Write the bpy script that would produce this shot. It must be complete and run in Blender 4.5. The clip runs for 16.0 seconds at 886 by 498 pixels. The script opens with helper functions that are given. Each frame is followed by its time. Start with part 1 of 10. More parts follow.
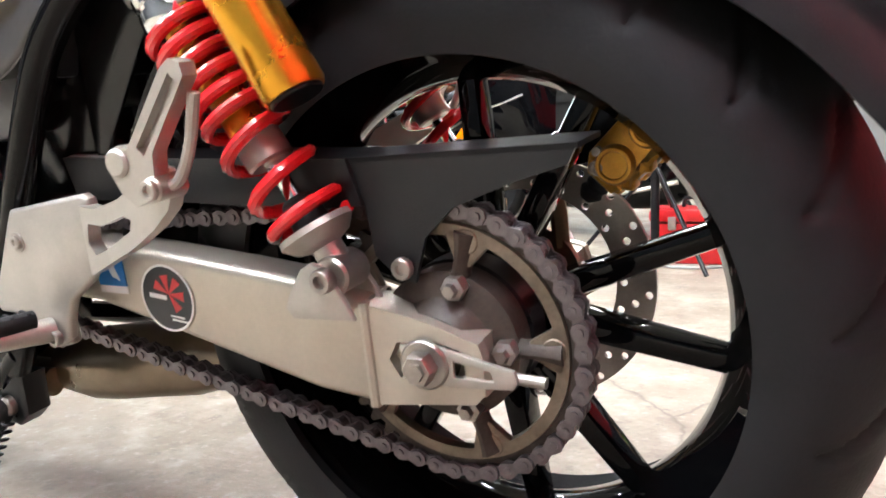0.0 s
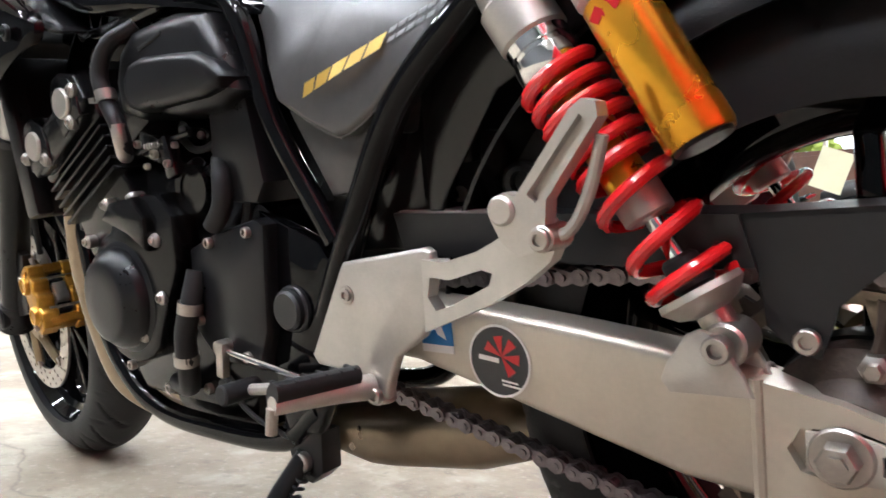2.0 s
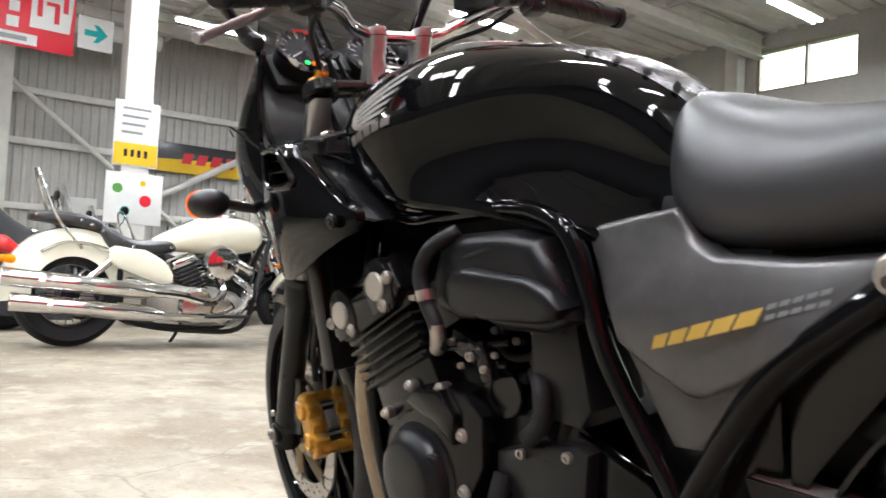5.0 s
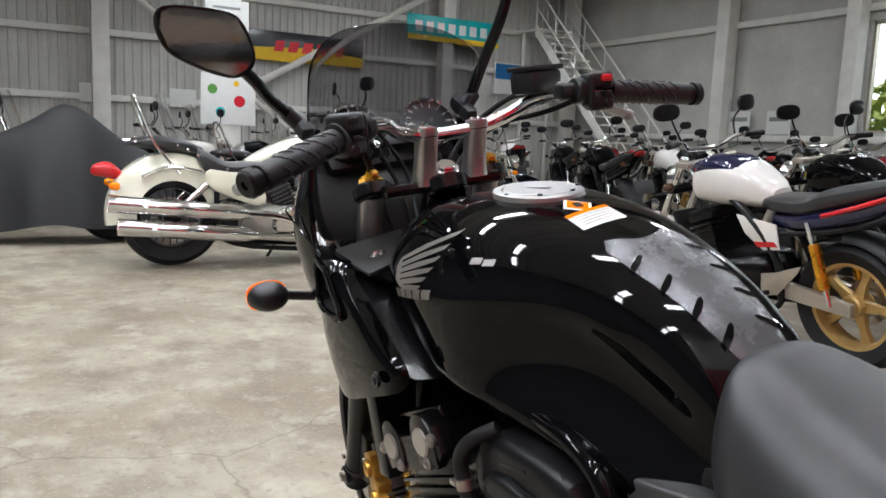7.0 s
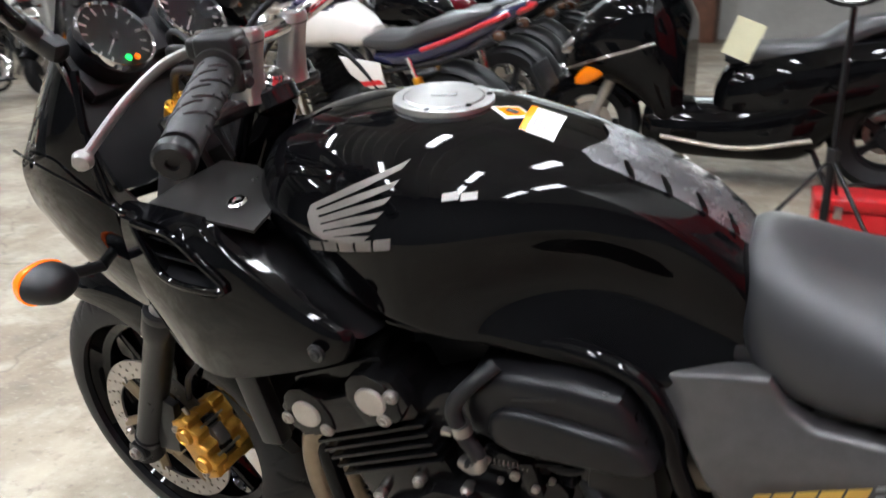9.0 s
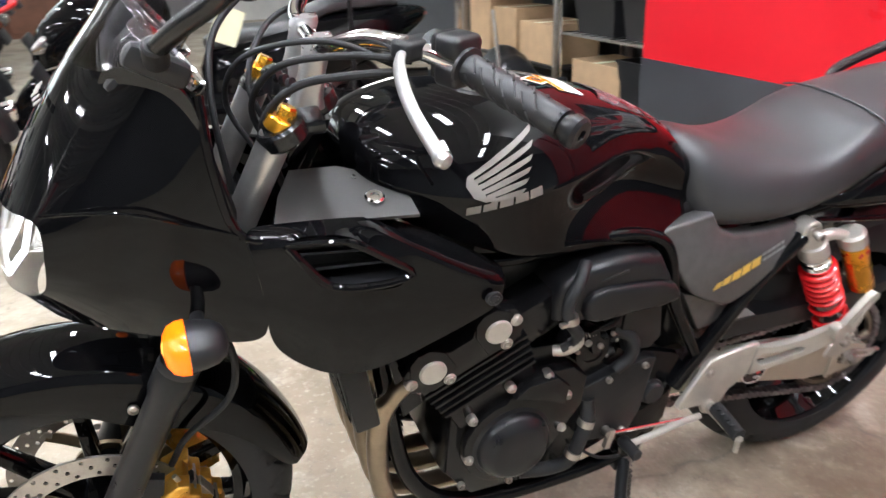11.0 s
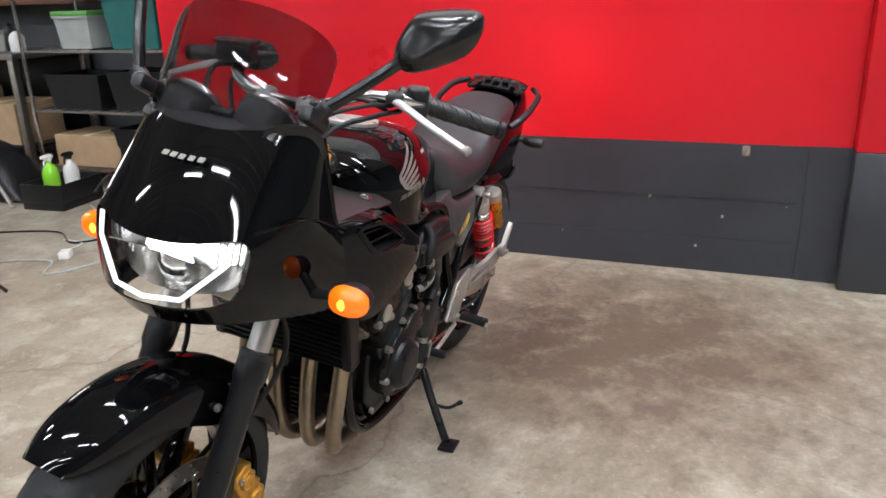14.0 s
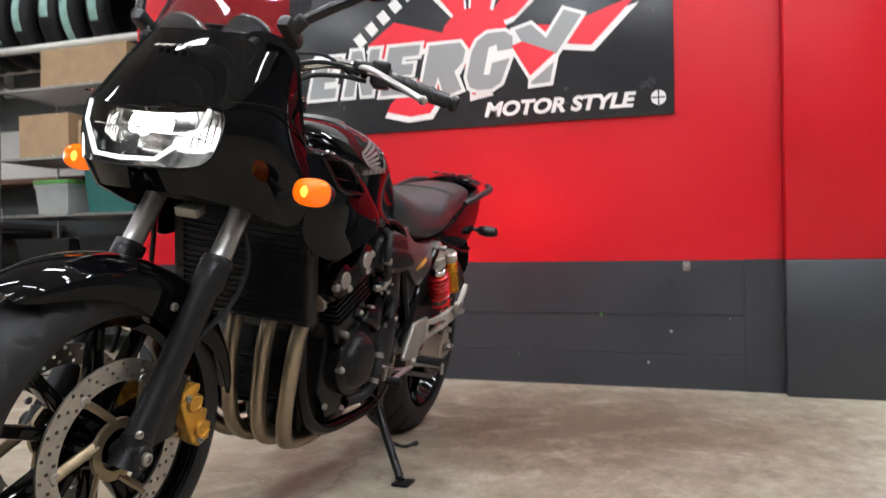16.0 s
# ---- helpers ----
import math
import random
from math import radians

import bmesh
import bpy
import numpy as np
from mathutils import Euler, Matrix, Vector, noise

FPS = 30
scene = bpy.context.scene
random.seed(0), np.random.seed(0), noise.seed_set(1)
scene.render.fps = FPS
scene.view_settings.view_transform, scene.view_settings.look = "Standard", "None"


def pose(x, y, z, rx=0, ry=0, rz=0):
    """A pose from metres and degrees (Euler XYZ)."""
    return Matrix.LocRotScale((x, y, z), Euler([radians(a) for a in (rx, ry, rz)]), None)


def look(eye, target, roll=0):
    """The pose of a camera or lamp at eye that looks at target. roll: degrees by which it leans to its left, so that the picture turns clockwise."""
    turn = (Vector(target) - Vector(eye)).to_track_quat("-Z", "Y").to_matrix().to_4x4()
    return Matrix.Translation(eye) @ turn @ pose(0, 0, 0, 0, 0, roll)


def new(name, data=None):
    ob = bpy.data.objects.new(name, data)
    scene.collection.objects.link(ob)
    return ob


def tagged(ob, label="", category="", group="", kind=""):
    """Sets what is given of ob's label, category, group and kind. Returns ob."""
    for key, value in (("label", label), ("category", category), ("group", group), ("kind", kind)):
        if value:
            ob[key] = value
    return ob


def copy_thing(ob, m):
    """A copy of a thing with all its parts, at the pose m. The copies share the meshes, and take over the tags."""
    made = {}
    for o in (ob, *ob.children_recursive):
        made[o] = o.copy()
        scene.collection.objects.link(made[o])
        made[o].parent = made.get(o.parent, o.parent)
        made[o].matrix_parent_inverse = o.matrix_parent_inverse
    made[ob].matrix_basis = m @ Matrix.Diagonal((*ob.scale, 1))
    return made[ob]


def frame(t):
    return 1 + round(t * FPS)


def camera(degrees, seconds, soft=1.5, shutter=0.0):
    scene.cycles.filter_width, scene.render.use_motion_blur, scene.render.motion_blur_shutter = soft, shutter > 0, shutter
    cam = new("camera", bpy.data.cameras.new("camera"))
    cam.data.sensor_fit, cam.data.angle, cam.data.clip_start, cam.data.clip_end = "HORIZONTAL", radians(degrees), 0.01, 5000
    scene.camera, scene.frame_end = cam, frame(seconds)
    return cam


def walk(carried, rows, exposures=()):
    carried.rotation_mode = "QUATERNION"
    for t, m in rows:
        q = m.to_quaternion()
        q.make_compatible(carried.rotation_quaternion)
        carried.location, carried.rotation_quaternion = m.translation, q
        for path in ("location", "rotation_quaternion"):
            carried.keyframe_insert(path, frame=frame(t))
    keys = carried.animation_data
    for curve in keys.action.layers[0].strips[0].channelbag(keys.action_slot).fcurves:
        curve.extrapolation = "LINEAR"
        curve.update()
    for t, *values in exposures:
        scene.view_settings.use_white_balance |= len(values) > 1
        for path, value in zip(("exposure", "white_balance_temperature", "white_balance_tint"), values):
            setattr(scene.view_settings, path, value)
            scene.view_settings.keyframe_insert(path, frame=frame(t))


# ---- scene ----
PATH = [
    (0, (0.258, -0.639, 0.43), (-0.661, 1.12, 0.182), -1.8),
    (0.5, (0.24, -0.656, 0.373), (-0.713, 1.097, 0.234), -1.0),
    (1, (0.208, -0.658, 0.366), (-0.873, 1.024, 0.296), -0.4),
    (1.5, (0.149, -0.665, 0.389), (-1.062, 0.926, 0.353), 0.1),
    (2, (0.111, -0.677, 0.41), (-1.181, 0.85, 0.394), -0.0),
    (2.5, (0.103, -0.678, 0.429), (-1.26, 0.786, 0.436), -0.2),
    (3, (0.084, -0.694, 0.464), (-1.349, 0.701, 0.506), -0.3),
    (3.5, (0.066, -0.704, 0.5), (-1.413, 0.641, 0.564), 0.0),
    (4, (0.049, -0.718, 0.532), (-1.473, 0.578, 0.608), 0.8),
    (4.5, (0.028, -0.736, 0.561), (-1.535, 0.509, 0.641), 1.8),
    (5, (0.0, -0.782, 0.593), (-1.61, 0.402, 0.672), 2.9),
    (5.2, (-0.009, -0.795, 0.613), (-1.648, 0.351, 0.674), 2.6),
    (7.3, (-0.015, -0.714, 1.013), (-1.722, 0.276, 0.69), 1.8),
    (7.5, (-0.042, -0.745, 1.039), (-1.671, 0.354, 0.666), 1.7),
    (8, (-0.138, -0.824, 1.074), (-1.539, 0.528, 0.615), 0.5),
    (8.5, (-0.266, -0.859, 1.061), (-1.407, 0.69, 0.514), -0.8),
    (9, (-0.422, -0.92, 1.037), (-1.25, 0.772, 0.364), -1.7),
    (9.2, (-0.486, -0.955, 1.035), (-1.188, 0.772, 0.312), -2.1),
    (11.3, (-1.363, -1.134, 1.105), (-0.499, 0.506, 0.353), -2.1),
    (11.5, (-1.424, -1.145, 1.115), (-0.462, 0.436, 0.357), -2.3),
    (12, (-1.619, -1.094, 1.114), (-0.371, 0.291, 0.39), -2.6),
    (12.5, (-1.777, -1.063, 1.13), (-0.343, 0.13, 0.408), -2.4),
    (13, (-2.008, -1.07, 1.165), (-0.423, -0.061, 0.481), -2.3),
    (13.5, (-2.129, -1.017, 1.161), (-0.443, -0.164, 0.505), -2.0),
    (14, (-2.234, -0.912, 1.158), (-0.475, -0.206, 0.52), -1.7),
    (14.5, (-2.378, -0.878, 1.146), (-0.547, -0.281, 0.609), -1.6),
    (15, (-2.411, -0.88, 1.044), (-0.534, -0.334, 0.623), -1.5),
    (15.5, (-2.424, -0.942, 0.789), (-0.524, -0.371, 0.538), -1.2),
    (16, (-2.409, -0.975, 0.59), (-0.512, -0.341, 0.603), -0.7),
]
cam = camera(60.4, 16.0, soft=1.5, shutter=0.4)
walk(cam, [(t, look(e, g, r)) for t, e, g, r in PATH], [(0, 0.9, 6150, 10), (0.4, 0.5, 6150, 10), (2, 0.5, 6150, 10), (3, 0.42, 6150, 10), (5.2, 0.05, 6350, 10), (7.3, -0.57, 6200, 10), (9, -0.12, 6200, 10), (11.3, 0.57, 6200, 10), (12.5, 0.27, 6200, 10), (13, 0.05, 6200, 10), (14, -0.15, 6200, 10), (16, -0.27, 6350, 10)])
# ---- light ----
world = bpy.data.worlds.new("world")
scene.world = world
world.use_nodes = True
wn = world.node_tree.nodes
sky = wn.new("ShaderNodeTexSky")
sky.sky_type, sky.sun_disc = "NISHITA", False
sky.sun_elevation, sky.sun_rotation = radians(49), radians(163)
wn["Background"].inputs["Strength"].default_value = 0.15
world.node_tree.links.new(sky.outputs["Color"], wn["Background"].inputs["Color"])
sun_data = bpy.data.lights.new("sun", "SUN")
sun_data.energy, sun_data.angle, sun_data.color = 3.5, radians(0.5), (1.0, 0.96, 0.9)
sun = new("sun", sun_data)
sun.matrix_world = look((-6, -20, 24), (0, 0, 0))


# ---- materials ----
def mat(name, color, rough=0.5, metal=0.0, vary=0.12, scale=8.0, bump=0.0, bump_scale=120.0, coat=0.0, spread=0.12, emit=None, power=0.0, spec=0.5):
    """A surface whose colour and gloss vary at two scales, with fine relief."""
    m = bpy.data.materials.new(name)
    m.use_nodes = True
    nt = m.node_tree
    n, l = nt.nodes, nt.links
    b = n["Principled BSDF"]
    b.inputs["Metallic"].default_value = metal
    b.inputs["Coat Weight"].default_value = coat
    b.inputs["Coat Roughness"].default_value = 0.03
    b.inputs["Specular IOR Level"].default_value = spec
    co = n.new("ShaderNodeTexCoord")
    big, fine = n.new("ShaderNodeTexNoise"), n.new("ShaderNodeTexNoise")
    big.inputs["Scale"].default_value, big.inputs["Detail"].default_value = scale, 6
    fine.inputs["Scale"].default_value, fine.inputs["Detail"].default_value = scale * 9, 3
    mixer = n.new("ShaderNodeMath")
    mixer.operation = "MULTIPLY_ADD"
    mixer.inputs[1].default_value = 0.35
    l.new(co.outputs["Object"], big.inputs["Vector"])
    l.new(co.outputs["Object"], fine.inputs["Vector"])
    l.new(fine.outputs["Fac"], mixer.inputs[0])
    l.new(big.outputs["Fac"], mixer.inputs[2])
    ramp = n.new("ShaderNodeValToRGB")
    ramp.color_ramp.elements[0].position, ramp.color_ramp.elements[1].position = 0.4, 0.95
    lo, hi = [max(0.0, c * (1 - vary)) for c in color], [min(1.0, c * (1 + vary)) for c in color]
    ramp.color_ramp.elements[0].color, ramp.color_ramp.elements[1].color = (*lo, 1), (*hi, 1)
    l.new(mixer.outputs[0], ramp.inputs["Fac"])
    l.new(ramp.outputs["Color"], b.inputs["Base Color"])
    rr = n.new("ShaderNodeMapRange")
    rr.inputs["From Min"].default_value, rr.inputs["From Max"].default_value = 0.4, 0.95
    rr.inputs["To Min"].default_value, rr.inputs["To Max"].default_value = max(0.02, rough * (1 - spread)), min(1, rough * (1 + spread))
    l.new(mixer.outputs[0], rr.inputs["Value"])
    l.new(rr.outputs["Result"], b.inputs["Roughness"])
    if bump:
        g, bp = n.new("ShaderNodeTexNoise"), n.new("ShaderNodeBump")
        g.inputs["Scale"].default_value, g.inputs["Detail"].default_value = bump_scale, 4
        bp.inputs["Strength"].default_value, bp.inputs["Distance"].default_value = bump, 0.002
        l.new(co.outputs["Object"], g.inputs["Vector"])
        l.new(g.outputs["Fac"], bp.inputs["Height"])
        l.new(bp.outputs["Normal"], b.inputs["Normal"])
    if emit:
        b.inputs["Emission Color"].default_value, b.inputs["Emission Strength"].default_value = (*emit, 1), power
    return m


def glass(name, color, rough=0.02, ior=1.45):
    m = bpy.data.materials.new(name)
    m.use_nodes = True
    b = m.node_tree.nodes["Principled BSDF"]
    b.inputs["Base Color"].default_value, b.inputs["Roughness"].default_value = (*color, 1), rough
    b.inputs["Transmission Weight"].default_value, b.inputs["IOR"].default_value = 1.0, ior
    return m


def concrete():
    m = mat("worn_concrete", (0.325, 0.286, 0.220), 0.62, vary=0.28, scale=1.3, bump=0.5, bump_scale=45)
    nt = m.node_tree
    n, l = nt.nodes, nt.links
    b, co = n["Principled BSDF"], n["Texture Coordinate"]
    base = b.inputs["Base Color"].links[0].from_socket

    def layer(under, scale, lo, hi, color, detail=8, power=1.0, rough=0.62):
        t, r, mx = n.new("ShaderNodeTexNoise"), n.new("ShaderNodeValToRGB"), n.new("ShaderNodeMix")
        t.inputs["Scale"].default_value, t.inputs["Detail"].default_value = scale, detail
        t.inputs["Roughness"].default_value = rough
        r.color_ramp.elements[0].position, r.color_ramp.elements[1].position = lo, hi
        r.color_ramp.elements[1].color = (power, power, power, 1)
        mx.data_type = "RGBA"
        mx.inputs["B"].default_value = (*color, 1)
        l.new(co.outputs["Object"], t.inputs["Vector"])
        l.new(t.outputs["Fac"], r.inputs["Fac"])
        l.new(r.outputs["Color"], mx.inputs["Factor"])
        l.new(under, mx.inputs["A"])
        return mx.outputs["Result"]

    c = layer(base, 0.9, 0.44, 0.62, (0.195, 0.15, 0.10), power=0.78)
    c = layer(c, 2.7, 0.47, 0.66, (0.148, 0.116, 0.08), power=0.75)
    c = layer(c, 6.0, 0.52, 0.66, (0.44, 0.402, 0.325), power=0.55)
    c = layer(c, 14.0, 0.56, 0.66, (0.17, 0.14, 0.115), power=0.45)
    c = layer(c, 26.0, 0.58, 0.70, (0.13, 0.11, 0.09), power=0.6)
    c = layer(c, 55.0, 0.56, 0.68, (0.46, 0.42, 0.35), power=0.4)
    # an old oil stain beside the motorcycle, ragged at its border
    vm, ln, rg, ad, mx2, nz = n.new('ShaderNodeVectorMath'), n.new('ShaderNodeVectorMath'), n.new('ShaderNodeValToRGB'), n.new('ShaderNodeMath'), n.new('ShaderNodeMix'), n.new('ShaderNodeTexNoise')
    vm.operation, ln.operation, ad.operation = 'SUBTRACT', 'LENGTH', 'MULTIPLY_ADD'
    vm.inputs[1].default_value = (0.2, -0.62, 0.0)
    l.new(co.outputs['Object'], vm.inputs[0])
    l.new(vm.outputs[0], ln.inputs[0])
    nz.inputs['Scale'].default_value, nz.inputs['Detail'].default_value = 5.5, 14
    nz.inputs['Roughness'].default_value = 0.72
    l.new(co.outputs['Object'], nz.inputs['Vector'])
    ad.inputs[1].default_value = 3.2
    l.new(nz.outputs['Fac'], ad.inputs[0])
    l.new(ln.outputs['Value'], ad.inputs[2])
    rg.color_ramp.elements[0].position, rg.color_ramp.elements[1].position = 0.64, 1.0
    dv = n.new('ShaderNodeMath')
    dv.operation = 'MULTIPLY'
    dv.inputs[1].default_value = 0.36
    l.new(ad.outputs[0], dv.inputs[0])
    l.new(dv.outputs[0], rg.inputs['Fac'])
    rg.color_ramp.elements[0].color, rg.color_ramp.elements[1].color = (0.85, 0.85, 0.85, 1), (0, 0, 0, 1)
    mx2.data_type = 'RGBA'
    mx2.inputs['B'].default_value = (0.078, 0.050, 0.030, 1)
    l.new(rg.outputs['Color'], mx2.inputs['Factor'])
    l.new(c, mx2.inputs['A'])
    c = mx2.outputs['Result']
    # hairline cracks along the borders of large cells
    warp, v, r, mx = n.new("ShaderNodeTexNoise"), n.new("ShaderNodeTexVoronoi"), n.new("ShaderNodeValToRGB"), n.new("ShaderNodeMix")
    add = n.new("ShaderNodeVectorMath")
    warp.inputs["Scale"].default_value, warp.inputs["Detail"].default_value = 2.2, 9
    l.new(co.outputs["Object"], warp.inputs["Vector"])
    add.operation = "MULTIPLY_ADD"
    add.inputs[1].default_value = (0.5, 0.5, 0.0)
    l.new(warp.outputs["Color"], add.inputs[0])
    l.new(co.outputs["Object"], add.inputs[2])
    v.feature, v.voronoi_dimensions = "DISTANCE_TO_EDGE", "2D"
    v.inputs["Scale"].default_value = 0.5
    l.new(add.outputs[0], v.inputs["Vector"])
    r.color_ramp.elements[0].position, r.color_ramp.elements[1].position = 0.0, 0.0045
    r.color_ramp.elements[0].color, r.color_ramp.elements[1].color = (0.55, 0.55, 0.55, 1), (0, 0, 0, 1)
    l.new(v.outputs["Distance"], r.inputs["Fac"])
    mx.data_type = "RGBA"
    mx.inputs["B"].default_value = (0.09, 0.075, 0.06, 1)
    l.new(r.outputs["Color"], mx.inputs["Factor"])
    l.new(c, mx.inputs["A"])
    l.new(mx.outputs["Result"], b.inputs["Base Color"])
    return m


M_floor = concrete()
M_red = mat("red_wall_paint", (0.49, 0.008, 0.016), 0.34, spec=0.3, vary=0.08, scale=2.0, bump=0.12, bump_scale=25, spread=0.25)
M_dark = mat("charcoal_wall_paint", (0.026, 0.0285, 0.034), 0.45, vary=0.25, scale=3.0, bump=0.2, bump_scale=30, spread=0.3)
M_white = mat("white_paint", (0.82, 0.81, 0.77), 0.55, vary=0.08, scale=2.5, bump=0.08)
M_sheet = mat("grey_sheet_metal", (0.52, 0.51, 0.475), 0.55, metal=0.0, vary=0.15, scale=1.2)
M_steel_paint = mat("cream_steel_paint", (0.76, 0.745, 0.69), 0.5, vary=0.1, scale=4)
M_black = mat("gloss_black_paint", (0.0022, 0.0022, 0.0026), 0.035, vary=0.2, scale=3, spec=0.2)
M_satin = mat("satin_black_panel", (0.006, 0.006, 0.0065), 0.2, vary=0.25, scale=30, spec=0.4)
M_matte = mat("satin_black", (0.008, 0.008, 0.009), 0.3, spec=0.26, vary=0.25, scale=30, bump=0.05, bump_scale=400)
M_rubber = mat("tyre_rubber", (0.011, 0.011, 0.012), 0.55, spec=0.3, vary=0.3, scale=20, bump=0.15, bump_scale=300)
M_plastic = mat("black_plastic", (0.0095, 0.0095, 0.0105), 0.38, spec=0.4, vary=0.2, scale=40, bump=0.15, bump_scale=700)
M_grey = mat("gunmetal_side_panel", (0.085, 0.082, 0.082), 0.32, metal=0.5, vary=0.12, scale=60)
M_alu = mat("satin_aluminium", (0.50, 0.455, 0.385), 0.38, metal=0.75, vary=0.1, scale=25, bump=0.06, bump_scale=300)
M_cast = mat("silver_cast_alloy", (0.45, 0.425, 0.385), 0.38, metal=0.7, vary=0.1, scale=40, bump=0.1, bump_scale=500)
M_chrome = mat("chrome", (0.75, 0.75, 0.75), 0.08, metal=1.0, vary=0.05, scale=20)
M_steel = mat("bare_steel", (0.40, 0.37, 0.34), 0.35, metal=0.95, vary=0.2, scale=40)
M_dirty = mat("grimy_sprocket_steel", (0.20, 0.165, 0.125), 0.45, metal=0.8, vary=0.45, scale=30, bump=0.2, bump_scale=250)
M_grime = mat("greasy_hub_grime", (0.045, 0.033, 0.026), 0.5, metal=0.35, vary=0.6, scale=35, bump=0.4, bump_scale=180)
M_chain = mat("oily_chain_steel", (0.17, 0.15, 0.155), 0.34, metal=0.75, vary=0.35, scale=90)
M_spring = mat("red_spring_enamel", (0.62, 0.012, 0.016), 0.22, vary=0.08, scale=40, coat=0.6)
M_gold = mat("gold_anodised", (0.75, 0.36, 0.03), 0.27, metal=0.9, vary=0.12, scale=12)
M_caliper = mat("gold_caliper_paint", (0.56, 0.29, 0.045), 0.34, metal=0.75, vary=0.3, scale=50)
M_bronze = mat("bronze_carrier", (0.24, 0.185, 0.115), 0.4, metal=0.8, vary=0.2, scale=40)
M_pipe = mat("heat_tinted_steel_pipe", (0.27, 0.215, 0.155), 0.3, metal=0.95, vary=0.3, scale=6)
M_seat = mat("black_seat_vinyl", (0.026, 0.026, 0.028), 0.37, vary=0.15, scale=14, bump=0.12, bump_scale=1100)
M_engine = mat("black_engine_paint", (0.0042, 0.0040, 0.0043), 0.2, spec=0.26, vary=0.3, scale=45, bump=0.06, bump_scale=350)
M_orange = mat("amber_indicator_lens", (0.9, 0.22, 0.0), 0.12, vary=0.05, scale=30, emit=(1.0, 0.24, 0.01), power=0.0)
M_amber_on = mat("lit_amber_lens", (0.75, 0.10, 0.0), 0.12, vary=0.05, scale=30, emit=(1.0, 0.16, 0.004), power=0.95)
M_bulb = mat("glowing_amber_bulb", (1.0, 0.4, 0.05), 0.3, emit=(1.0, 0.42, 0.04), power=2.2)
M_riser = mat("polished_riser_alloy", (0.44, 0.43, 0.42), 0.33, metal=0.9, vary=0.1, scale=40)
M_lever = mat("satin_lever_alloy", (0.40, 0.39, 0.38), 0.32, metal=0.8, vary=0.1, scale=40)
M_grip = mat("grip_rubber", (0.012, 0.012, 0.013), 0.42, vary=0.2, scale=60, bump=0.1, bump_scale=500)
M_lamp_on = mat("lit_headlamp_bulb", (1, 1, 1), 0.2, emit=(1.0, 0.98, 0.93), power=9.0)
M_ring = mat("lit_position_strip", (1, 1, 1), 0.2, emit=(0.9, 0.95, 1.0), power=1.5)
M_tube = mat("lit_fluorescent_tube", (1, 1, 1), 0.3, emit=(1.0, 0.99, 0.98), power=32.0)
M_clear = glass("clear_lens", (1, 1, 1))
M_smoke = glass("smoked_screen", (0.36, 0.35, 0.37), ior=1.3)
M_reflector = mat("headlamp_reflector", (0.88, 0.88, 0.88), 0.2, metal=1.0, vary=0.03, scale=30)
M_capmetal = mat("brushed_cap_metal", (0.46, 0.46, 0.45), 0.4, metal=0.85, vary=0.12, scale=60, bump=0.1, bump_scale=500)
M_yellow = mat("yellow_print", (0.75, 0.52, 0.12), 0.35, metal=0.3, vary=0.06, scale=50)
M_cardboard = mat("cardboard", (0.42, 0.28, 0.16), 0.8, vary=0.15, scale=10)
M_tail_on = mat("lit_tail_lens", (0.6, 0.01, 0.012), 0.2, vary=0.05, scale=30, emit=(1.0, 0.02, 0.02), power=3.0)
M_redplastic = mat("red_enamel", (0.5, 0.012, 0.015), 0.3, vary=0.1, scale=15)
M_cream = mat("cream_motorcycle_paint", (0.72, 0.70, 0.56), 0.12, coat=0.8, vary=0.04, scale=10)
M_whitegloss = mat("white_motorcycle_paint", (0.75, 0.72, 0.68), 0.12, coat=0.8, vary=0.04, scale=10)
M_navy = mat("navy_motorcycle_paint", (0.012, 0.013, 0.05), 0.12, coat=0.8, vary=0.1, scale=10)
M_paper = mat("paper_white", (0.75, 0.75, 0.72), 0.6, vary=0.05, scale=10)
M_green = mat("green_plastic", (0.10, 0.30, 0.06), 0.4, vary=0.15, scale=12)
M_teal = mat("teal_plastic", (0.02, 0.13, 0.12), 0.45, vary=0.15, scale=12)
M_blue = mat("blue_print", (0.02, 0.16, 0.42), 0.35, vary=0.08, scale=30)
M_letter = mat("light_grey_print", (0.36, 0.35, 0.33), 0.4, metal=0.2, vary=0.05, scale=30)
M_signwhite = mat("sign_white", (0.72, 0.72, 0.70), 0.35, vary=0.05, scale=8)
M_signgrey = mat("sign_grey", (0.26, 0.27, 0.27), 0.35, vary=0.05, scale=8)
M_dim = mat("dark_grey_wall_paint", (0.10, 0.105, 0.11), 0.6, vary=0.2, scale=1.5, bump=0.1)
M_grass = mat("grass", (0.10, 0.16, 0.03), 0.9, vary=0.4, scale=2)
M_leaf = mat("hedge_leaf", (0.36, 0.42, 0.09), 0.6, vary=0.4, scale=1.2)
M_pane = glass("window_glass", (0.95, 0.98, 0.97), 0.02, 1.1)
M_tan = mat("gold_wheel_paint", (0.50, 0.33, 0.12), 0.35, metal=0.5, vary=0.12, scale=20)
M_yel = mat("yellow_motorcycle_paint", (0.72, 0.50, 0.02), 0.15, coat=0.8, vary=0.06, scale=10)
M_brown = mat("brown_board", (0.14, 0.06, 0.035), 0.6, vary=0.25, scale=9)
M_fabric = mat("black_cover_fabric", (0.008, 0.008, 0.009), 0.6, vary=0.3, scale=9, bump=0.5, bump_scale=40)
M_liquid = mat("green_liquid_plastic", (0.22, 0.55, 0.03), 0.25, vary=0.1, scale=12)
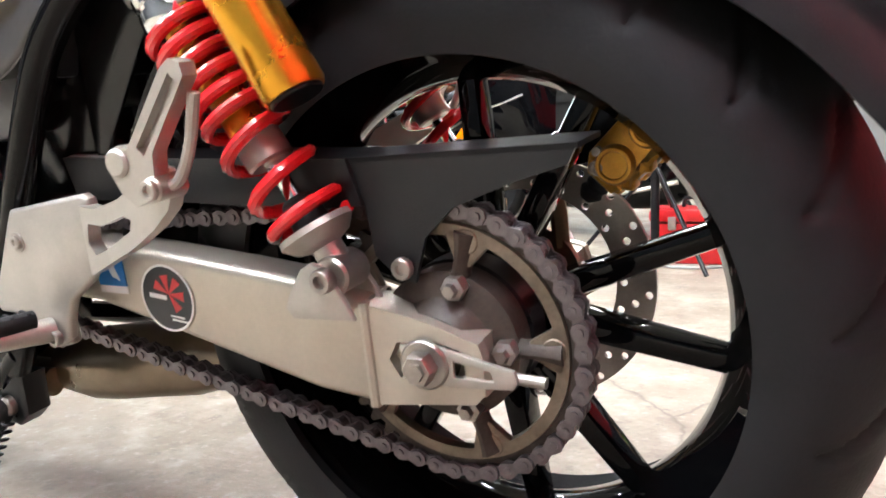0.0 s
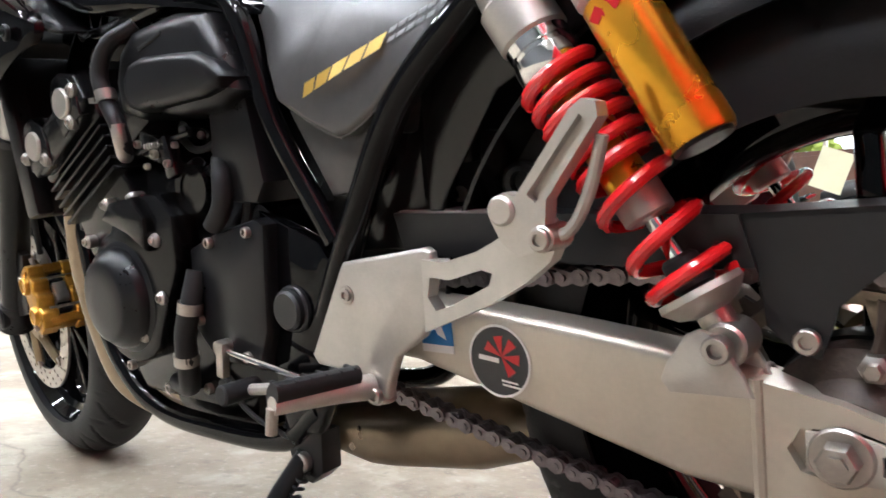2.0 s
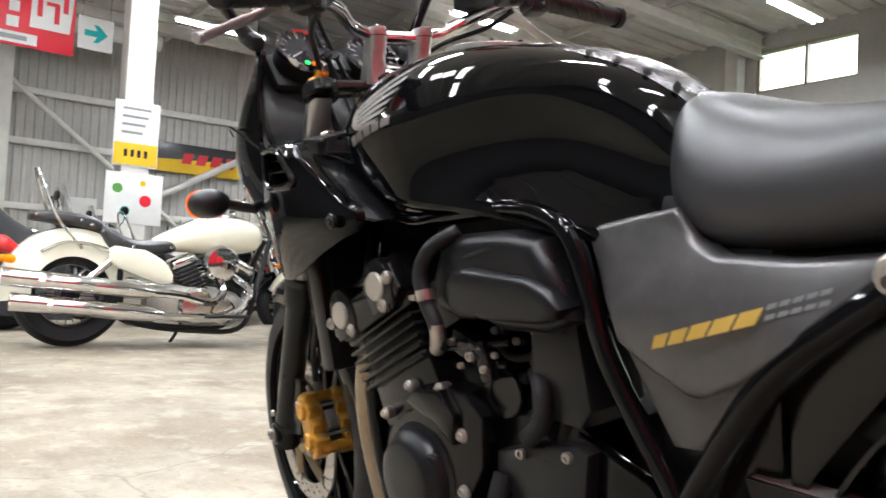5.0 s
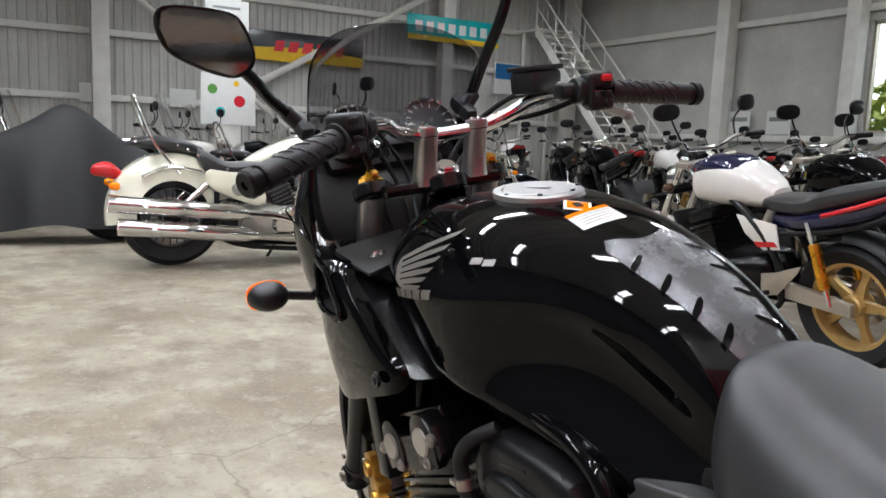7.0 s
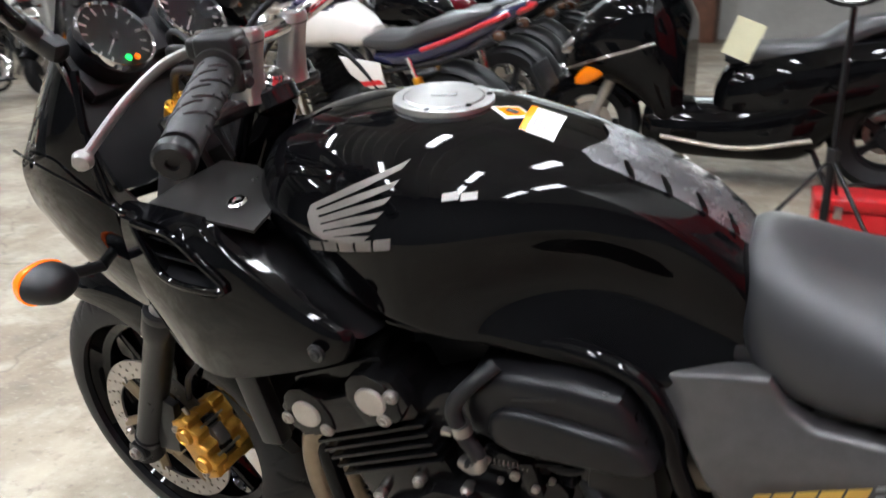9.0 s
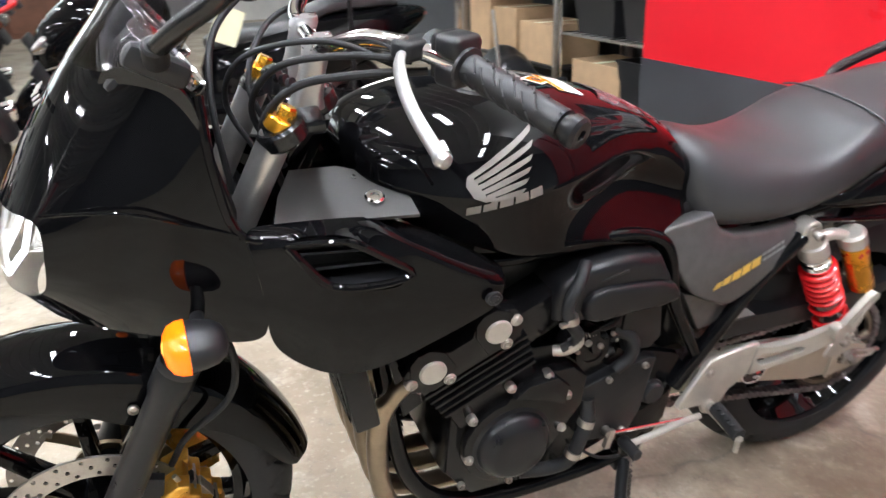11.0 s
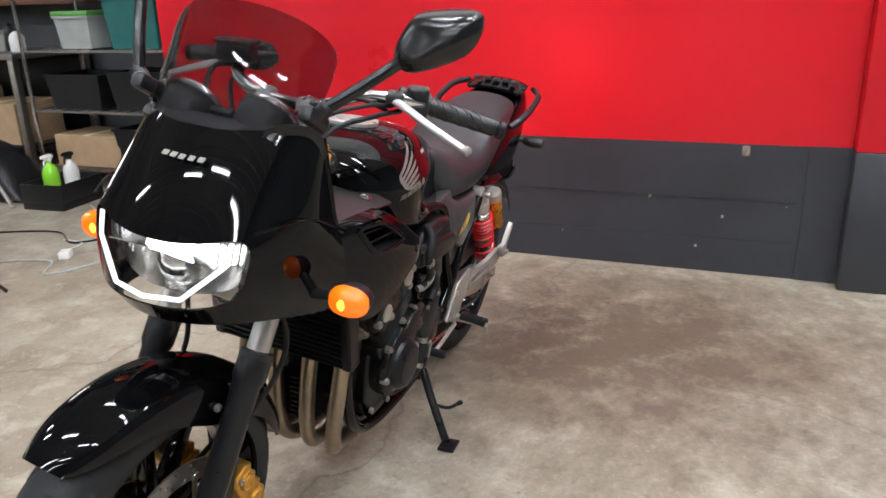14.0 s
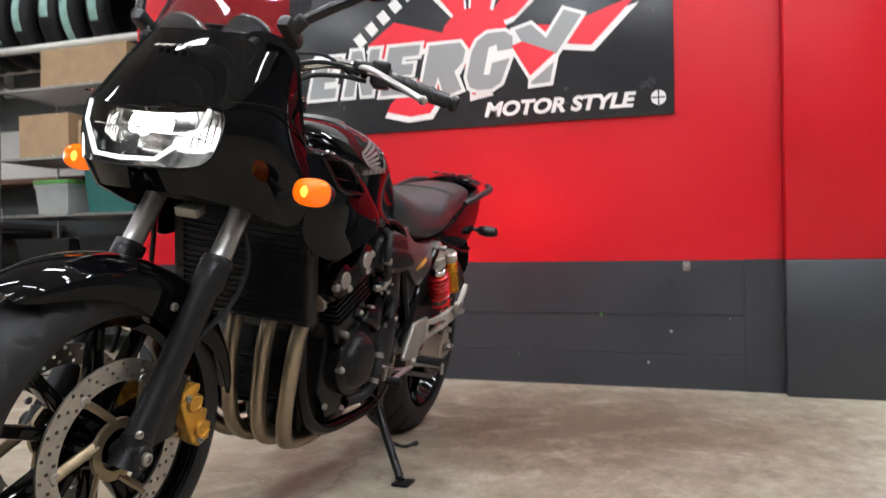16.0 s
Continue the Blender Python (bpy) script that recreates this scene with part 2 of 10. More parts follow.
M_cyan = mat("cyan_print", (0.0, 0.42, 0.42), 0.35, vary=0.05, scale=12)
M_redsign = mat("red_sign_print", (0.68, 0.012, 0.03), 0.4, vary=0.05, scale=6)
M_yellowsign = mat("yellow_banner_cloth", (0.80, 0.50, 0.01), 0.6, vary=0.08, scale=5)
M_plasticgrey = mat("translucent_grey_plastic", (0.36, 0.38, 0.36), 0.3, vary=0.15, scale=9)
M_tagpaper = mat("pale_yellow_paper", (0.72, 0.72, 0.50), 0.6, vary=0.06, scale=9)
M_signblack = mat("sign_black", (0.022, 0.023, 0.026), 0.25, vary=0.15, scale=4)


# ---- mesh tools ----
def thing(name, label, category, group="", kind="", at=None):
    ob = new(name)
    ob.empty_display_size = 0.1
    if at is not None:
        ob.matrix_world = at
    return tagged(ob, label, category, group, kind)


def to_mesh(name, bm, sharp=35):
    bmesh.ops.recalc_face_normals(bm, faces=bm.faces)
    me = bpy.data.meshes.new(name)
    bm.to_mesh(me)
    bm.free()
    me.polygons.foreach_set("use_smooth", [True] * len(me.polygons))
    me.set_sharp_from_angle(angle=radians(sharp))
    return me


def part(name, bm, material, parent=None, label="", sharp=35):
    me = bm if isinstance(bm, bpy.types.Mesh) else to_mesh(name, bm, sharp)
    if material is not None and not me.materials:
        me.materials.append(material)
    ob = new(name, me)
    if parent is not None:
        ob.parent = parent
    return tagged(ob, label)


def solid(name, bm, material, label, category, group="", kind="", sharp=35):
    return tagged(part(name, bm, material, None, "", sharp), label, category, group, kind)


def join(*bms):
    out = bmesh.new()
    for b in bms:
        me = bpy.data.meshes.new("tmp")
        b.to_mesh(me)
        b.free()
        out.from_mesh(me)
        bpy.data.meshes.remove(me)
    return out


def box(size, center=(0, 0, 0), rot=(0, 0, 0), bevel=0.0, seg=2):
    bm = bmesh.new()
    bmesh.ops.create_cube(bm, size=1.0)
    bmesh.ops.scale(bm, vec=size, verts=bm.verts)
    if bevel:
        bmesh.ops.bevel(bm, geom=bm.edges[:], offset=bevel, segments=seg, affect="EDGES", profile=0.5)
    bm.transform(pose(*center, *rot))
    return bm


def span(lo, hi, bevel=0.0):
    return box([b - a for a, b in zip(lo, hi)], [(a + b) / 2 for a, b in zip(lo, hi)], bevel=bevel)


def axis_matrix(p0, p1):
    p0, p1 = Vector(p0), Vector(p1)
    q = (p1 - p0).to_track_quat("Z", "Y")
    return Matrix.Translation(p0) @ q.to_matrix().to_4x4(), (p1 - p0).length


def lathe(profile, p0, p1, n=32, closed=False):
    """Profile of (radius, distance from p0 along the axis p0-p1), turned round that axis."""
    m, _ = axis_matrix(p0, p1)
    bm = bmesh.new()
    rings = []
    for r, h in profile:
        rings.append([bm.verts.new(m @ Vector((r * math.cos(a), r * math.sin(a), h))) for a in (2 * math.pi * i / n for i in range(n))])
    pairs = list(zip(rings, rings[1:])) + ([(rings[-1], rings[0])] if closed else [])
    for a, b in pairs:
        for i in range(n):
            j = (i + 1) % n
            bm.faces.new((a[i], a[j], b[j], b[i]))
    if not closed:
        bm.faces.new(rings[0][::-1])
        bm.faces.new(rings[-1])
    return bm


def cyl(p0, p1, r, r1=None, n=20, bevel=0.0):
    r1 = r if r1 is None else r1
    h = (Vector(p1) - Vector(p0)).length
    b = min(bevel, h / 3, min(r, r1) / 2)
    prof = [(r - b, 0), (r, b), (r1, h - b), (r1 - b, h)] if b else [(r, 0), (r1, h)]
    return lathe(prof, p0, p1, n)


def bolt(p, out, r=0.007, h=0.006):
    """A hexagon-socket bolt head at p that points along out."""
    p, out = Vector(p), Vector(out).normalized()
    m = lathe([(r, 0), (r, h * 0.8), (r * 0.88, h), (r * 0.55, h), (r * 0.5, h * 0.45), (0.0004, h * 0.45)], p, p + out, 12)
    return m


def smooth_path(points, steps=6):
    pts = [Vector(p) for p in points]
    if len(pts) < 3:
        return pts
    ext = [2 * pts[0] - pts[1]] + pts + [2 * pts[-1] - pts[-2]]
    out = []
    for i in range(len(pts) - 1):
        a, b, c, d = ext[i : i + 4]
        for k in range(steps):
            t = k / steps
            out.append(0.5 * ((2 * b) + (c - a) * t + (2 * a - 5 * b + 4 * c - d) * t * t + (3 * b - a - 3 * c + d) * t ** 3))
    return out + [pts[-1]]


def sweep(points, r, n=12, steps=6, flat=1.0, taper=None, smooth=True):
    """A tube along points; taper gives a radius factor for 0..1 along it."""
    pts = smooth_path(points, steps) if smooth else [Vector(p) for p in points]
    bm = bmesh.new()
    rings, up = [], None
    for i, p in enumerate(pts):
        d = (pts[min(i + 1, len(pts) - 1)] - pts[max(i - 1, 0)]).normalized()
        if up is None:
            up = d.orthogonal().normalized()
        up = (up - d * up.dot(d)).normalized()
        side = d.cross(up)
        k = r * (taper(i / (len(pts) - 1)) if taper else 1.0)
        rings.append([bm.verts.new(p + k * (math.cos(a) * up + flat * math.sin(a) * side)) for a in (2 * math.pi * j / n for j in range(n))])
    for a, b in zip(rings, rings[1:]):
        for j in range(n):
            bm.faces.new((a[j], a[(j + 1) % n], b[(j + 1) % n], b[j]))
    bm.faces.new(rings[0][::-1])
    bm.faces.new(rings[-1])
    return bm


def plate(outline, y0, y1, bevel=0.0, seg=2, holes=()):
    """A plate cut to an outline of (x, z), between two y."""
    bm = bmesh.new()
    loops = []
    for ring in (outline, *holes):
        vs = [bm.verts.new((x, y0, z)) for x, z in ring]
        loops.append([bm.edges.new((a, b)) for a, b in zip(vs, vs[1:] + vs[:1])])
    res = bmesh.ops.triangle_fill(bm, use_beauty=True, use_dissolve=False, edges=[e for l in loops for e in l]) if holes else None
    if not holes:
        bm.faces.new([e.verts[0] for e in loops[0]])
    faces = bm.faces[:]
    ext = bmesh.ops.extrude_face_region(bm, geom=faces)
    bmesh.ops.translate(bm, vec=(0, y1 - y0, 0), verts=[g for g in ext["geom"] if isinstance(g, bmesh.types.BMVert)])
    if bevel:
        rim = [e for e in bm.edges if len(e.link_faces) == 2 and abs(e.verts[0].co.y - e.verts[1].co.y) < 1e-6 and e.calc_face_angle(0) > 0.6]
        bmesh.ops.bevel(bm, geom=rim, offset=bevel, segments=seg, affect="EDGES", profile=0.5)
    return bm


def loft(rings, caps=True, closed=True):
    """Skin over rings of equally many points."""
    bm = bmesh.new()
    vs = [[bm.verts.new(p) for p in ring] for ring in rings]
    n = len(vs[0])
    for a, b in zip(vs, vs[1:]):
        for j in range(n if closed else n - 1):
            bm.faces.new((a[j], a[(j + 1) % n], b[(j + 1) % n], b[j]))
    if caps and closed:
        bm.faces.new(vs[0][::-1])
        bm.faces.new(vs[-1])
    return bm


def catmull(bm, levels=2):
    """Catmull-Clark refinement of a cage, worked out on the spot."""
    me = bpy.data.meshes.new("cage")
    bmesh.ops.recalc_face_normals(bm, faces=bm.faces)
    bm.to_mesh(me)
    bm.free()
    ob = bpy.data.objects.new("cage", me)
    scene.collection.objects.link(ob)
    sub = ob.modifiers.new("sub", "SUBSURF")
    sub.levels = sub.render_levels = levels
    done = bpy.data.meshes.new_from_object(ob.evaluated_get(bpy.context.evaluated_depsgraph_get()))
    out = bmesh.new()
    out.from_mesh(done)
    bpy.data.objects.remove(ob)
    bpy.data.meshes.remove(me)
    bpy.data.meshes.remove(done)
    return out


def moved(bm, m):
    bm.transform(m)
    return bm


def curve_at(table, x):
    """Smooth value at x from a small table of (x, value)."""
    xs, ys = [a for a, _ in table], [b for _, b in table]
    return float(np.interp(x, xs, ys))
# ---- the hall ----
def structure(name, bm, material, label, category="", sharp=35):
    return solid(name, bm, material, label, category or name.split("_")[0], kind="structure", sharp=sharp)


def wall_with_openings(x0, x1, z0, z1, y0, y1, openings):
    xs = sorted({x0, x1, *[v for o in openings for v in o[:2]]})
    zs = sorted({z0, z1, *[v for o in openings for v in o[2:]]})
    out = []
    for a, b in zip(xs, xs[1:]):
        for c, d in zip(zs, zs[1:]):
            if not any(o[0] <= a and b <= o[1] and o[2] <= c and d <= o[3] for o in openings):
                out.append(span((a, y0, c), (b, y1, d)))
    bm = join(*out)
    bmesh.ops.remove_doubles(bm, verts=bm.verts, dist=1e-4)
    inner = [f for f in bm.faces if all(len(e.link_faces) > 2 for e in f.edges)]
    bmesh.ops.delete(bm, geom=inner, context="FACES_ONLY")
    return bm


def ribbed(length, height, pitch=0.16, depth=0.025):
    """A corrugated sheet along x with upright ribs towards -y."""
    pts = []
    for i in range(int(length / pitch)):
        x = i * pitch
        pts += [(x, 0), (x + pitch * 0.55, 0), (x + pitch * 0.65, -depth), (x + pitch * 0.9, -depth)]
    pts += [(length, 0)]
    rows = [[(x, y, z) for x, y in pts] for z in (0, height)]
    rows += [[(x, 0.06, z) for x, y in pts] for z in (height, 0)]
    return loft(rows + rows[:1], caps=False, closed=False)


WX = 1.015  # the red wall's face
CEIL = 5.4
structure("floor", span((-16, -6, -0.2), (6, 13, 0)), M_floor, "worn stained bare concrete floor with cracks", "floor")
structure("wall_upper", span((WX + 0.004, -1.74, 2.65), (WX + 0.16, 1.92, CEIL)), M_white, "plain whitish wall above the red panel", "wall")
structure("wall_red", span((WX, -1.31, 0.55), (WX + 0.16, 1.92, 2.65)), M_red, "glossy red painted wall panel above a charcoal plinth", "wall")
plinth = thing("wall_plinth", "charcoal painted block lower wall with faint courses", "wall", kind="structure")
for z0, z1, d in ((0, 0.148, 0.006), (0.149, 0.318, 0.004), (0.319, 0.55, 0.007)):
    part("block_course", span((WX - d, -1.31, z0), (WX + 0.16, 1.92, z1)), M_dark, plinth)
structure("wall_reveal", span((WX - 0.012, -1.31, 0), (WX - 0.006, -1.16, 0.552)), M_dark, "charcoal painted filler strip beside the pilaster", "wall")
structure("wall_pilaster", span((WX - 0.085, -1.74, 0.55), (WX + 0.16, -1.312, 2.65), bevel=0.006), M_red, "red painted wall pilaster", "wall")
structure("wall_pilaster_base", span((WX - 0.09, -1.745, 0), (WX + 0.16, -1.311, 0.55), bevel=0.006), M_dark, "charcoal painted base of the pilaster", "wall")
ws = structure("wall_west", ribbed(19.2, CEIL), M_sheet, "corrugated grey metal far wall with upright ribs", "wall")
ws.matrix_world = pose(-16, -6.1, 0, 0, 0, 90)
# unseen side: dark wall added so the bodywork mirrors nothing bright there
structure("wall_south", span((-16, -6.2, 0), (6, -6, CEIL)), M_dim, "unseen wall behind, added in dark grey to keep reflections dark", "wall")
structure("wall_east", join(span((6, -6, 0), (6.2, -5.2, CEIL)), span((6, -1.9, 0), (6.2, 13, CEIL)), span((6, -5.2, 3.1), (6.2, -1.9, CEIL))), M_dim, "plain dark grey sheet wall with an open doorway", "wall")
WINDOWS = [(-8.05, -4.9, 1.42, 3.3), (-4.65, -1.3, 1.42, 3.3), (-7.9, -6.05, 4.3, 5.1), (-3.9, -2.05, 4.3, 5.1)]
structure("wall_north", wall_with_openings(-16, 6, 0, CEIL, 12.0, 12.2, WINDOWS), M_sheet, "grey sheet metal wall with daylight windows", "wall")
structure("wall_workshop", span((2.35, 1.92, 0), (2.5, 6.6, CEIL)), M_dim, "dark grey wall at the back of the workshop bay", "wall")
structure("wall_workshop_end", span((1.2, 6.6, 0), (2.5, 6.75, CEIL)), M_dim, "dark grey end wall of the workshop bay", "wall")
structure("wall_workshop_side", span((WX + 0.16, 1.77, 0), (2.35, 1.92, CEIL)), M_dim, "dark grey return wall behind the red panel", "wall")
structure("wall_panel", span((2.32, 2.4, 1.2), (2.35, 6.4, 1.62)), M_white, "whitish wall board above the bench", "wall")

# ceiling deck with ribs, in one mesh with its purlins
deck = [span((-16.2, -6.2, CEIL), (6.2, 13.2, CEIL + 0.2))]
for i in range(60):
    deck.append(span((-15.9 + i * 0.36, -6, CEIL - 0.05), (-15.78 + i * 0.36, 12, CEIL + 0.01)))
structure("ceiling", join(*deck), M_white, "white ribbed sheet ceiling deck", "ceiling")


def steel_beam(p0, p1, h=0.3, w=0.15):
    """An I-section between two points of one height."""
    m, d = axis_matrix(p0, p1)
    bm = join(span((-w / 2, -0.006, 0), (w / 2, 0.006, d)), span((-w / 2, -h / 2, 0), (w / 2, -h / 2 + 0.014, d)), span((-w / 2, h / 2 - 0.014, 0), (w / 2, h / 2, d)), span((-0.006, -h / 2, 0), (0.006, h / 2, d)))
    flat = Vector(p1) - Vector(p0)
    yaw = math.atan2(flat.y, flat.x)
    return moved(bm, Matrix.Translation(p0) @ Matrix.Rotation(yaw, 4, "Z") @ Matrix(((0, 0, 1, 0), (-1, 0, 0, 0), (0, 1, 0, 0), (0, 0, 0, 1))).to_4x4() @ Matrix.Rotation(0, 4, "X"))


for k, x in enumerate((-14.6, -12.2, -10.1, -7.8, -5.0, -2.2, 1.6)):
    solid("roof_beam", steel_beam((x, -6, CEIL - 0.27), (x, 12, CEIL - 0.27), 0.42, 0.2), M_steel_paint, "cream painted steel roof beam under the ceiling", "beam", "roof beams", "structure")
for y in (-3.0, 0.4, 1.9, 3.6, 6.4, 9.2):
    solid("purlin", steel_beam((-16, y, CEIL - 0.15), (6, y, CEIL - 0.15), 0.16, 0.09), M_steel_paint, "cream painted steel purlin", "beam", "purlins", "structure")


def column(x, y, w=0.3):
    bm = join(span((x - w / 2, y - w / 2, 0), (x + w / 2, y + w / 2, CEIL), bevel=0.012), span((x - w * 0.75, y - w * 0.75, 0), (x + w * 0.75, y + w * 0.75, 0.03)))
    solid("column", bm, M_steel_paint, "cream painted square steel column", "column", "columns", "structure")


column(-10.15, 1.70, 0.34)
column(-15.6, 0.75, 0.3)
column(-15.6, 8.0, 0.3)
column(-15.6, 11.6, 0.3)
column(-8.2, 11.8, 0.26)
column(-10.93, 11.8, 0.3)
column(-4.78, 11.9, 0.2)
for z in (1.55, 2.75, 3.7):
    solid("girt", span((-15.97, -6, z - 0.06), (-15.86, 12, z + 0.06), bevel=0.006), M_steel_paint, "cream painted steel wall rail", "girt", "wall rails", "structure")
for z in (1.3, 3.5):
    solid("girt", span((-16, 11.88, z - 0.06), (6, 11.985, z + 0.06), bevel=0.006), M_steel_paint, "cream painted steel wall rail", "girt", "wall rails", "structure")


def brace(p0, p1, r=0.06):
    solid("brace", cyl(p0, p1, r, n=14), M_steel_paint, "cream painted round diagonal brace", "brace", "wall braces", "structure")


brace((-15.7, 0.8, 3.9), (-15.7, 5.0, 0.6), 0.05)
brace((-15.7, 2.6, 1.4), (-15.7, 7.9, 4.4), 0.07)
brace((-12.2, -1.0, 4.6), (-10.2, 1.8, 5.1), 0.05)
solid("roof_pipe", cyl((-14.0, -6, 4.55), (-14.0, 3.0, 4.55), 0.14, n=20), M_white, "white lagged pipe under the roof", "pipe", kind="structure")
# window frames and panes
for k, (x0, x1, z0, z1) in enumerate(WINDOWS):
    wd = thing("window_%d" % (k + 1), "aluminium framed window with bright daylight behind", "window", "hall windows", "structure")
    wd.location = ((x0 + x1) / 2, 12.1, (z0 + z1) / 2)
    hx, hz, t = (x1 - x0) / 2, (z1 - z0) / 2, 0.05
    part("window_frame", join(span((-hx, -0.05, -hz), (-hx + t, 0.05, hz)), span((hx - t, -0.05, -hz), (hx, 0.05, hz)), span((-hx, -0.05, -hz), (hx, 0.05, -hz + t)), span((-hx, -0.05, hz - t), (hx, 0.05, hz)), span((-t / 2, -0.05, -hz), (t / 2, 0.05, hz))), M_alu, wd, "aluminium window frame")
    for s in (-1, 1):
        p = part("pane", span((min(0, s * hx), 0.0, -hz), (max(0, s * hx), 0.006, hz)), M_pane, wd)
        p.visible_shadow = False
sky_bright = bpy.data.materials.new("bright_overcast_sky")
sky_bright.use_nodes = True
sky_bright.node_tree.nodes["Principled BSDF"].inputs["Emission Color"].default_value = (0.93, 0.98, 1.0, 1)
sky_bright.node_tree.nodes["Principled BSDF"].inputs["Emission Strength"].default_value = 2.2
structure("backdrop", span((-70, 60, -1), (60, 60.2, 30)), sky_bright, "plain bright hazy sky far outside the windows", "backdrop")
structure("backdrop_east", span((60, -70, -1), (60.2, 70, 30)), sky_bright, "plain bright hazy sky far outside the doorway", "backdrop")
day = bpy.data.lights.new("doorway_daylight", "AREA")
day.shape, day.size, day.size_y, day.energy, day.color = "RECTANGLE", 3.2, 3.0, 190, (0.93, 0.97, 1.0)
new("doorway_daylight", day).matrix_world = look((5.95, -3.55, 1.55), (0, -3.55, 1.55))
structure("ground", span((-80, -80, -0.5), (80, 80, -0.21)), M_grass, "green verge outside the hall", "ground")
# a hedge outside, in many small leaves
rnd = random.Random(3)
bm = bmesh.new()
for i in range(9000):
    x, z = rnd.uniform(-14, 3), rnd.random() ** 0.7 * 2.9
    c = Vector((x, 17 + rnd.uniform(-0.8, 0.8), z * (0.75 + 0.35 * math.sin(x * 1.7) * math.sin(x * 0.6 + 1)) - 0.2))
    a = Vector((rnd.uniform(-1, 1), rnd.uniform(-1, 1), rnd.uniform(-1, 1))).normalized()
    b = a.orthogonal().normalized() * 0.09
    bm.faces.new([bm.verts.new(c + v) for v in (-a * 0.16, b, a * 0.16, -b)])
solid("hedge", bm, M_leaf, "sunlit yellow-green hedge outside the windows", "hedge", kind="stuff")

# fluorescent fittings hung under the ceiling
LAMP_Z = 4.55
lamp = thing("fluorescent_lamp", "white twin fluorescent lamp hung under the ceiling, lit", "lamp", "ceiling lamps")
part("housing", join(box((1.26, 0.16, 0.03), (0, 0, 0.045), bevel=0.006), box((1.26, 0.05, 0.05), (0, 0, 0.025), bevel=0.01)), M_white, lamp)
for s in (-1, 1):
    part("tube", cyl((-0.6, s * 0.055, 0), (0.6, s * 0.055, 0), 0.015, n=12), M_tube, lamp, "lit white glass tube")
    part("hanger", cyl((s * 0.45, 0, 0.05), (s * 0.45, 0, CEIL - LAMP_Z), 0.006, n=8), M_steel_paint, lamp)
spots = [(x, y) for x in (-2.8, -0.7, 1.2 - 0.6) for y in (-3.6, -1.9)] + [(-4.9, -2.6), (-6.6, -0.9), (-6.9, -3.6), (-4.3, -0.7), (-1.9, 0.9), (-0.2, 0.6), (-4.6, 1.0), (-8.6, 2.4), (-4.4, 5.4), (-9.0, 6.4), (-1.4, 4.6), (-12.4, 3.4), (-12.6, 8.4), (-5.6, 9.2), (-0.4, 6.4)]
for k, (x, y) in enumerate(spots):
    m = pose(x, y, LAMP_Z, 0, 0, 90)
    if k == 0:
        lamp.matrix_world = m
    else:
        copy_thing(lamp, m)
    d = bpy.data.lights.new("tube_light", "AREA")
    d.shape, d.size, d.size_y, d.energy, d.color = "RECTANGLE", 1.2, 0.13, 52 if x > -3.5 else 72, (0.955, 0.985, 1.03)
    new("tube_light", d).matrix_world = pose(x, y, LAMP_Z - 0.02, 0, 0, 90)
# ---- the motorcycle: x runs backwards from the rear axle, its left side lies towards -y ----
LEAN = Matrix.Rotation(radians(8.5), 4, "X")
bike = thing("motorcycle", "black half-faired sport motorcycle leaning on its side stand on concrete", "motorcycle", at=LEAN)
STEM = Vector((-1.039, 0, 0.965))
STEER = Matrix.Translation(STEM) @ Matrix.Rotation(radians(2.7), 4, "X") @ Matrix.Rotation(radians(-5), 4, Vector((0.437, 0, 0.9))) @ Matrix.Translation(-STEM)
Y = Vector((0, 1, 0))


def holder(name, parent, label="", m=None):
    ob = new(name)
    ob.empty_display_size = 0.05
    ob.parent = parent
    if m is not None:
        ob.matrix_local = m
    return tagged(ob, label)


def surface(rows, thick=0.004, levels=2, skip=()):
    """A curved shell over a grid of points, with a wall thickness."""
    bm = bmesh.new()
    vs = [[bm.verts.new(p) for p in row] for row in rows]
    for i in range(len(vs) - 1):
        for j in range(len(vs[0]) - 1):
            if (i, j) not in skip:
                bm.faces.new((vs[i][j], vs[i][j + 1], vs[i + 1][j + 1], vs[i + 1][j]))
    bmesh.ops.delete(bm, geom=[v for v in bm.verts if not v.link_faces], context="VERTS")
    if levels:
        bm = catmull(bm, levels)
    bmesh.ops.recalc_face_normals(bm, faces=bm.faces)
    if thick:
        bmesh.ops.solidify(bm, geom=bm.faces[:], thickness=thick)
    return bm


def halves(half):
    """Full rows from rows that run from the middle out to the left."""
    return [[(x, -y, z) for x, y, z in row[:0:-1]] + list(row) for row in half]


def arc(cx, cz, r, a0, a1, n):
    return [(cx + r * math.cos(radians(a0 + (a1 - a0) * i / n)), cz + r * math.sin(radians(a0 + (a1 - a0) * i / n))) for i in range(n + 1)]


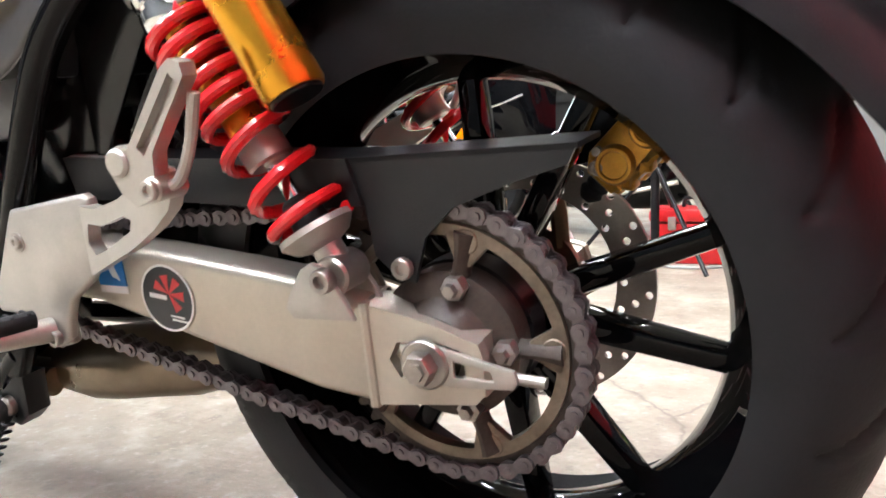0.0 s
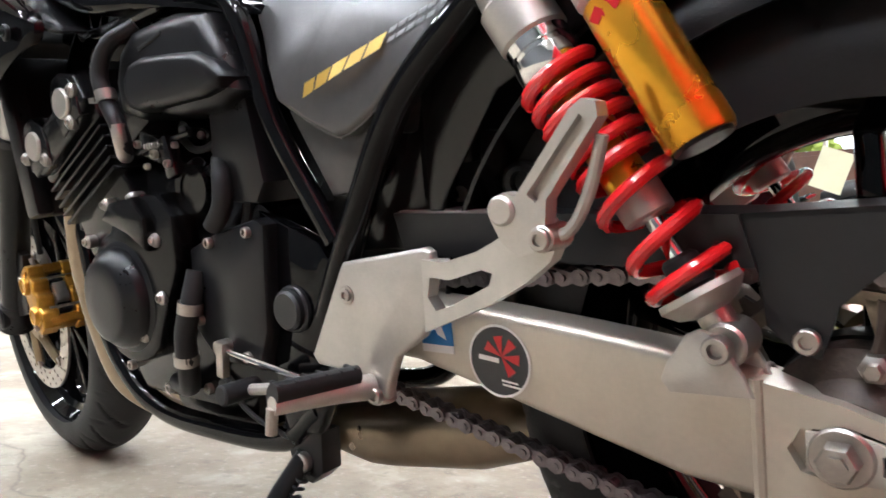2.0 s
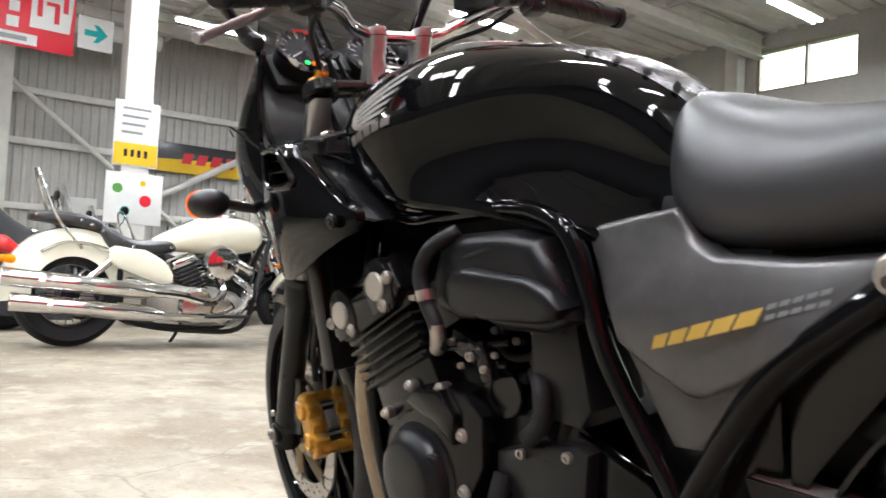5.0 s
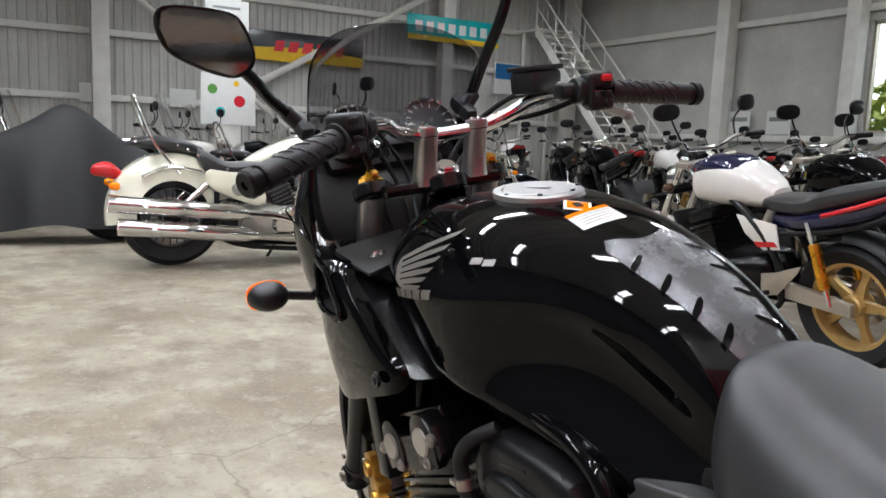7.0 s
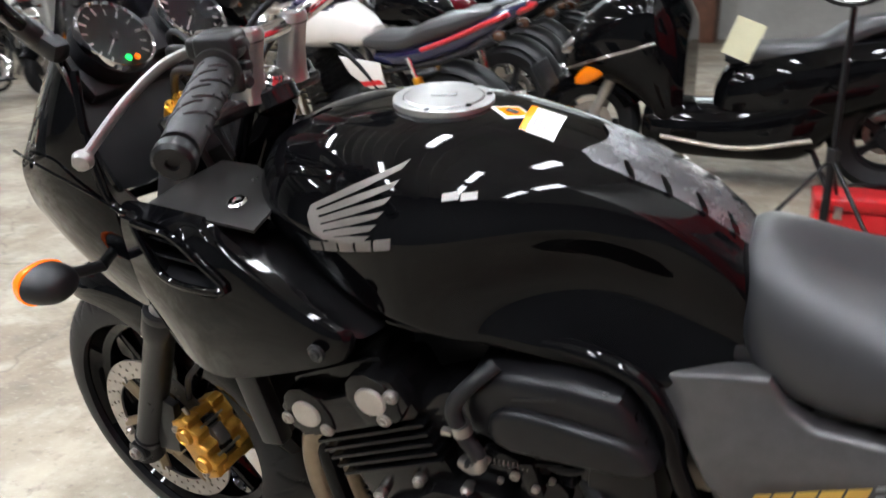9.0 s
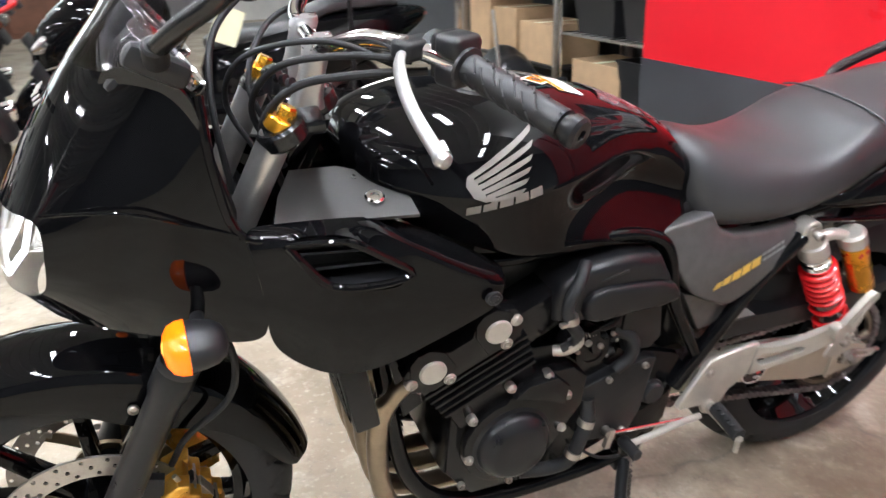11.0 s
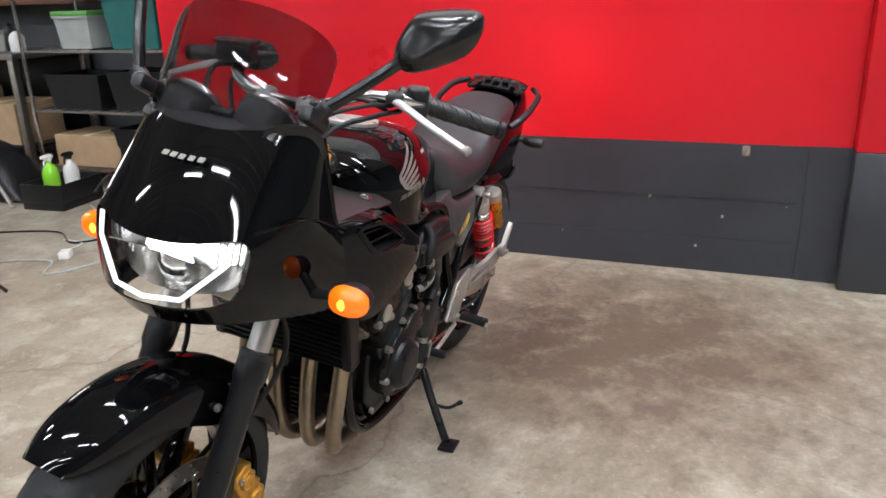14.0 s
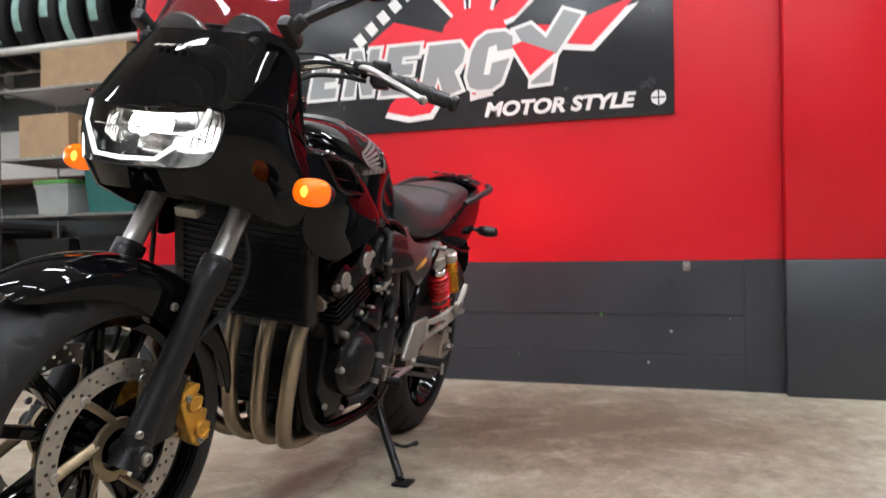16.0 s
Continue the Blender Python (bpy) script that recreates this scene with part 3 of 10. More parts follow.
# --- wheels ---
def tyre_mesh(R, half, rim_r, grooves, seg=540, prof=36, slant=1.0):
    """A round-shouldered tyre with moulded diagonal grooves."""
    bm = bmesh.new()
    rings = []
    for i in range(seg):
        th = 2 * math.pi * i / seg
        ring = []
        for j in range(prof + 1):
            a = math.pi * 1.16 * (j / prof - 0.5)
            s = math.sin(a)
            side = abs(a) / (math.pi * 0.58)
            r = R - half * 0.92 * (1 - math.cos(a))
            y = half * math.sin(a)
            f = (th * grooves / (2 * math.pi) + slant * side * 1.35 + (0.5 if s > 0 else 0.0)) % 1.0
            wide = 0.055 if 0.12 < side < 0.62 else 0.0
            if wide and min(f, 1 - f) < wide:
                r -= 0.0045
            f2 = (th * grooves / (2 * math.pi) * 1 - slant * side * 0.9 + 0.3) % 1.0
            if 0.45 < side < 0.72 and min(f2, 1 - f2) < 0.04:
                r -= 0.003
            ring.append(bm.verts.new((r * math.cos(th), y, r * math.sin(th))))
        ring.append(bm.verts.new((rim_r * math.cos(th), half * 0.72, rim_r * math.sin(th))))
        ring.insert(0, bm.verts.new((rim_r * math.cos(th), -half * 0.72, rim_r * math.sin(th))))
        rings.append(ring)
    for a, b in zip(rings, rings[1:] + rings[:1]):
        for j in range(len(a) - 1):
            bm.faces.new((a[j], a[j + 1], b[j + 1], b[j]))
    return bm


def wheel(name, center, R, half, rim_r, label, m=None, grooves=26, slant=1.0):
    c = Vector(center)
    w = holder(name, bike, label, m)
    part("tyre", moved(tyre_mesh(R, half, rim_r, grooves, slant=slant), Matrix.Translation(c)), M_rubber, w, sharp=50)
    hb = half * 0.76
    rim = lathe([(rim_r + 0.008, -hb), (rim_r + 0.008, -hb + 0.006), (rim_r - 0.010, -hb + 0.02), (rim_r - 0.020, -0.02), (rim_r - 0.020, 0.02), (rim_r - 0.010, hb - 0.02), (rim_r + 0.008, hb - 0.006), (rim_r + 0.008, hb), (rim_r - 0.006, hb), (rim_r - 0.016, hb - 0.02), (rim_r - 0.030, 0.022), (rim_r - 0.034, 0), (rim_r - 0.030, -0.022), (rim_r - 0.016, -hb + 0.02), (rim_r - 0.006, -hb)], c, c + Y, 96, closed=True)
    part("rim", rim, M_black, w, "gloss black rim")
    part("hub", lathe([(0.012, -0.065), (0.04, -0.065), (0.047, -0.03), (0.043, 0), (0.047, 0.03), (0.04, 0.065), (0.012, 0.065)], c, c + Y, 40, closed=True), M_black, w)
    for k in range(5):
        for s in (-15, 15):
            a, b = radians(5 + 72 * k + s * 0.75), radians(5 + 72 * k + s)
            p0 = c + Vector((math.cos(a), 0, math.sin(a))) * 0.036
            p1 = c + Vector((math.cos(b), 0, math.sin(b))) * (rim_r - 0.025)
            bm = box(((p1 - p0).length, 0.034, 0.018), bevel=0.005)
            for v in bm.verts:
                k2 = (v.co.x / (p1 - p0).length + 0.5)
                v.co.y *= 1.15 - 0.35 * k2
                v.co.z *= 1.25 - 0.35 * k2 + 0.5 * max(0, k2 - 0.85)
            ang = math.atan2((p1 - p0).z, (p1 - p0).x)
            part("spoke", moved(bm, Matrix.Translation((p0 + p1) / 2) @ Matrix.Rotation(-ang, 4, "Y")), M_black, w)
    return w


rear_wheel = wheel("rear_wheel", (0, 0, 0.305), 0.307, 0.083, 0.222, "wide black five-spoke alloy rear wheel", grooves=20)
front_wheel = wheel("front_wheel", (-1.41, 0, 0.288), 0.290, 0.063, 0.222, "black five-spoke alloy front wheel", STEER, grooves=22, slant=-1.0)


def disc_mesh(c, y, r_out, r_in, holes):
    ring = [(c[0] + r_out * math.cos(a), c[1] + r_out * math.sin(a)) for a in (2 * math.pi * i / 90 for i in range(90))]
    cut = [[(c[0] + r_in * math.cos(a), c[1] + r_in * math.sin(a)) for a in (2 * math.pi * i / 60 for i in range(60))]]
    for i in range(holes):
        for q, k in ((0.18, 0), (0.5, 0.33), (0.82, 0.66)):
            a = 2 * math.pi * (i + k) / holes
            rr = r_in + (r_out - r_in) * q
            cut.append([(c[0] + rr * math.cos(a) + 0.0036 * math.cos(b), c[1] + rr * math.sin(a) + 0.0036 * math.sin(b)) for b in (2 * math.pi * j / 8 for j in range(8))])
    return plate(ring, y - 0.0022, y + 0.0022, holes=cut)


def brake_disc(parent, c, y, r_out, r_in, holes, out):
    """A drilled brake disc on a gold-grey carrier."""
    d = part("brake_disc", disc_mesh(c, y, r_out, r_in, holes), M_steel, parent, "drilled steel brake disc", sharp=30)
    arms = []
    for k in range(6):
        a = radians(60 * k + 10)
        p0 = Vector((c[0] + 0.045 * math.cos(a - 0.5), y + out * 0.004, c[1] + 0.045 * math.sin(a - 0.5)))
        p1 = Vector((c[0] + (r_in + 0.004) * math.cos(a), y, c[1] + (r_in + 0.004) * math.sin(a)))
        arms.append(sweep([p0, p0.lerp(p1, 0.5) + Vector((0.004 * math.cos(a), 0, 0.004 * math.sin(a))), p1], 0.009, 8, 4, flat=0.5))
        part("rivet", lathe([(0.008, -0.005), (0.009, -0.003), (0.009, 0.003), (0.006, 0.005)], p1, p1 + Y, 14), M_steel, d)
    arms.append(lathe([(0.035, -0.004), (0.052, -0.004), (0.052, 0.004), (0.035, 0.004)], (c[0], y + out * 0.004, c[1]), (c[0], y + out * 0.004 + 1, c[1]), 40, closed=True))
    for a in arms:
        part("carrier_arm", a, M_bronze, d, "dull bronze carrier arm")
    return d


for s in (-1, 1):
    brake_disc(front_wheel, (-1.41, 0.288), s * 0.066, 0.148, 0.112, 26, s)
brake_disc(rear_wheel, (0, 0.305), 0.072, 0.12, 0.085, 22, 1)


def caliper(name, at, size, label, m=None, parent=None):
    """A ribbed four-piston brake caliper body in two halves over the disc."""
    cal = holder(name, parent or bike, label, m)
    L, W, H = size
    M = pose(*at)
    edge = [(L * 0.46 + 0.0045 * math.cos(7 * math.pi * t - math.pi), -H * 0.44 + H * 0.88 * t) for t in (k / 24 for k in range(25))]
    out = edge + [(L * 0.30, H * 0.52), (-L * 0.28, H * 0.52), (-L * 0.5, H * 0.36), (-L * 0.5, -H * 0.36), (-L * 0.28, -H * 0.52), (L * 0.30, -H * 0.52)]
    for s in (-1, 1):
        half = part("caliper_half", moved(plate(out, s * W * 0.16, s * W * 0.50, 0.004, 3), M), M_caliper, cal)
        for dz in (-0.25, 0.25):
            part("piston_boss", moved(lathe([(0.017, 0), (0.017, 0.004), (0.0145, 0.009), (0.012, 0.009), (0.011, 0.007), (0.001, 0.007)], (0, s * W * 0.48, dz * H), (0, s * 10, dz * H), 24), M), M_caliper, half)
            part("rib", moved(box((L * 0.8, 0.004, 0.004), (0, s * W * 0.505, dz * 1.6 * H), bevel=0.0015), M), M_caliper, half)
    for dz in (-0.42, 0.42):
        part("bridge", moved(box((L * 0.7, W * 0.7, 0.018), (L * 0.08, 0, dz * H), bevel=0.005), M), M_caliper, cal)
    part("pad_plate", moved(box((L * 0.3, W * 0.26, H * 0.30), (L * 0.36, 0, 0), bevel=0.002), M), M_steel, cal, "bare steel pad spring")
    for dz in (-0.24, 0.24):
        part("brake_pad", moved(box((L * 0.7, W * 0.26, H * 0.14), (L * 0.1, 0, dz * H), bevel=0.002), M), M_matte, cal)
        part("pad_pin", moved(cyl((L * 0.42, -W * 0.3, dz * H), (L * 0.42, W * 0.3, dz * H), 0.0032, n=10), M), M_steel, cal)
    part("bleed_nipple", moved(cyl((L * 0.3, -W * 0.3, H * 0.5), (L * 0.34, -W * 0.32, H * 0.62), 0.004, n=10), M), M_steel, cal)
    for dz in (-0.4, 0.4):
        part("bolt", moved(bolt((-L * 0.2, -W * 0.5, dz * H), (0, -1, 0), 0.0065, 0.006), M), M_steel, cal)
    return cal


for s in (-1, 1):
    caliper("front_caliper", (-1.305, s * 0.072, 0.345), (0.05, 0.085, 0.115), "gold painted brake caliper", STEER @ Matrix.Translation((-1.305, 0, 0.345)) @ Matrix.Rotation(radians(-28), 4, "Y") @ Matrix.Translation((1.305, 0, -0.345)))
rc = caliper("rear_caliper", (0.108, 0.075, 0.425), (0.046, 0.066, 0.082), "gold painted rear brake caliper", Matrix.Translation((0.115, 0, 0.425)) @ Matrix.Rotation(radians(45), 4, "Y") @ Matrix.Translation((-0.115, 0, -0.425)))

for dz in (-1, 1):
    part("slide_boot", lathe([(0.009, 0), (0.011, 0.004), (0.009, 0.008), (0.011, 0.012), (0.009, 0.016), (0.006, 0.02)], (0.108, 0.058, 0.425 + dz * 0.045), (0.108, 0.058, 0.425 + dz), 16), M_rubber, rc, "black rubber boot")
    part("pad_pin", cyl((0.09, 0.035, 0.425 + dz * 0.022), (0.09, 0.11, 0.425 + dz * 0.022), 0.004, n=10), M_steel, rc)
part("caliper_bracket", plate([(0.08, 0.46), (0.105, 0.47), (0.12, 0.455), (0.1, 0.40), (0.06, 0.34), (0.035, 0.345)], 0.062, 0.07, 0.002), M_engine, rc, "black bracket")
part("brake_hose", sweep([(0.11, 0.05, 0.465), (0.08, 0.045, 0.5), (0.0, 0.05, 0.51), (-0.15, 0.06, 0.46), (-0.35, 0.08, 0.40)], 0.005, 8), M_rubber, rc)

# --- final drive ---
CY = -0.092
TEETH, PITCH = 42, 0.015875
RS = TEETH * PITCH / (2 * math.pi)
C1, C2, RF = Vector((0, 0, 0.305)), Vector((-0.55, 0, 0.347)), 0.0382
sprocket = holder("rear_sprocket", bike, "grimy steel rear sprocket with five arms")
ring = []
for i in range(TEETH):
    for k, r in ((-0.32, RS - 0.004), (-0.12, RS + 0.0035), (0.12, RS + 0.0035), (0.32, RS - 0.004)):
        a = 2 * math.pi * (i + k) / TEETH
        ring.append((r * math.cos(a), 0.305 + r * math.sin(a)))
inner = [(0.088 * math.cos(a), 0.305 + 0.088 * math.sin(a)) for a in (2 * math.pi * i / 72 for i in range(72))]
part("toothed_ring", plate(ring, CY - 0.003, CY + 0.003, holes=[inner]), M_grime, sprocket)
part("guide_ring", lathe([(0.086, -0.006), (0.095, -0.006), (0.096, -0.002), (0.096, 0.003), (0.086, 0.003)], (0, CY, 0.305), (0, CY + 1, 0.305), 90, closed=True), M_dirty, sprocket)
for k in range(5):
    a = radians(74 + 72 * k)
    d = Vector((math.cos(a), 0, math.sin(a)))
    part("arm", sweep([C1 + d * 0.03 + Y * (CY - 0.002), C1 + d * 0.062 + Y * (CY - 0.004), C1 + d * 0.09 + Y * (CY - 0.002)], 0.0085, 10, 4, flat=0.6, taper=lambda t: 1.5 - 0.6 * math.sin(math.pi * t)), M_grime, sprocket)
    part("arm_foot", plate([(C1.x + (d * r + Vector((-d.z, 0, d.x)) * w).x, C1.z + (d * r + Vector((-d.z, 0, d.x)) * w).z) for r, w in ((0.066, -0.006), (0.090, -0.020), (0.090, 0.020), (0.066, 0.006))], CY - 0.006, CY + 0.001, 0.001), M_dirty, sprocket)
    part("lug", cyl(C1 + d * 0.0845 + Y * (CY - 0.007), C1 + d * 0.0845 + Y * (CY + 0.004), 0.0105, n=18, bevel=0.002), M_dirty, sprocket)
    part("nut", lathe([(0.0095, 0), (0.0095, 0.011), (0.006, 0.013), (0.005, 0.018)], C1 + d * 0.05 + Y * (CY - 0.006), C1 + d * 0.05 - Y, 6), M_steel, sprocket)
part("sprocket_hub", lathe([(0.014, -0.03), (0.03, -0.028), (0.04, -0.012), (0.058, -0.006), (0.058, 0.02), (0.014, 0.02)], C1 + Y * CY, C1 + Y * (CY + 1), 40, closed=True), M_grime, sprocket)
part("cush_drive", lathe([(0.02, 0.012), (0.054, 0.012), (0.06, 0.02), (0.06, 0.045), (0.02, 0.045)], C1 + Y * CY, C1 + Y * (CY + 1), 40, closed=True), M_matte, sprocket)
part("front_sprocket", lathe([(0.012, -0.004), (RF, -0.004), (RF, 0.004), (0.012, 0.004)], C2 + Y * CY, C2 + Y * (CY + 1), 30, closed=True), M_chain, bike)

chain = holder("drive_chain", bike, "oily steel drive chain")
def chain_path():
    """Points one pitch apart round both sprockets."""
    d = C2 - C1
    dist = math.hypot(d.x, d.z)
    th = math.atan2(d.z, d.x)
    off = math.acos((RS - RF) / dist)
    pts = []
    a_top, a_bot = th - off, th + off
    def on(c, r, a):
        return Vector((c.x + r * math.cos(a), CY, c.z + r * math.sin(a)))
    # a_bot/a_top: tangent points on both; the long way round the rear, the short way round the front
    n = 90
    for i in range(n + 1):
        pts.append(on(C1, RS, a_bot + (a_top + 2 * math.pi - a_bot) * i / n))
    for i in range(n // 2 + 1):
        pts.append(on(C2, RF, a_top + (a_bot - a_top) * i / (n // 2)))
    return pts
def even(pts, count):
    pts = pts + [pts[0]]
    cum = [0.0]
    for a, b in zip(pts, pts[1:]):
        cum.append(cum[-1] + (b - a).length)
    out, j = [], 0
    for i in range(count):
        s = cum[-1] * i / count
        while cum[j + 1] < s:
            j += 1
        out.append(pts[j].lerp(pts[j + 1], (s - cum[j]) / (cum[j + 1] - cum[j])))
    return out, cum[-1]
_, total = even(chain_path(), 10)
N = int(round(total / PITCH / 2)) * 2
pins, _ = even(chain_path(), N)
def link_mesh(width, plate_t, roller):
    bms = []
    for s in (-1, 1):
        o = [(x, z) for x, z in arc(-PITCH / 2, 0, 0.0070, 55, 305, 6)] + [(0, -0.0040)] + [(x, z) for x, z in arc(PITCH / 2, 0, 0.0070, -125, 125, 6)] + [(0, 0.0040)]
        bms.append(plate(o, s * width - plate_t / 2, s * width + plate_t / 2))
    for x in (-PITCH / 2, PITCH / 2):
        if roller:
            bms.append(cyl((x, -width, 0), (x, width, 0), 0.005, n=10))
        else:
            bms.append(cyl((x, -width - 0.0028, 0), (x, width + 0.0028, 0), 0.0032, n=10))
    return to_mesh("link", join(*bms), 30)
inner_link, outer_link = link_mesh(0.0050, 0.002, True), link_mesh(0.0082, 0.0022, False)
for i in range(N):
    a, b = pins[i], pins[(i + 1) % N]
    ob = part("link", inner_link if i % 2 else outer_link, M_chain, chain)
    ob.matrix_local = Matrix.Translation((a + b) / 2) @ Matrix.Rotation(-math.atan2(b.z - a.z, b.x - a.x), 4, "Y")

# --- swingarm ---
def beam(rows, y0, y1, r=0.009):
    """A hollow-section beam: rows of (x, low z, high z) between two y, with rounded corners."""
    rings = []
    for x, lo, hi in rows:
        pts = []
        for cy, cz, a0 in ((y1 - r, hi - r, 0), (y0 + r, hi - r, 90), (y0 + r, lo + r, 180), (y1 - r, lo + r, 270)):
            for k in range(4):
                a = radians(a0 + 30 * k)
                pts.append((x, cy + r * math.cos(a), cz + r * math.sin(a)))
        rings.append(pts)
    return loft(rings)
swing = holder("swingarm", bike, "satin aluminium box-section swingarm")
ROWS = [(-0.52, 0.335, 0.378), (-0.44, 0.332, 0.384), (-0.345, 0.327, 0.385), (-0.26, 0.307, 0.378), (-0.18, 0.287, 0.369), (-0.103, 0.268, 0.359), (-0.05, 0.263, 0.348)]
for s in (-1, 1):
    sb = -0.128, -0.086
    lo, hi = (sb if s < 0 else (0.086, 0.128))
    arm = part("arm", beam(ROWS, lo, hi), M_alu, swing)
    part("weld", sweep([(-0.049, s * 0.13, z) for z in (0.264, 0.29, 0.32, 0.347)], 0.0045, 8, 3), M_alu, arm)
    endp = [(-0.05, 0.346), (0.0, 0.336), (0.041, 0.322), (0.044, 0.312), (0.044, 0.285), (0.036, 0.276), (-0.05, 0.265)]
    slot = [(-0.024, 0.318), (0.006, 0.322), (0.03, 0.315), (0.03, 0.295), (0.006, 0.286), (-0.024, 0.29), (-0.032, 0.304)]
    part("end_plate", plate(endp, s * 0.131, s * 0.121, 0.0, holes=[slot]), M_alu, swing)
    part("end_block", plate([(-0.05, 0.345), (0.04, 0.322), (0.04, 0.278), (-0.05, 0.266)], s * 0.121, s * 0.09), M_alu, swing)
    part("adjuster_plate", plate([(-0.02, 0.318), (0.01, 0.319), (0.036, 0.313), (0.068, 0.306), (0.07, 0.298), (0.066, 0.292), (0.034, 0.29), (0.01, 0.289), (-0.02, 0.293)], s * 0.1345, s * 0.1305, 0.001, holes=[[(0.022, 0.309), (0.05, 0.304), (0.052, 0.297), (0.022, 0.297)]]), M_cast, swing)
    part("adjuster_bolt", cyl((0.05, s * 0.127, 0.299), (0.088, s * 0.127, 0.297), 0.0042, n=10), M_steel, swing)
    part("axle_washer", cyl((0, s * 0.133, 0.305), (0, s * 0.138, 0.305), 0.019, n=28, bevel=0.0015), M_steel, swing)
    part("axle_nut", lathe([(0.0125, 0), (0.0125, 0.009), (0.011, 0.011), (0.007, 0.011), (0.007, 0.014)], (0, s * 0.138, 0.305), (0, s * 1.138, 0.305), 6), M_steel, swing)
    br = [(-0.104, 0.346), (-0.100, 0.356), (-0.086, 0.377), (-0.076, 0.382), (-0.066, 0.378), (-0.050, 0.354), (-0.044, 0.340), (-0.098, 0.338)]
    part("shock_bracket", join(plate(br, s * 0.152, s * 0.146, 0.002), plate(br, s * 0.112, s * 0.106, 0.002)), M_cast, swing)
part("cross_brace", box((0.1, 0.2, 0.045), (-0.42, 0, 0.355), bevel=0.01), M_alu, swing)
part("axle", cyl((0, -0.14, 0.305), (0, 0.14, 0.305), 0.01), M_steel, swing)
# stickers on the left arm
st = holder("round_sticker", swing, "round black sticker with red star shape")
part("sticker_face", cyl((-0.252, -0.1283, 0.337), (-0.252, -0.1291, 0.337), 0.0295, n=40), M_signblack, st)
part("sticker_rim", lathe([(0.0285, 0), (0.0305, 0), (0.0305, 0.0004), (0.0285, 0.0004)], (-0.252, -0.129, 0.337), (-0.252, -1.13, 0.337), 40, closed=True), M_signwhite, st)
for k in range(5):
    a = radians(150 - 52 * k)
    c = Vector((-0.249, 0, 0.341))
    tip = c + Vector((math.cos(a), 0, math.sin(a))) * 0.017
    side = Vector((-math.sin(a), 0, math.cos(a))) * 0.0045
    part("ray", plate([(c.x, c.z), ((tip - side).x, (tip - side).z), ((tip + side).x, (tip + side).z)], -0.1296, -0.1292), M_redplastic, st)
for k, (x, z, w) in enumerate(((-0.262, 0.3385, 0.02), (-0.243, 0.3205, 0.016), (-0.241, 0.317, 0.018))):
    part("text_bar", box((w, 0.0004, 0.004 if k == 0 else 0.0016), (x, -0.1296, z), (0, 6, 0)), M_signwhite, st)
sb2 = holder("blue_sticker", swing, "small blue square sticker")
part("sticker_face", plate([(-0.335, 0.372), (-0.3, 0.376), (-0.299, 0.345), (-0.334, 0.345)], -0.1292, -0.1283), M_blue, sb2)
part("text_bar", plate([(-0.334, 0.345), (-0.299, 0.345), (-0.299, 0.338), (-0.334, 0.338)], -0.1292, -0.1283), M_signwhite, sb2)
part("mark", plate([(-0.322, 0.368), (-0.312, 0.366), (-0.306, 0.35), (-0.315, 0.354)], -0.1297, -0.1292), M_signwhite, sb2)

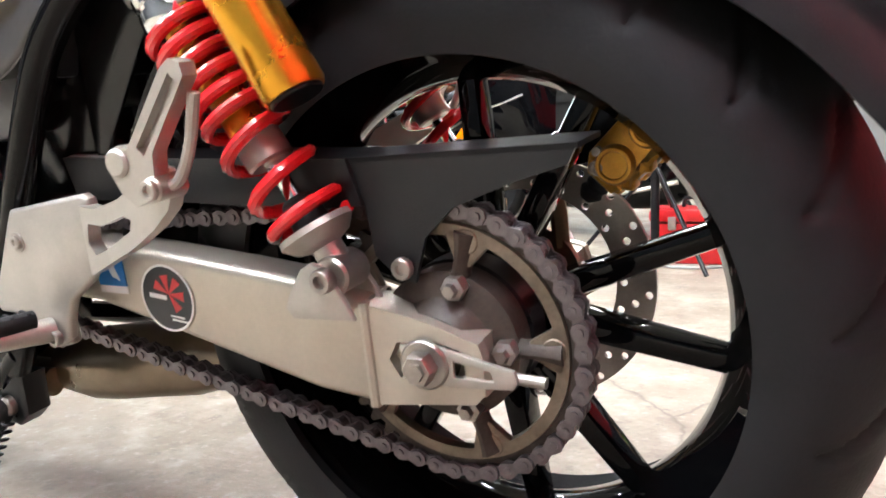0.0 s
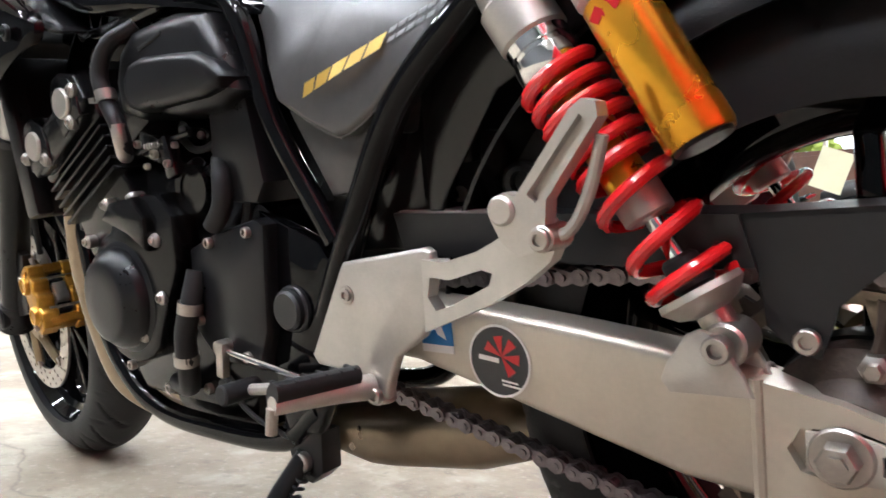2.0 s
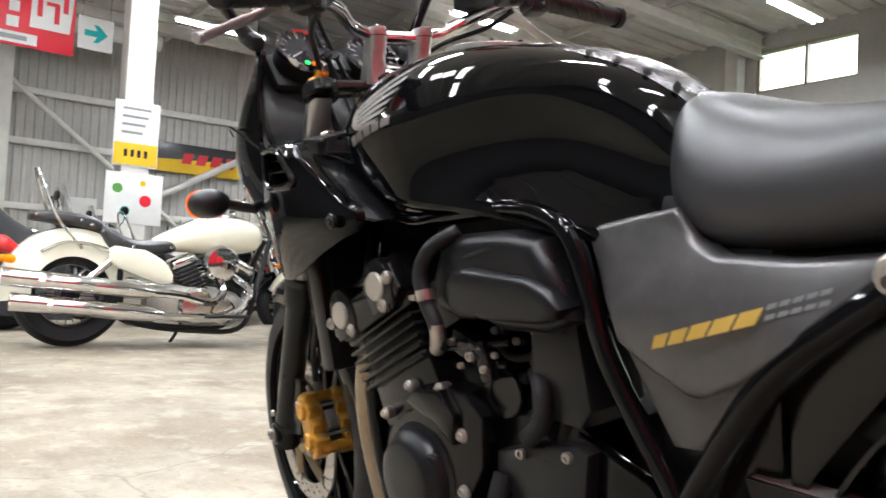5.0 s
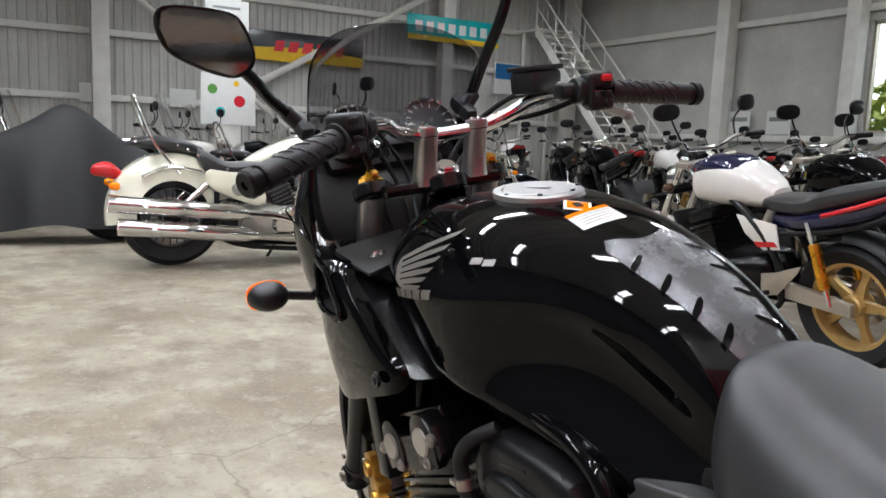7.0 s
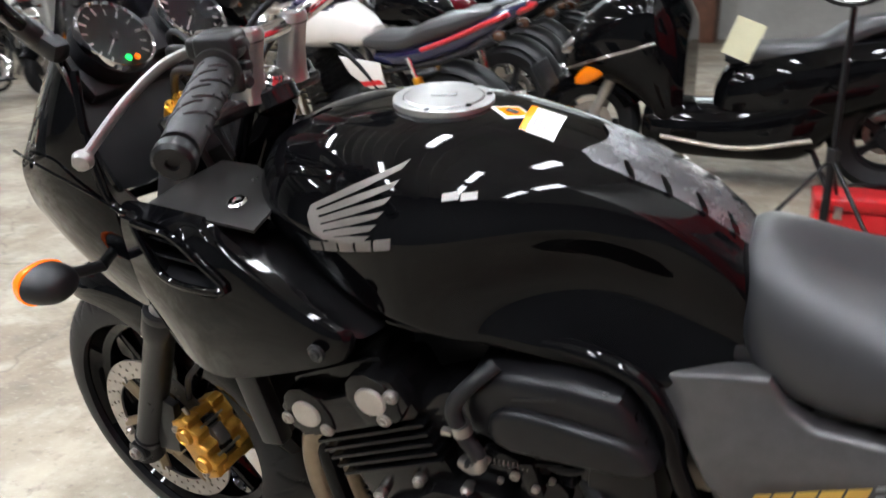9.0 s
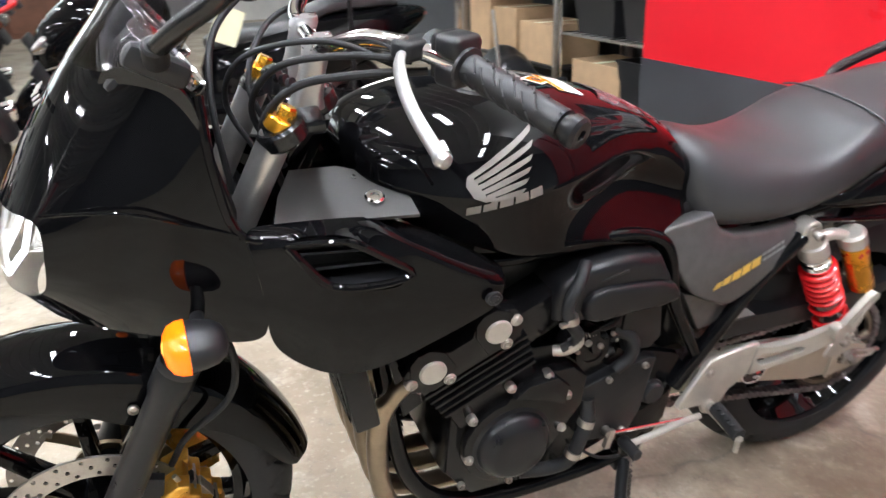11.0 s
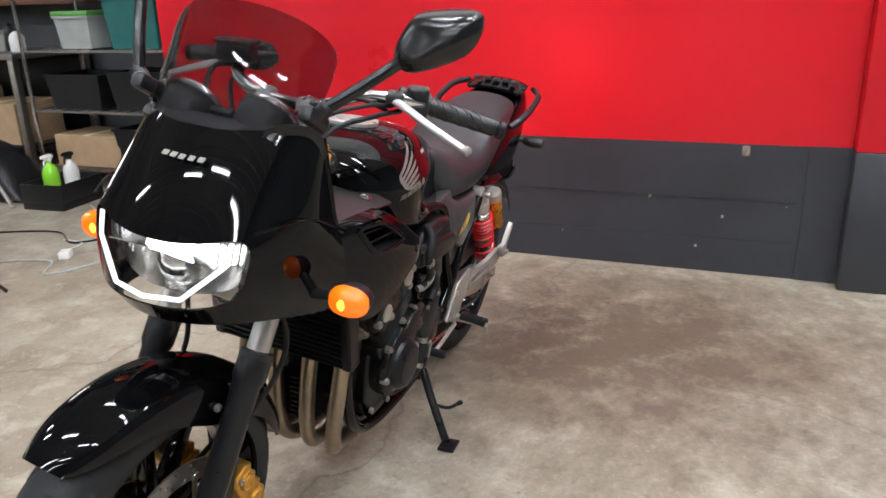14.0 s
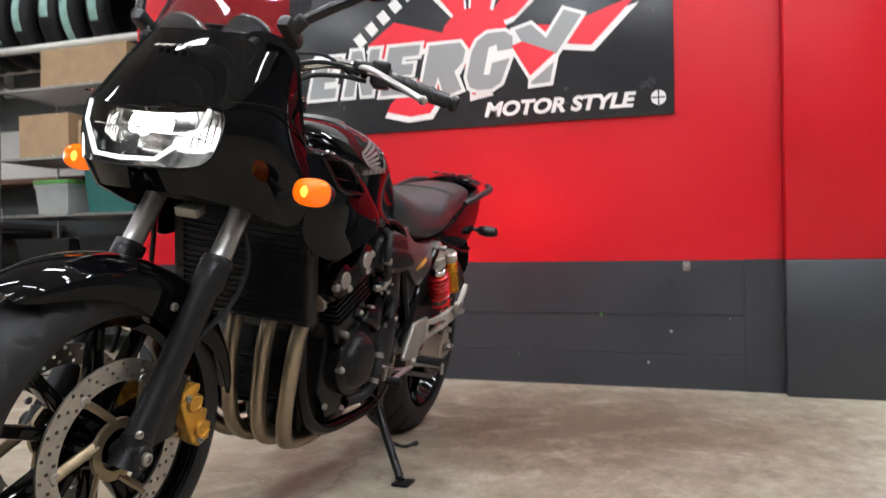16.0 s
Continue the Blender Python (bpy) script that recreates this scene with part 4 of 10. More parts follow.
# --- shock absorbers ---
def shock(s):
    sh = holder("rear_shock", bike, "red coil-spring rear shock with gold reservoir")
    T, B = Vector((-0.226, s * 0.131, 0.649)), Vector((-0.063, s * 0.131, 0.371))
    ax = (B - T).normalized()
    Lg = (B - T).length
    at = lambda d: T + ax * d  # noqa: E731
    part("top_eye", join(cyl(T - Y * s * -0.012, T - Y * s * 0.02, 0.021, n=28, bevel=0.003), cyl(at(0.0), at(0.05), 0.02, 0.024, n=28), cyl(at(0.03), at(0.068), 0.0265, n=32, bevel=0.003)), M_cast, sh, "silver cast shock head")
    part("mounting_bolt", join(cyl(T + Y * s * 0.0, T + Y * s * 0.026, 0.007, n=16), bolt(T + Y * s * 0.024, Y * s, 0.0095, 0.009), cyl(T + Y * s * 0.012, T + Y * s * 0.016, 0.014, n=24)), M_steel, sh)
    part("preload_collar", lathe([(0.0225, 0.066), (0.0245, 0.068), (0.0245, 0.076), (0.0225, 0.077), (0.0225, 0.080), (0.0255, 0.082), (0.0265, 0.089), (0.0265, 0.096), (0.024, 0.100), (0.02, 0.100), (0.02, 0.066)], T, T + ax, 32, closed=True), M_chrome, sh)
    # closely wound above, wide below
    d, ang, helix = 0.101, 0.0, []
    e1 = ax.cross(Y).normalized()
    e2 = ax.cross(e1).normalized()
    while d < Lg - 0.040:
        pitch = 0.0152 if d < 0.182 else 0.0152 + 0.0225 * min(1.0, (d - 0.182) / 0.02)
        if d > Lg - 0.058:
            pitch = 0.016
        helix.append(at(d) + 0.0285 * (math.cos(ang) * e1 + math.sin(ang) * e2))
        ang += 2 * math.pi / 48
        d += pitch / 48
    part("spring", sweep(helix, 0.0054, 10, smooth=False), M_spring, sh, "red enamelled coil spring")
    part("damper_body", cyl(at(0.1), at(0.215), 0.0165, n=24), M_gold, sh, "gold damper tube")
    part("damper_seal", cyl(at(0.2), at(0.225), 0.0185, n=24, bevel=0.002), M_cast, sh)
    part("damper_rod", cyl(at(0.21), at(Lg - 0.03), 0.0065, n=16), M_chrome, sh)
    part("bump_stop", cyl(at(Lg - 0.066), at(Lg - 0.04), 0.013, 0.015, n=20, bevel=0.003), M_rubber, sh)
    part("spring_seat", lathe([(0.006, Lg - 0.040), (0.029, Lg - 0.040), (0.030, Lg - 0.035), (0.022, Lg - 0.026), (0.012, Lg - 0.022), (0.006, Lg - 0.022)], T, T + ax, 32, closed=True), M_cast, sh)
    part("lower_eye", join(cyl(B - Y * 0.016, B + Y * 0.016, 0.015, n=24, bevel=0.002), cyl(at(Lg - 0.036), at(Lg - 0.006), 0.012, n=20)), M_steel, sh)
    part("lower_bolt", bolt(B + Y * s * 0.021, Y * s, 0.0095, 0.009), M_steel, sh)
    R0, R1 = Vector((-0.137, s * 0.145, 0.637)), Vector((-0.067, s * 0.150, 0.506))
    ra = (R1 - R0).normalized()
    part("bridge", join(sweep([at(0.028) + Y * s * 0.004, at(0.028).lerp(R0 + ra * 0.015, 0.5) + Vector((0, 0, 0.01)), R0 + ra * 0.018], 0.011, 12, 5, flat=0.8), cyl(R0, R0 + ra * 0.035, 0.0245, n=32, bevel=0.005)), M_cast, sh)
    res = part("reservoir", lathe([(0.0215, 0.034), (0.0232, 0.036), (0.0232, (R1 - R0).length - 0.004), (0.0215, (R1 - R0).length)], R0, R0 + ra, 40), M_gold, sh, "gold anodised reservoir")
    part("end_cap", cyl(R1 - ra * 0.001, R1 + ra * 0.003, 0.0195, n=32, bevel=0.001), M_matte, res)
    side = ra.cross(Y).normalized()
    for k, w in enumerate((0.006, 0.005, 0.007)):
        part("print_bar", moved(box((w, 0.0008, 0.010)), Matrix.Translation(R0 + ra * 0.046 + Y * s * 0.0226 + side * (0.007 - 0.0075 * k)) @ Matrix.Rotation(radians(28), 4, "Y")), M_redplastic, res)
for s in (-1, 1):
    shock(s)

# --- frame ---
frame_part = holder("frame", bike, "gloss black tubular steel frame")
for s in (-1, 1):
    part("upper_rail", sweep([(-1.02, s * 0.05, 0.86), (-0.93, s * 0.095, 0.745), (-0.82, s * 0.126, 0.716), (-0.66, s * 0.130, 0.722), (-0.575, s * 0.134, 0.712), (-0.527, s * 0.138, 0.675), (-0.492, s * 0.138, 0.559), (-0.424, s * 0.136, 0.435)], 0.0115, 14, 6), M_black, frame_part)
    part("rear_stay", sweep([(-0.215, s * 0.128, 0.652), (-0.255, s * 0.134, 0.621), (-0.328, s * 0.138, 0.557), (-0.40, s * 0.136, 0.445), (-0.451, s * 0.132, 0.363)], 0.0145, 14, 6), M_black, frame_part)
    part("seat_rail", sweep([(-0.5, s * 0.075, 0.675), (-0.35, s * 0.080, 0.655), (-0.2, s * 0.10, 0.665), (0.05, s * 0.11, 0.72), (0.25, s * 0.09, 0.78)], 0.012, 12, 5), M_black, frame_part)
    part("cradle", sweep([(-1.03, s * 0.03, 0.80), (-1.0, s * 0.085, 0.68), (-0.985, s * 0.11, 0.5), (-0.955, s * 0.115, 0.33), (-0.90, s * 0.115, 0.245), (-0.82, s * 0.115, 0.208), (-0.70, s * 0.12, 0.205), (-0.56, s * 0.12, 0.215), (-0.49, s * 0.12, 0.26)], 0.0145, 14, 6), M_black, frame_part)
    pv = [(-0.545, 0.47), (-0.455, 0.435), (-0.43, 0.40), (-0.45, 0.36), (-0.455, 0.29), (-0.49, 0.235), (-0.545, 0.23), (-0.55, 0.33)]
    part("pivot_plate", plate(pv, s * 0.132, s * 0.115, 0.004), M_black, frame_part)
    part("pivot_cap", join(cyl((-0.501, s * 0.13, 0.367), (-0.501, s * 0.146, 0.367), 0.021, n=32, bevel=0.003), cyl((-0.501, s * 0.13, 0.367), (-0.501, s * 0.138, 0.367), 0.0245, n=32, bevel=0.002)), M_plastic, frame_part)
    part("gusset", plate([(-0.99, 0.60), (-0.955, 0.595), (-0.93, 0.47), (-0.96, 0.45)], s * 0.128, s * 0.12, 0.002), M_matte, frame_part)
part("head_pipe", cyl((-1.05, 0, 0.94), (-1.135, 0, 0.765), 0.034, n=28), M_black, frame_part)

# --- engine ---
engine = holder("engine", bike, "black four-cylinder engine")
U, V = Vector((0.898, 0, 0.44)), Vector((-0.44, 0, 0.898))
HC = Vector((-0.888, 0, 0.603))
def tilted(size, u, v, bevel=0.004, y=0.0):
    p = HC + U * u + V * v
    return box(size, (p.x, y, p.z), (0, -26, 0), bevel=bevel)
part("cylinder_head", join(tilted((0.185, 0.33, 0.06), 0, -0.015, 0.008), tilted((0.155, 0.31, 0.03), 0, 0.03, 0.01)), M_engine, engine)
head_end = [(HC + U * u + V * v) for u, v in ((-0.098, -0.02), (-0.094, 0.018), (-0.06, 0.038), (-0.035, 0.035), (-0.018, 0.012), (0.018, 0.012), (0.035, 0.035), (0.06, 0.038), (0.094, 0.018), (0.098, -0.02), (0.07, -0.04), (-0.07, -0.04))]
for s in (-1, 1):
    part("head_end", plate([(p.x, p.z) for p in head_end], s * 0.178, s * 0.15, 0.005), M_engine, engine)
    for c in (Vector((-0.839, 0, 0.627)), Vector((-0.937, 0, 0.579))):
        boss = [c + U * u + V * v for u, v in ((-0.030, -0.034), (-0.033, 0.010), (-0.022, 0.032), (-0.006, 0.040), (0.014, 0.038), (0.031, 0.018), (0.033, -0.014), (0.026, -0.034))]
        part("cam_boss", plate([(p.x, p.z) for p in boss], s * 0.150, s * 0.181, 0.004), M_engine, engine)
        part("cam_cap", lathe([(0.0195, 0), (0.0205, 0.001), (0.0205, 0.004), (0.0185, 0.006), (0.002, 0.0065)], c + Y * s * 0.179, c + Y * s * 1.18, 36), M_cast, engine, "bare silver cam end cap")
    for u, v in ((0.056, -0.03), (-0.04, -0.03), (0.085, 0.0), (-0.09, 0.0)):
        p = HC + U * u + V * v
        part("bolt", join(cyl(p + Y * s * 0.17, p + Y * s * 0.184, 0.0095, n=20, bevel=0.002), bolt(p + Y * s * 0.183, Y * s, 0.006, 0.003)), M_steel, engine)
for k in range(5):
    part("cooling_fin", tilted((0.178 - 0.004 * k, 0.335, 0.0055), 0.002, -0.056 - 0.0145 * k, 0.002), M_engine, engine)
part("cylinder_block", tilted((0.15, 0.31, 0.15), 0.002, -0.10, 0.008), M_engine, engine)
part("crankcase", join(plate([(-0.885, 0.42), (-0.865, 0.49), (-0.76, 0.53), (-0.60, 0.52), (-0.53, 0.47), (-0.52, 0.36), (-0.55, 0.28), (-0.66, 0.235), (-0.84, 0.235), (-0.89, 0.30)], -0.13, 0.13, 0.015)), M_engine, engine)
part("oil_pan", plate([(-0.86, 0.25), (-0.64, 0.25), (-0.66, 0.19), (-0.72, 0.165), (-0.81, 0.17)], -0.09, 0.09, 0.012), M_engine, engine)
AC = Vector((-0.79, 0, 0.372))
alt = holder("alternator_cover", engine, "satin black round alternator cover")
part("flange", plate([(AC.x + x, AC.z + z) for x, z in arc(0, 0, 0.083, 100, 330, 16)] + [(-0.665, 0.41), (-0.662, 0.47), (-0.69, 0.497), (-0.735, 0.50), (-0.78, 0.492)], -0.163, -0.125, 0.005), M_engine, alt)
part("dome", lathe([(0.070, 0), (0.069, 0.006), (0.063, 0.009), (0.0615, 0.018), (0.058, 0.023), (0.054, 0.026), (0.050, 0.032), (0.044, 0.0345), (0.02, 0.036), (0.001, 0.036)], AC + Y * -0.157, AC - Y * 1.157, 56), M_matte, alt)
part("upper_boss", plate([(-0.80, 0.47), (-0.775, 0.492), (-0.725, 0.497), (-0.70, 0.47), (-0.705, 0.43), (-0.74, 0.45)], -0.176, -0.15, 0.006), M_engine, alt)
for x, z in ((-0.697, 0.442), (-0.70, 0.375), (-0.735, 0.495), (-0.80, 0.489), (-0.752, 0.326), (-0.865, 0.36), (-0.862, 0.44)):
    part("bolt", join(cyl((x, -0.15, z), (x, -0.168, z), 0.0082, n=16, bevel=0.002), bolt((x, -0.167, z), (0, -1, 0), 0.0052, 0.004)), M_steel, engine)
part("clutch_cover", lathe([(0.10, 0), (0.10, 0.02), (0.09, 0.032), (0.02, 0.036)], (-0.63, 0.125, 0.36), (-0.63, 1.12, 0.36), 40), M_engine, engine)
part("starter_cover", join(cyl((-0.645, -0.10, 0.50), (-0.645, -0.142, 0.50), 0.026, n=32, bevel=0.004), lathe([(0.02, 0), (0.03, 0), (0.03, 0.006), (0.02, 0.006)], (-0.645, -0.138, 0.5), (-0.645, -1.13, 0.5), 32, closed=True)), M_engine, engine)
part("sprocket_cover", plate([(-0.655, 0.43), (-0.60, 0.448), (-0.53, 0.462), (-0.515, 0.455), (-0.522, 0.41), (-0.53, 0.345), (-0.55, 0.30), (-0.63, 0.305), (-0.665, 0.34)], -0.15, -0.12, 0.006), M_matte, engine, "satin black front sprocket cover")
for x, z in ((-0.61, 0.437), (-0.54, 0.448), (-0.565, 0.315), (-0.645, 0.35)):
    part("bolt", bolt((x, -0.15, z), (0, -1, 0), 0.006, 0.006), M_steel, engine)
part("carburettor_bank", join(box((0.09, 0.30, 0.07), (-0.745, 0, 0.605), (0, -26, 0), bevel=0.01), *[cyl((-0.80, y, 0.585), (-0.70, y, 0.635), 0.024, n=20) for y in (-0.12, -0.04, 0.04, 0.12)]), M_engine, engine)
part("throttle_linkage", join(box((0.05, 0.02, 0.03), (-0.69, -0.15, 0.555), (0, 20, 0), bevel=0.004), box((0.02, 0.015, 0.05), (-0.655, -0.155, 0.54), (0, -15, 0), bevel=0.003), cyl((-0.72, -0.16, 0.55), (-0.62, -0.15, 0.565), 0.004, n=8)), M_engine, engine)
part("return_spring", sweep([(-0.70 + 0.045 * t, -0.158 + 0.004 * math.cos(50 * t), 0.556 + 0.004 * math.sin(50 * t)) for t in (i / 90 for i in range(91))], 0.0009, 5, smooth=False), M_steel, engine)
for x, z, r in ((-0.705, 0.560, 0.005), (-0.672, 0.545, 0.006), (-0.648, 0.532, 0.005), (-0.690, 0.532, 0.004), (-0.628, 0.552, 0.004)):
    part("linkage_screw", bolt((x, -0.163, z), (0, -1, 0), r, 0.005), M_steel, engine)
air = [(-0.735, 0.600), (-0.738, 0.64), (-0.722, 0.675), (-0.69, 0.695), (-0.61, 0.697), (-0.556, 0.686), (-0.530, 0.64), (-0.515, 0.598), (-0.545, 0.582), (-0.615, 0.580), (-0.66, 0.592), (-0.70, 0.588)]
part("airbox_cover", plate(air, -0.168, -0.06, 0.02, 4), M_matte, engine, "rounded satin black intake cover")
lid = [(-0.697, 0.618), (-0.694, 0.638), (-0.680, 0.652), (-0.655, 0.656), (-0.600, 0.650), (-0.556, 0.644), (-0.530, 0.630), (-0.518, 0.612), (-0.524, 0.601), (-0.548, 0.595), (-0.600, 0.594), (-0.670, 0.594), (-0.689, 0.602)]
part("airbox_lid", plate(lid, -0.180, -0.12, 0.010, 4), M_matte, engine, "rounded black lower lid of the intake cover")
part("lower_duct", plate([(-0.592, 0.59), (-0.525, 0.592), (-0.512, 0.50), (-0.528, 0.478), (-0.58, 0.481), (-0.596, 0.53)], -0.145, -0.06, 0.006), M_matte, engine)
part("slot", box((0.05, 0.002, 0.005), (-0.645, -0.1685, 0.672), (0, -12, 0), bevel=0.001), M_plastic, engine)
part("coolant_hose", sweep([(-0.69, -0.155, 0.70), (-0.712, -0.178, 0.682), (-0.731, -0.184, 0.65), (-0.722, -0.184, 0.612), (-0.708, -0.184, 0.588), (-0.708, -0.18, 0.565), (-0.722, -0.172, 0.552)], 0.0095, 12, 5), M_rubber, engine)
part("hose_clamp", join(cyl((-0.7245, -0.184, 0.628), (-0.7215, -0.184, 0.615), 0.0115, n=18), box((0.012, 0.008, 0.006), (-0.738, -0.19, 0.618))), M_steel, engine)
part("metal_pipe", sweep([(-0.706, -0.184, 0.585), (-0.706, -0.183, 0.568), (-0.720, -0.174, 0.552), (-0.735, -0.165, 0.548)], 0.0088, 12, 5), M_steel, engine)
part("water_hose", sweep([(-0.645, -0.148, 0.405), (-0.648, -0.16, 0.37), (-0.66, -0.165, 0.335), (-0.672, -0.16, 0.29), (-0.70, -0.145, 0.265), (-0.75, -0.13, 0.26)], 0.0125, 14, 5), M_rubber, engine)
for p0, p1 in (((-0.648, -0.16, 0.372), (-0.651, -0.161, 0.36)), ((-0.667, -0.163, 0.312), (-0.67, -0.162, 0.30))):
    part("hose_clamp", cyl(p0, p1, 0.0145, n=18), M_steel, engine)
part("breather_hose", sweep([(-0.60, -0.13, 0.53), (-0.575, -0.148, 0.515), (-0.575, -0.152, 0.48), (-0.60, -0.15, 0.455)], 0.011, 12, 5), M_rubber, engine)
part("vacuum_hose", sweep([(-0.66, -0.135, 0.56), (-0.63, -0.14, 0.545), (-0.60, -0.135, 0.55), (-0.57, -0.12, 0.58)], 0.0045, 10, 5), M_rubber, engine)
# small fittings between the cylinders and the side cover
for x, z, r in ((-0.668, 0.572, 0.013), (-0.632, 0.562, 0.010), (-0.60, 0.575, 0.012)):
    part("throttle_pulley", cyl((x, -0.09, z), (x, -0.128, z), r, n=18, bevel=0.002), M_engine, engine)
    part("adjuster_screw", bolt((x, -0.128, z), (0, -1, 0), 0.005, 0.004), M_steel, engine)
for x, z in ((-0.655, 0.525), (-0.625, 0.515), (-0.59, 0.505), (-0.645, 0.49), (-0.605, 0.475)):
    part("pipe_union", cyl((x - 0.012, -0.125, z), (x + 0.012, -0.13, z + 0.006), 0.0075, n=14, bevel=0.0015), M_matte, engine)
    part("union_clip", cyl((x - 0.003, -0.126, z), (x + 0.001, -0.127, z + 0.001), 0.0088, n=14), M_steel, engine)
part("sensor_body", box((0.034, 0.03, 0.026), (-0.585, -0.125, 0.545), (0, 20, 0), bevel=0.004), M_plastic, engine)
part("wiring_loom", sweep([(-0.56, -0.12, 0.59), (-0.552, -0.128, 0.54), (-0.556, -0.13, 0.49), (-0.575, -0.13, 0.44), (-0.60, -0.135, 0.40)], 0.0065, 10, 5), M_rubber, engine)
part("shift_shaft", join(cyl((-0.60, -0.12, 0.325), (-0.60, -0.165, 0.325), 0.008, n=14), box((0.012, 0.01, 0.04), (-0.597, -0.162, 0.312), (0, 10, 0), bevel=0.002)), M_steel, engine)
for x, y, z in ((-0.86, -0.14, 0.27), (-0.77, -0.14, 0.25), (-0.68, -0.14, 0.26)):
    part("bolt", bolt((x, y + 0.012, z), (0, -1, 0), 0.007, 0.008), M_steel, engine)

# --- exhaust ---
exhaust = holder("exhaust", bike, "heat-stained steel exhaust headers")
for y in (-0.120, -0.042, 0.042, 0.120):
    yy = y * 0.62
    part("header_pipe", sweep([(-0.945, y, 0.520), (-0.972, y, 0.500), (-0.995, y * 0.97, 0.45), (-1.0, y * 0.94, 0.38), (-0.99, y * 0.86, 0.29), (-0.965, y * 0.78, 0.225), (-0.91, yy, 0.19), (-0.82, yy, 0.18), (-0.70, yy * 0.8, 0.178), (-0.58, yy * 0.5, 0.178)], 0.0175, 16, 7), M_pipe, exhaust)
    part("flange", cyl((-0.935, y, 0.525), (-0.95, y, 0.517), 0.028, n=20, bevel=0.003), M_steel, exhaust)
part("collector", lathe([(0.03, 0), (0.044, 0.05), (0.046, 0.08), (0.046, 0.2), (0.036, 0.25), (0.026, 0.30)], (-0.60, 0.0, 0.182), (-0.25, 0.06, 0.215), 32), M_pipe, exhaust)
# --- radiator ---
rad = holder("radiator", bike, "black radiator with fine fins")
part("core", box((0.025, 0.29, 0.25), (-1.05, 0, 0.60), (0, -10, 0), bevel=0.003), M_matte, rad)
for s in (-1, 1):
    part("side_tank", box((0.04, 0.026, 0.26), (-1.05, s * 0.150, 0.605), (0, -10, 0), bevel=0.006), M_matte, rad)
for k in range(18):
    z = -0.115 + 0.23 * k / 17
    part("fin", moved(box((0.008, 0.285, 0.0035), (-0.017, 0, z)), pose(-1.05, 0, 0.60, 0, -10, 0)), M_matte, rad)
for k in range(9):
    part("cooler_fin", box((0.05, 0.09, 0.003), (-0.955, 0.0, 0.28 + 0.012 * k)), M_engine, engine)
# --- bodywork ---
def tank_shell():
    S = [
        (-1.02, ((0, 0.874), (0.045, 0.872), (0.075, 0.854), (0.086, 0.830), (0.084, 0.810), (0.075, 0.790))),
        (-0.98, ((0, 0.897), (0.065, 0.894), (0.114, 0.868), (0.132, 0.833), (0.128, 0.805), (0.112, 0.780))),
        (-0.92, ((0, 0.913), (0.080, 0.909), (0.142, 0.874), (0.168, 0.824), (0.163, 0.795), (0.145, 0.765))),
        (-0.84, ((0, 0.922), (0.088, 0.916), (0.150, 0.879), (0.180, 0.816), (0.173, 0.770), (0.163, 0.722))),
        (-0.76, ((0, 0.917), (0.086, 0.911), (0.144, 0.878), (0.176, 0.816), (0.168, 0.760), (0.166, 0.700))),
        (-0.68, ((0, 0.903), (0.078, 0.897), (0.124, 0.870), (0.146, 0.826), (0.118, 0.768), (0.156, 0.699))),
        (-0.60, ((0, 0.879), (0.068, 0.873), (0.096, 0.854), (0.106, 0.828), (0.074, 0.766), (0.143, 0.682))),
        (-0.53, ((0, 0.850), (0.060, 0.844), (0.082, 0.826), (0.091, 0.797), (0.066, 0.742), (0.128, 0.660))),
        (-0.47, ((0, 0.810), (0.052, 0.804), (0.072, 0.786), (0.080, 0.758), (0.070, 0.716), (0.108, 0.656))),
        (-0.425, ((0, 0.755), (0.042, 0.750), (0.060, 0.738), (0.068, 0.718), (0.072, 0.695), (0.086, 0.660))),
    ]
    rings = []
    for x, half in S:
        left = [(x, -y, z) for y, z in half]
        right = [(x, y, z) for y, z in half[:0:-1]]
        rings.append(left + right)
    return rings
cage = loft(tank_shell())
cage.verts.ensure_lookup_table()
fold = cage.edges.layers.float.new("crease_edge")
for k in range(1, 7):
    for j in (3, 8):
        cage.edges.get((cage.verts[11 * k + j], cage.verts[11 * k + 11 + j]))[fold] = 0.55
for k in range(1, 9):
    for j in (5, 6):
        cage.edges.get((cage.verts[11 * k + j], cage.verts[11 * k + 11 + j]))[fold] = 0.75
tank = part("fuel_tank", catmull(cage, 3), M_black, bike, "gloss black fuel tank with knee hollows", sharp=60)


def on_tank(x, y):
    """The tank's top at (x, y), from its own surface."""
    hit = tank.ray_cast(Vector((x, y, 2)), Vector((0, 0, -1)))
    return hit[1], hit[2]


def side_tank_y(x, z, s=-1):
    hit = tank.ray_cast(Vector((x, s * 1.0, z)), Vector((0, -s, 0)))
    return hit[1].y if hit[0] else s * 0.15


def wrapped(outline, lift, material, name, parent, side=None, label="", thick=0.0012, cuts=3):
    """A thin decal or pad that follows the tank: outline in (x, y) on top, or (x, z) on the side."""
    bm = bmesh.new()
    f = bm.faces.new([bm.verts.new((a, b, 0)) for a, b in outline])
    bmesh.ops.triangulate(bm, faces=[f])
    bmesh.ops.subdivide_edges(bm, edges=bm.edges[:], cuts=cuts, use_grid_fill=True)
    for v in bm.verts:
        a, b = v.co.x, v.co.y
        if side is None:
            p, n = on_tank(a, b)
            v.co = p + n * lift
        else:
            v.co = Vector((a, side_tank_y(a, b, side) + side * lift, b))
    bmesh.ops.recalc_face_normals(bm, faces=bm.faces)
    return part(name, bm, material, parent, label, sharp=60)


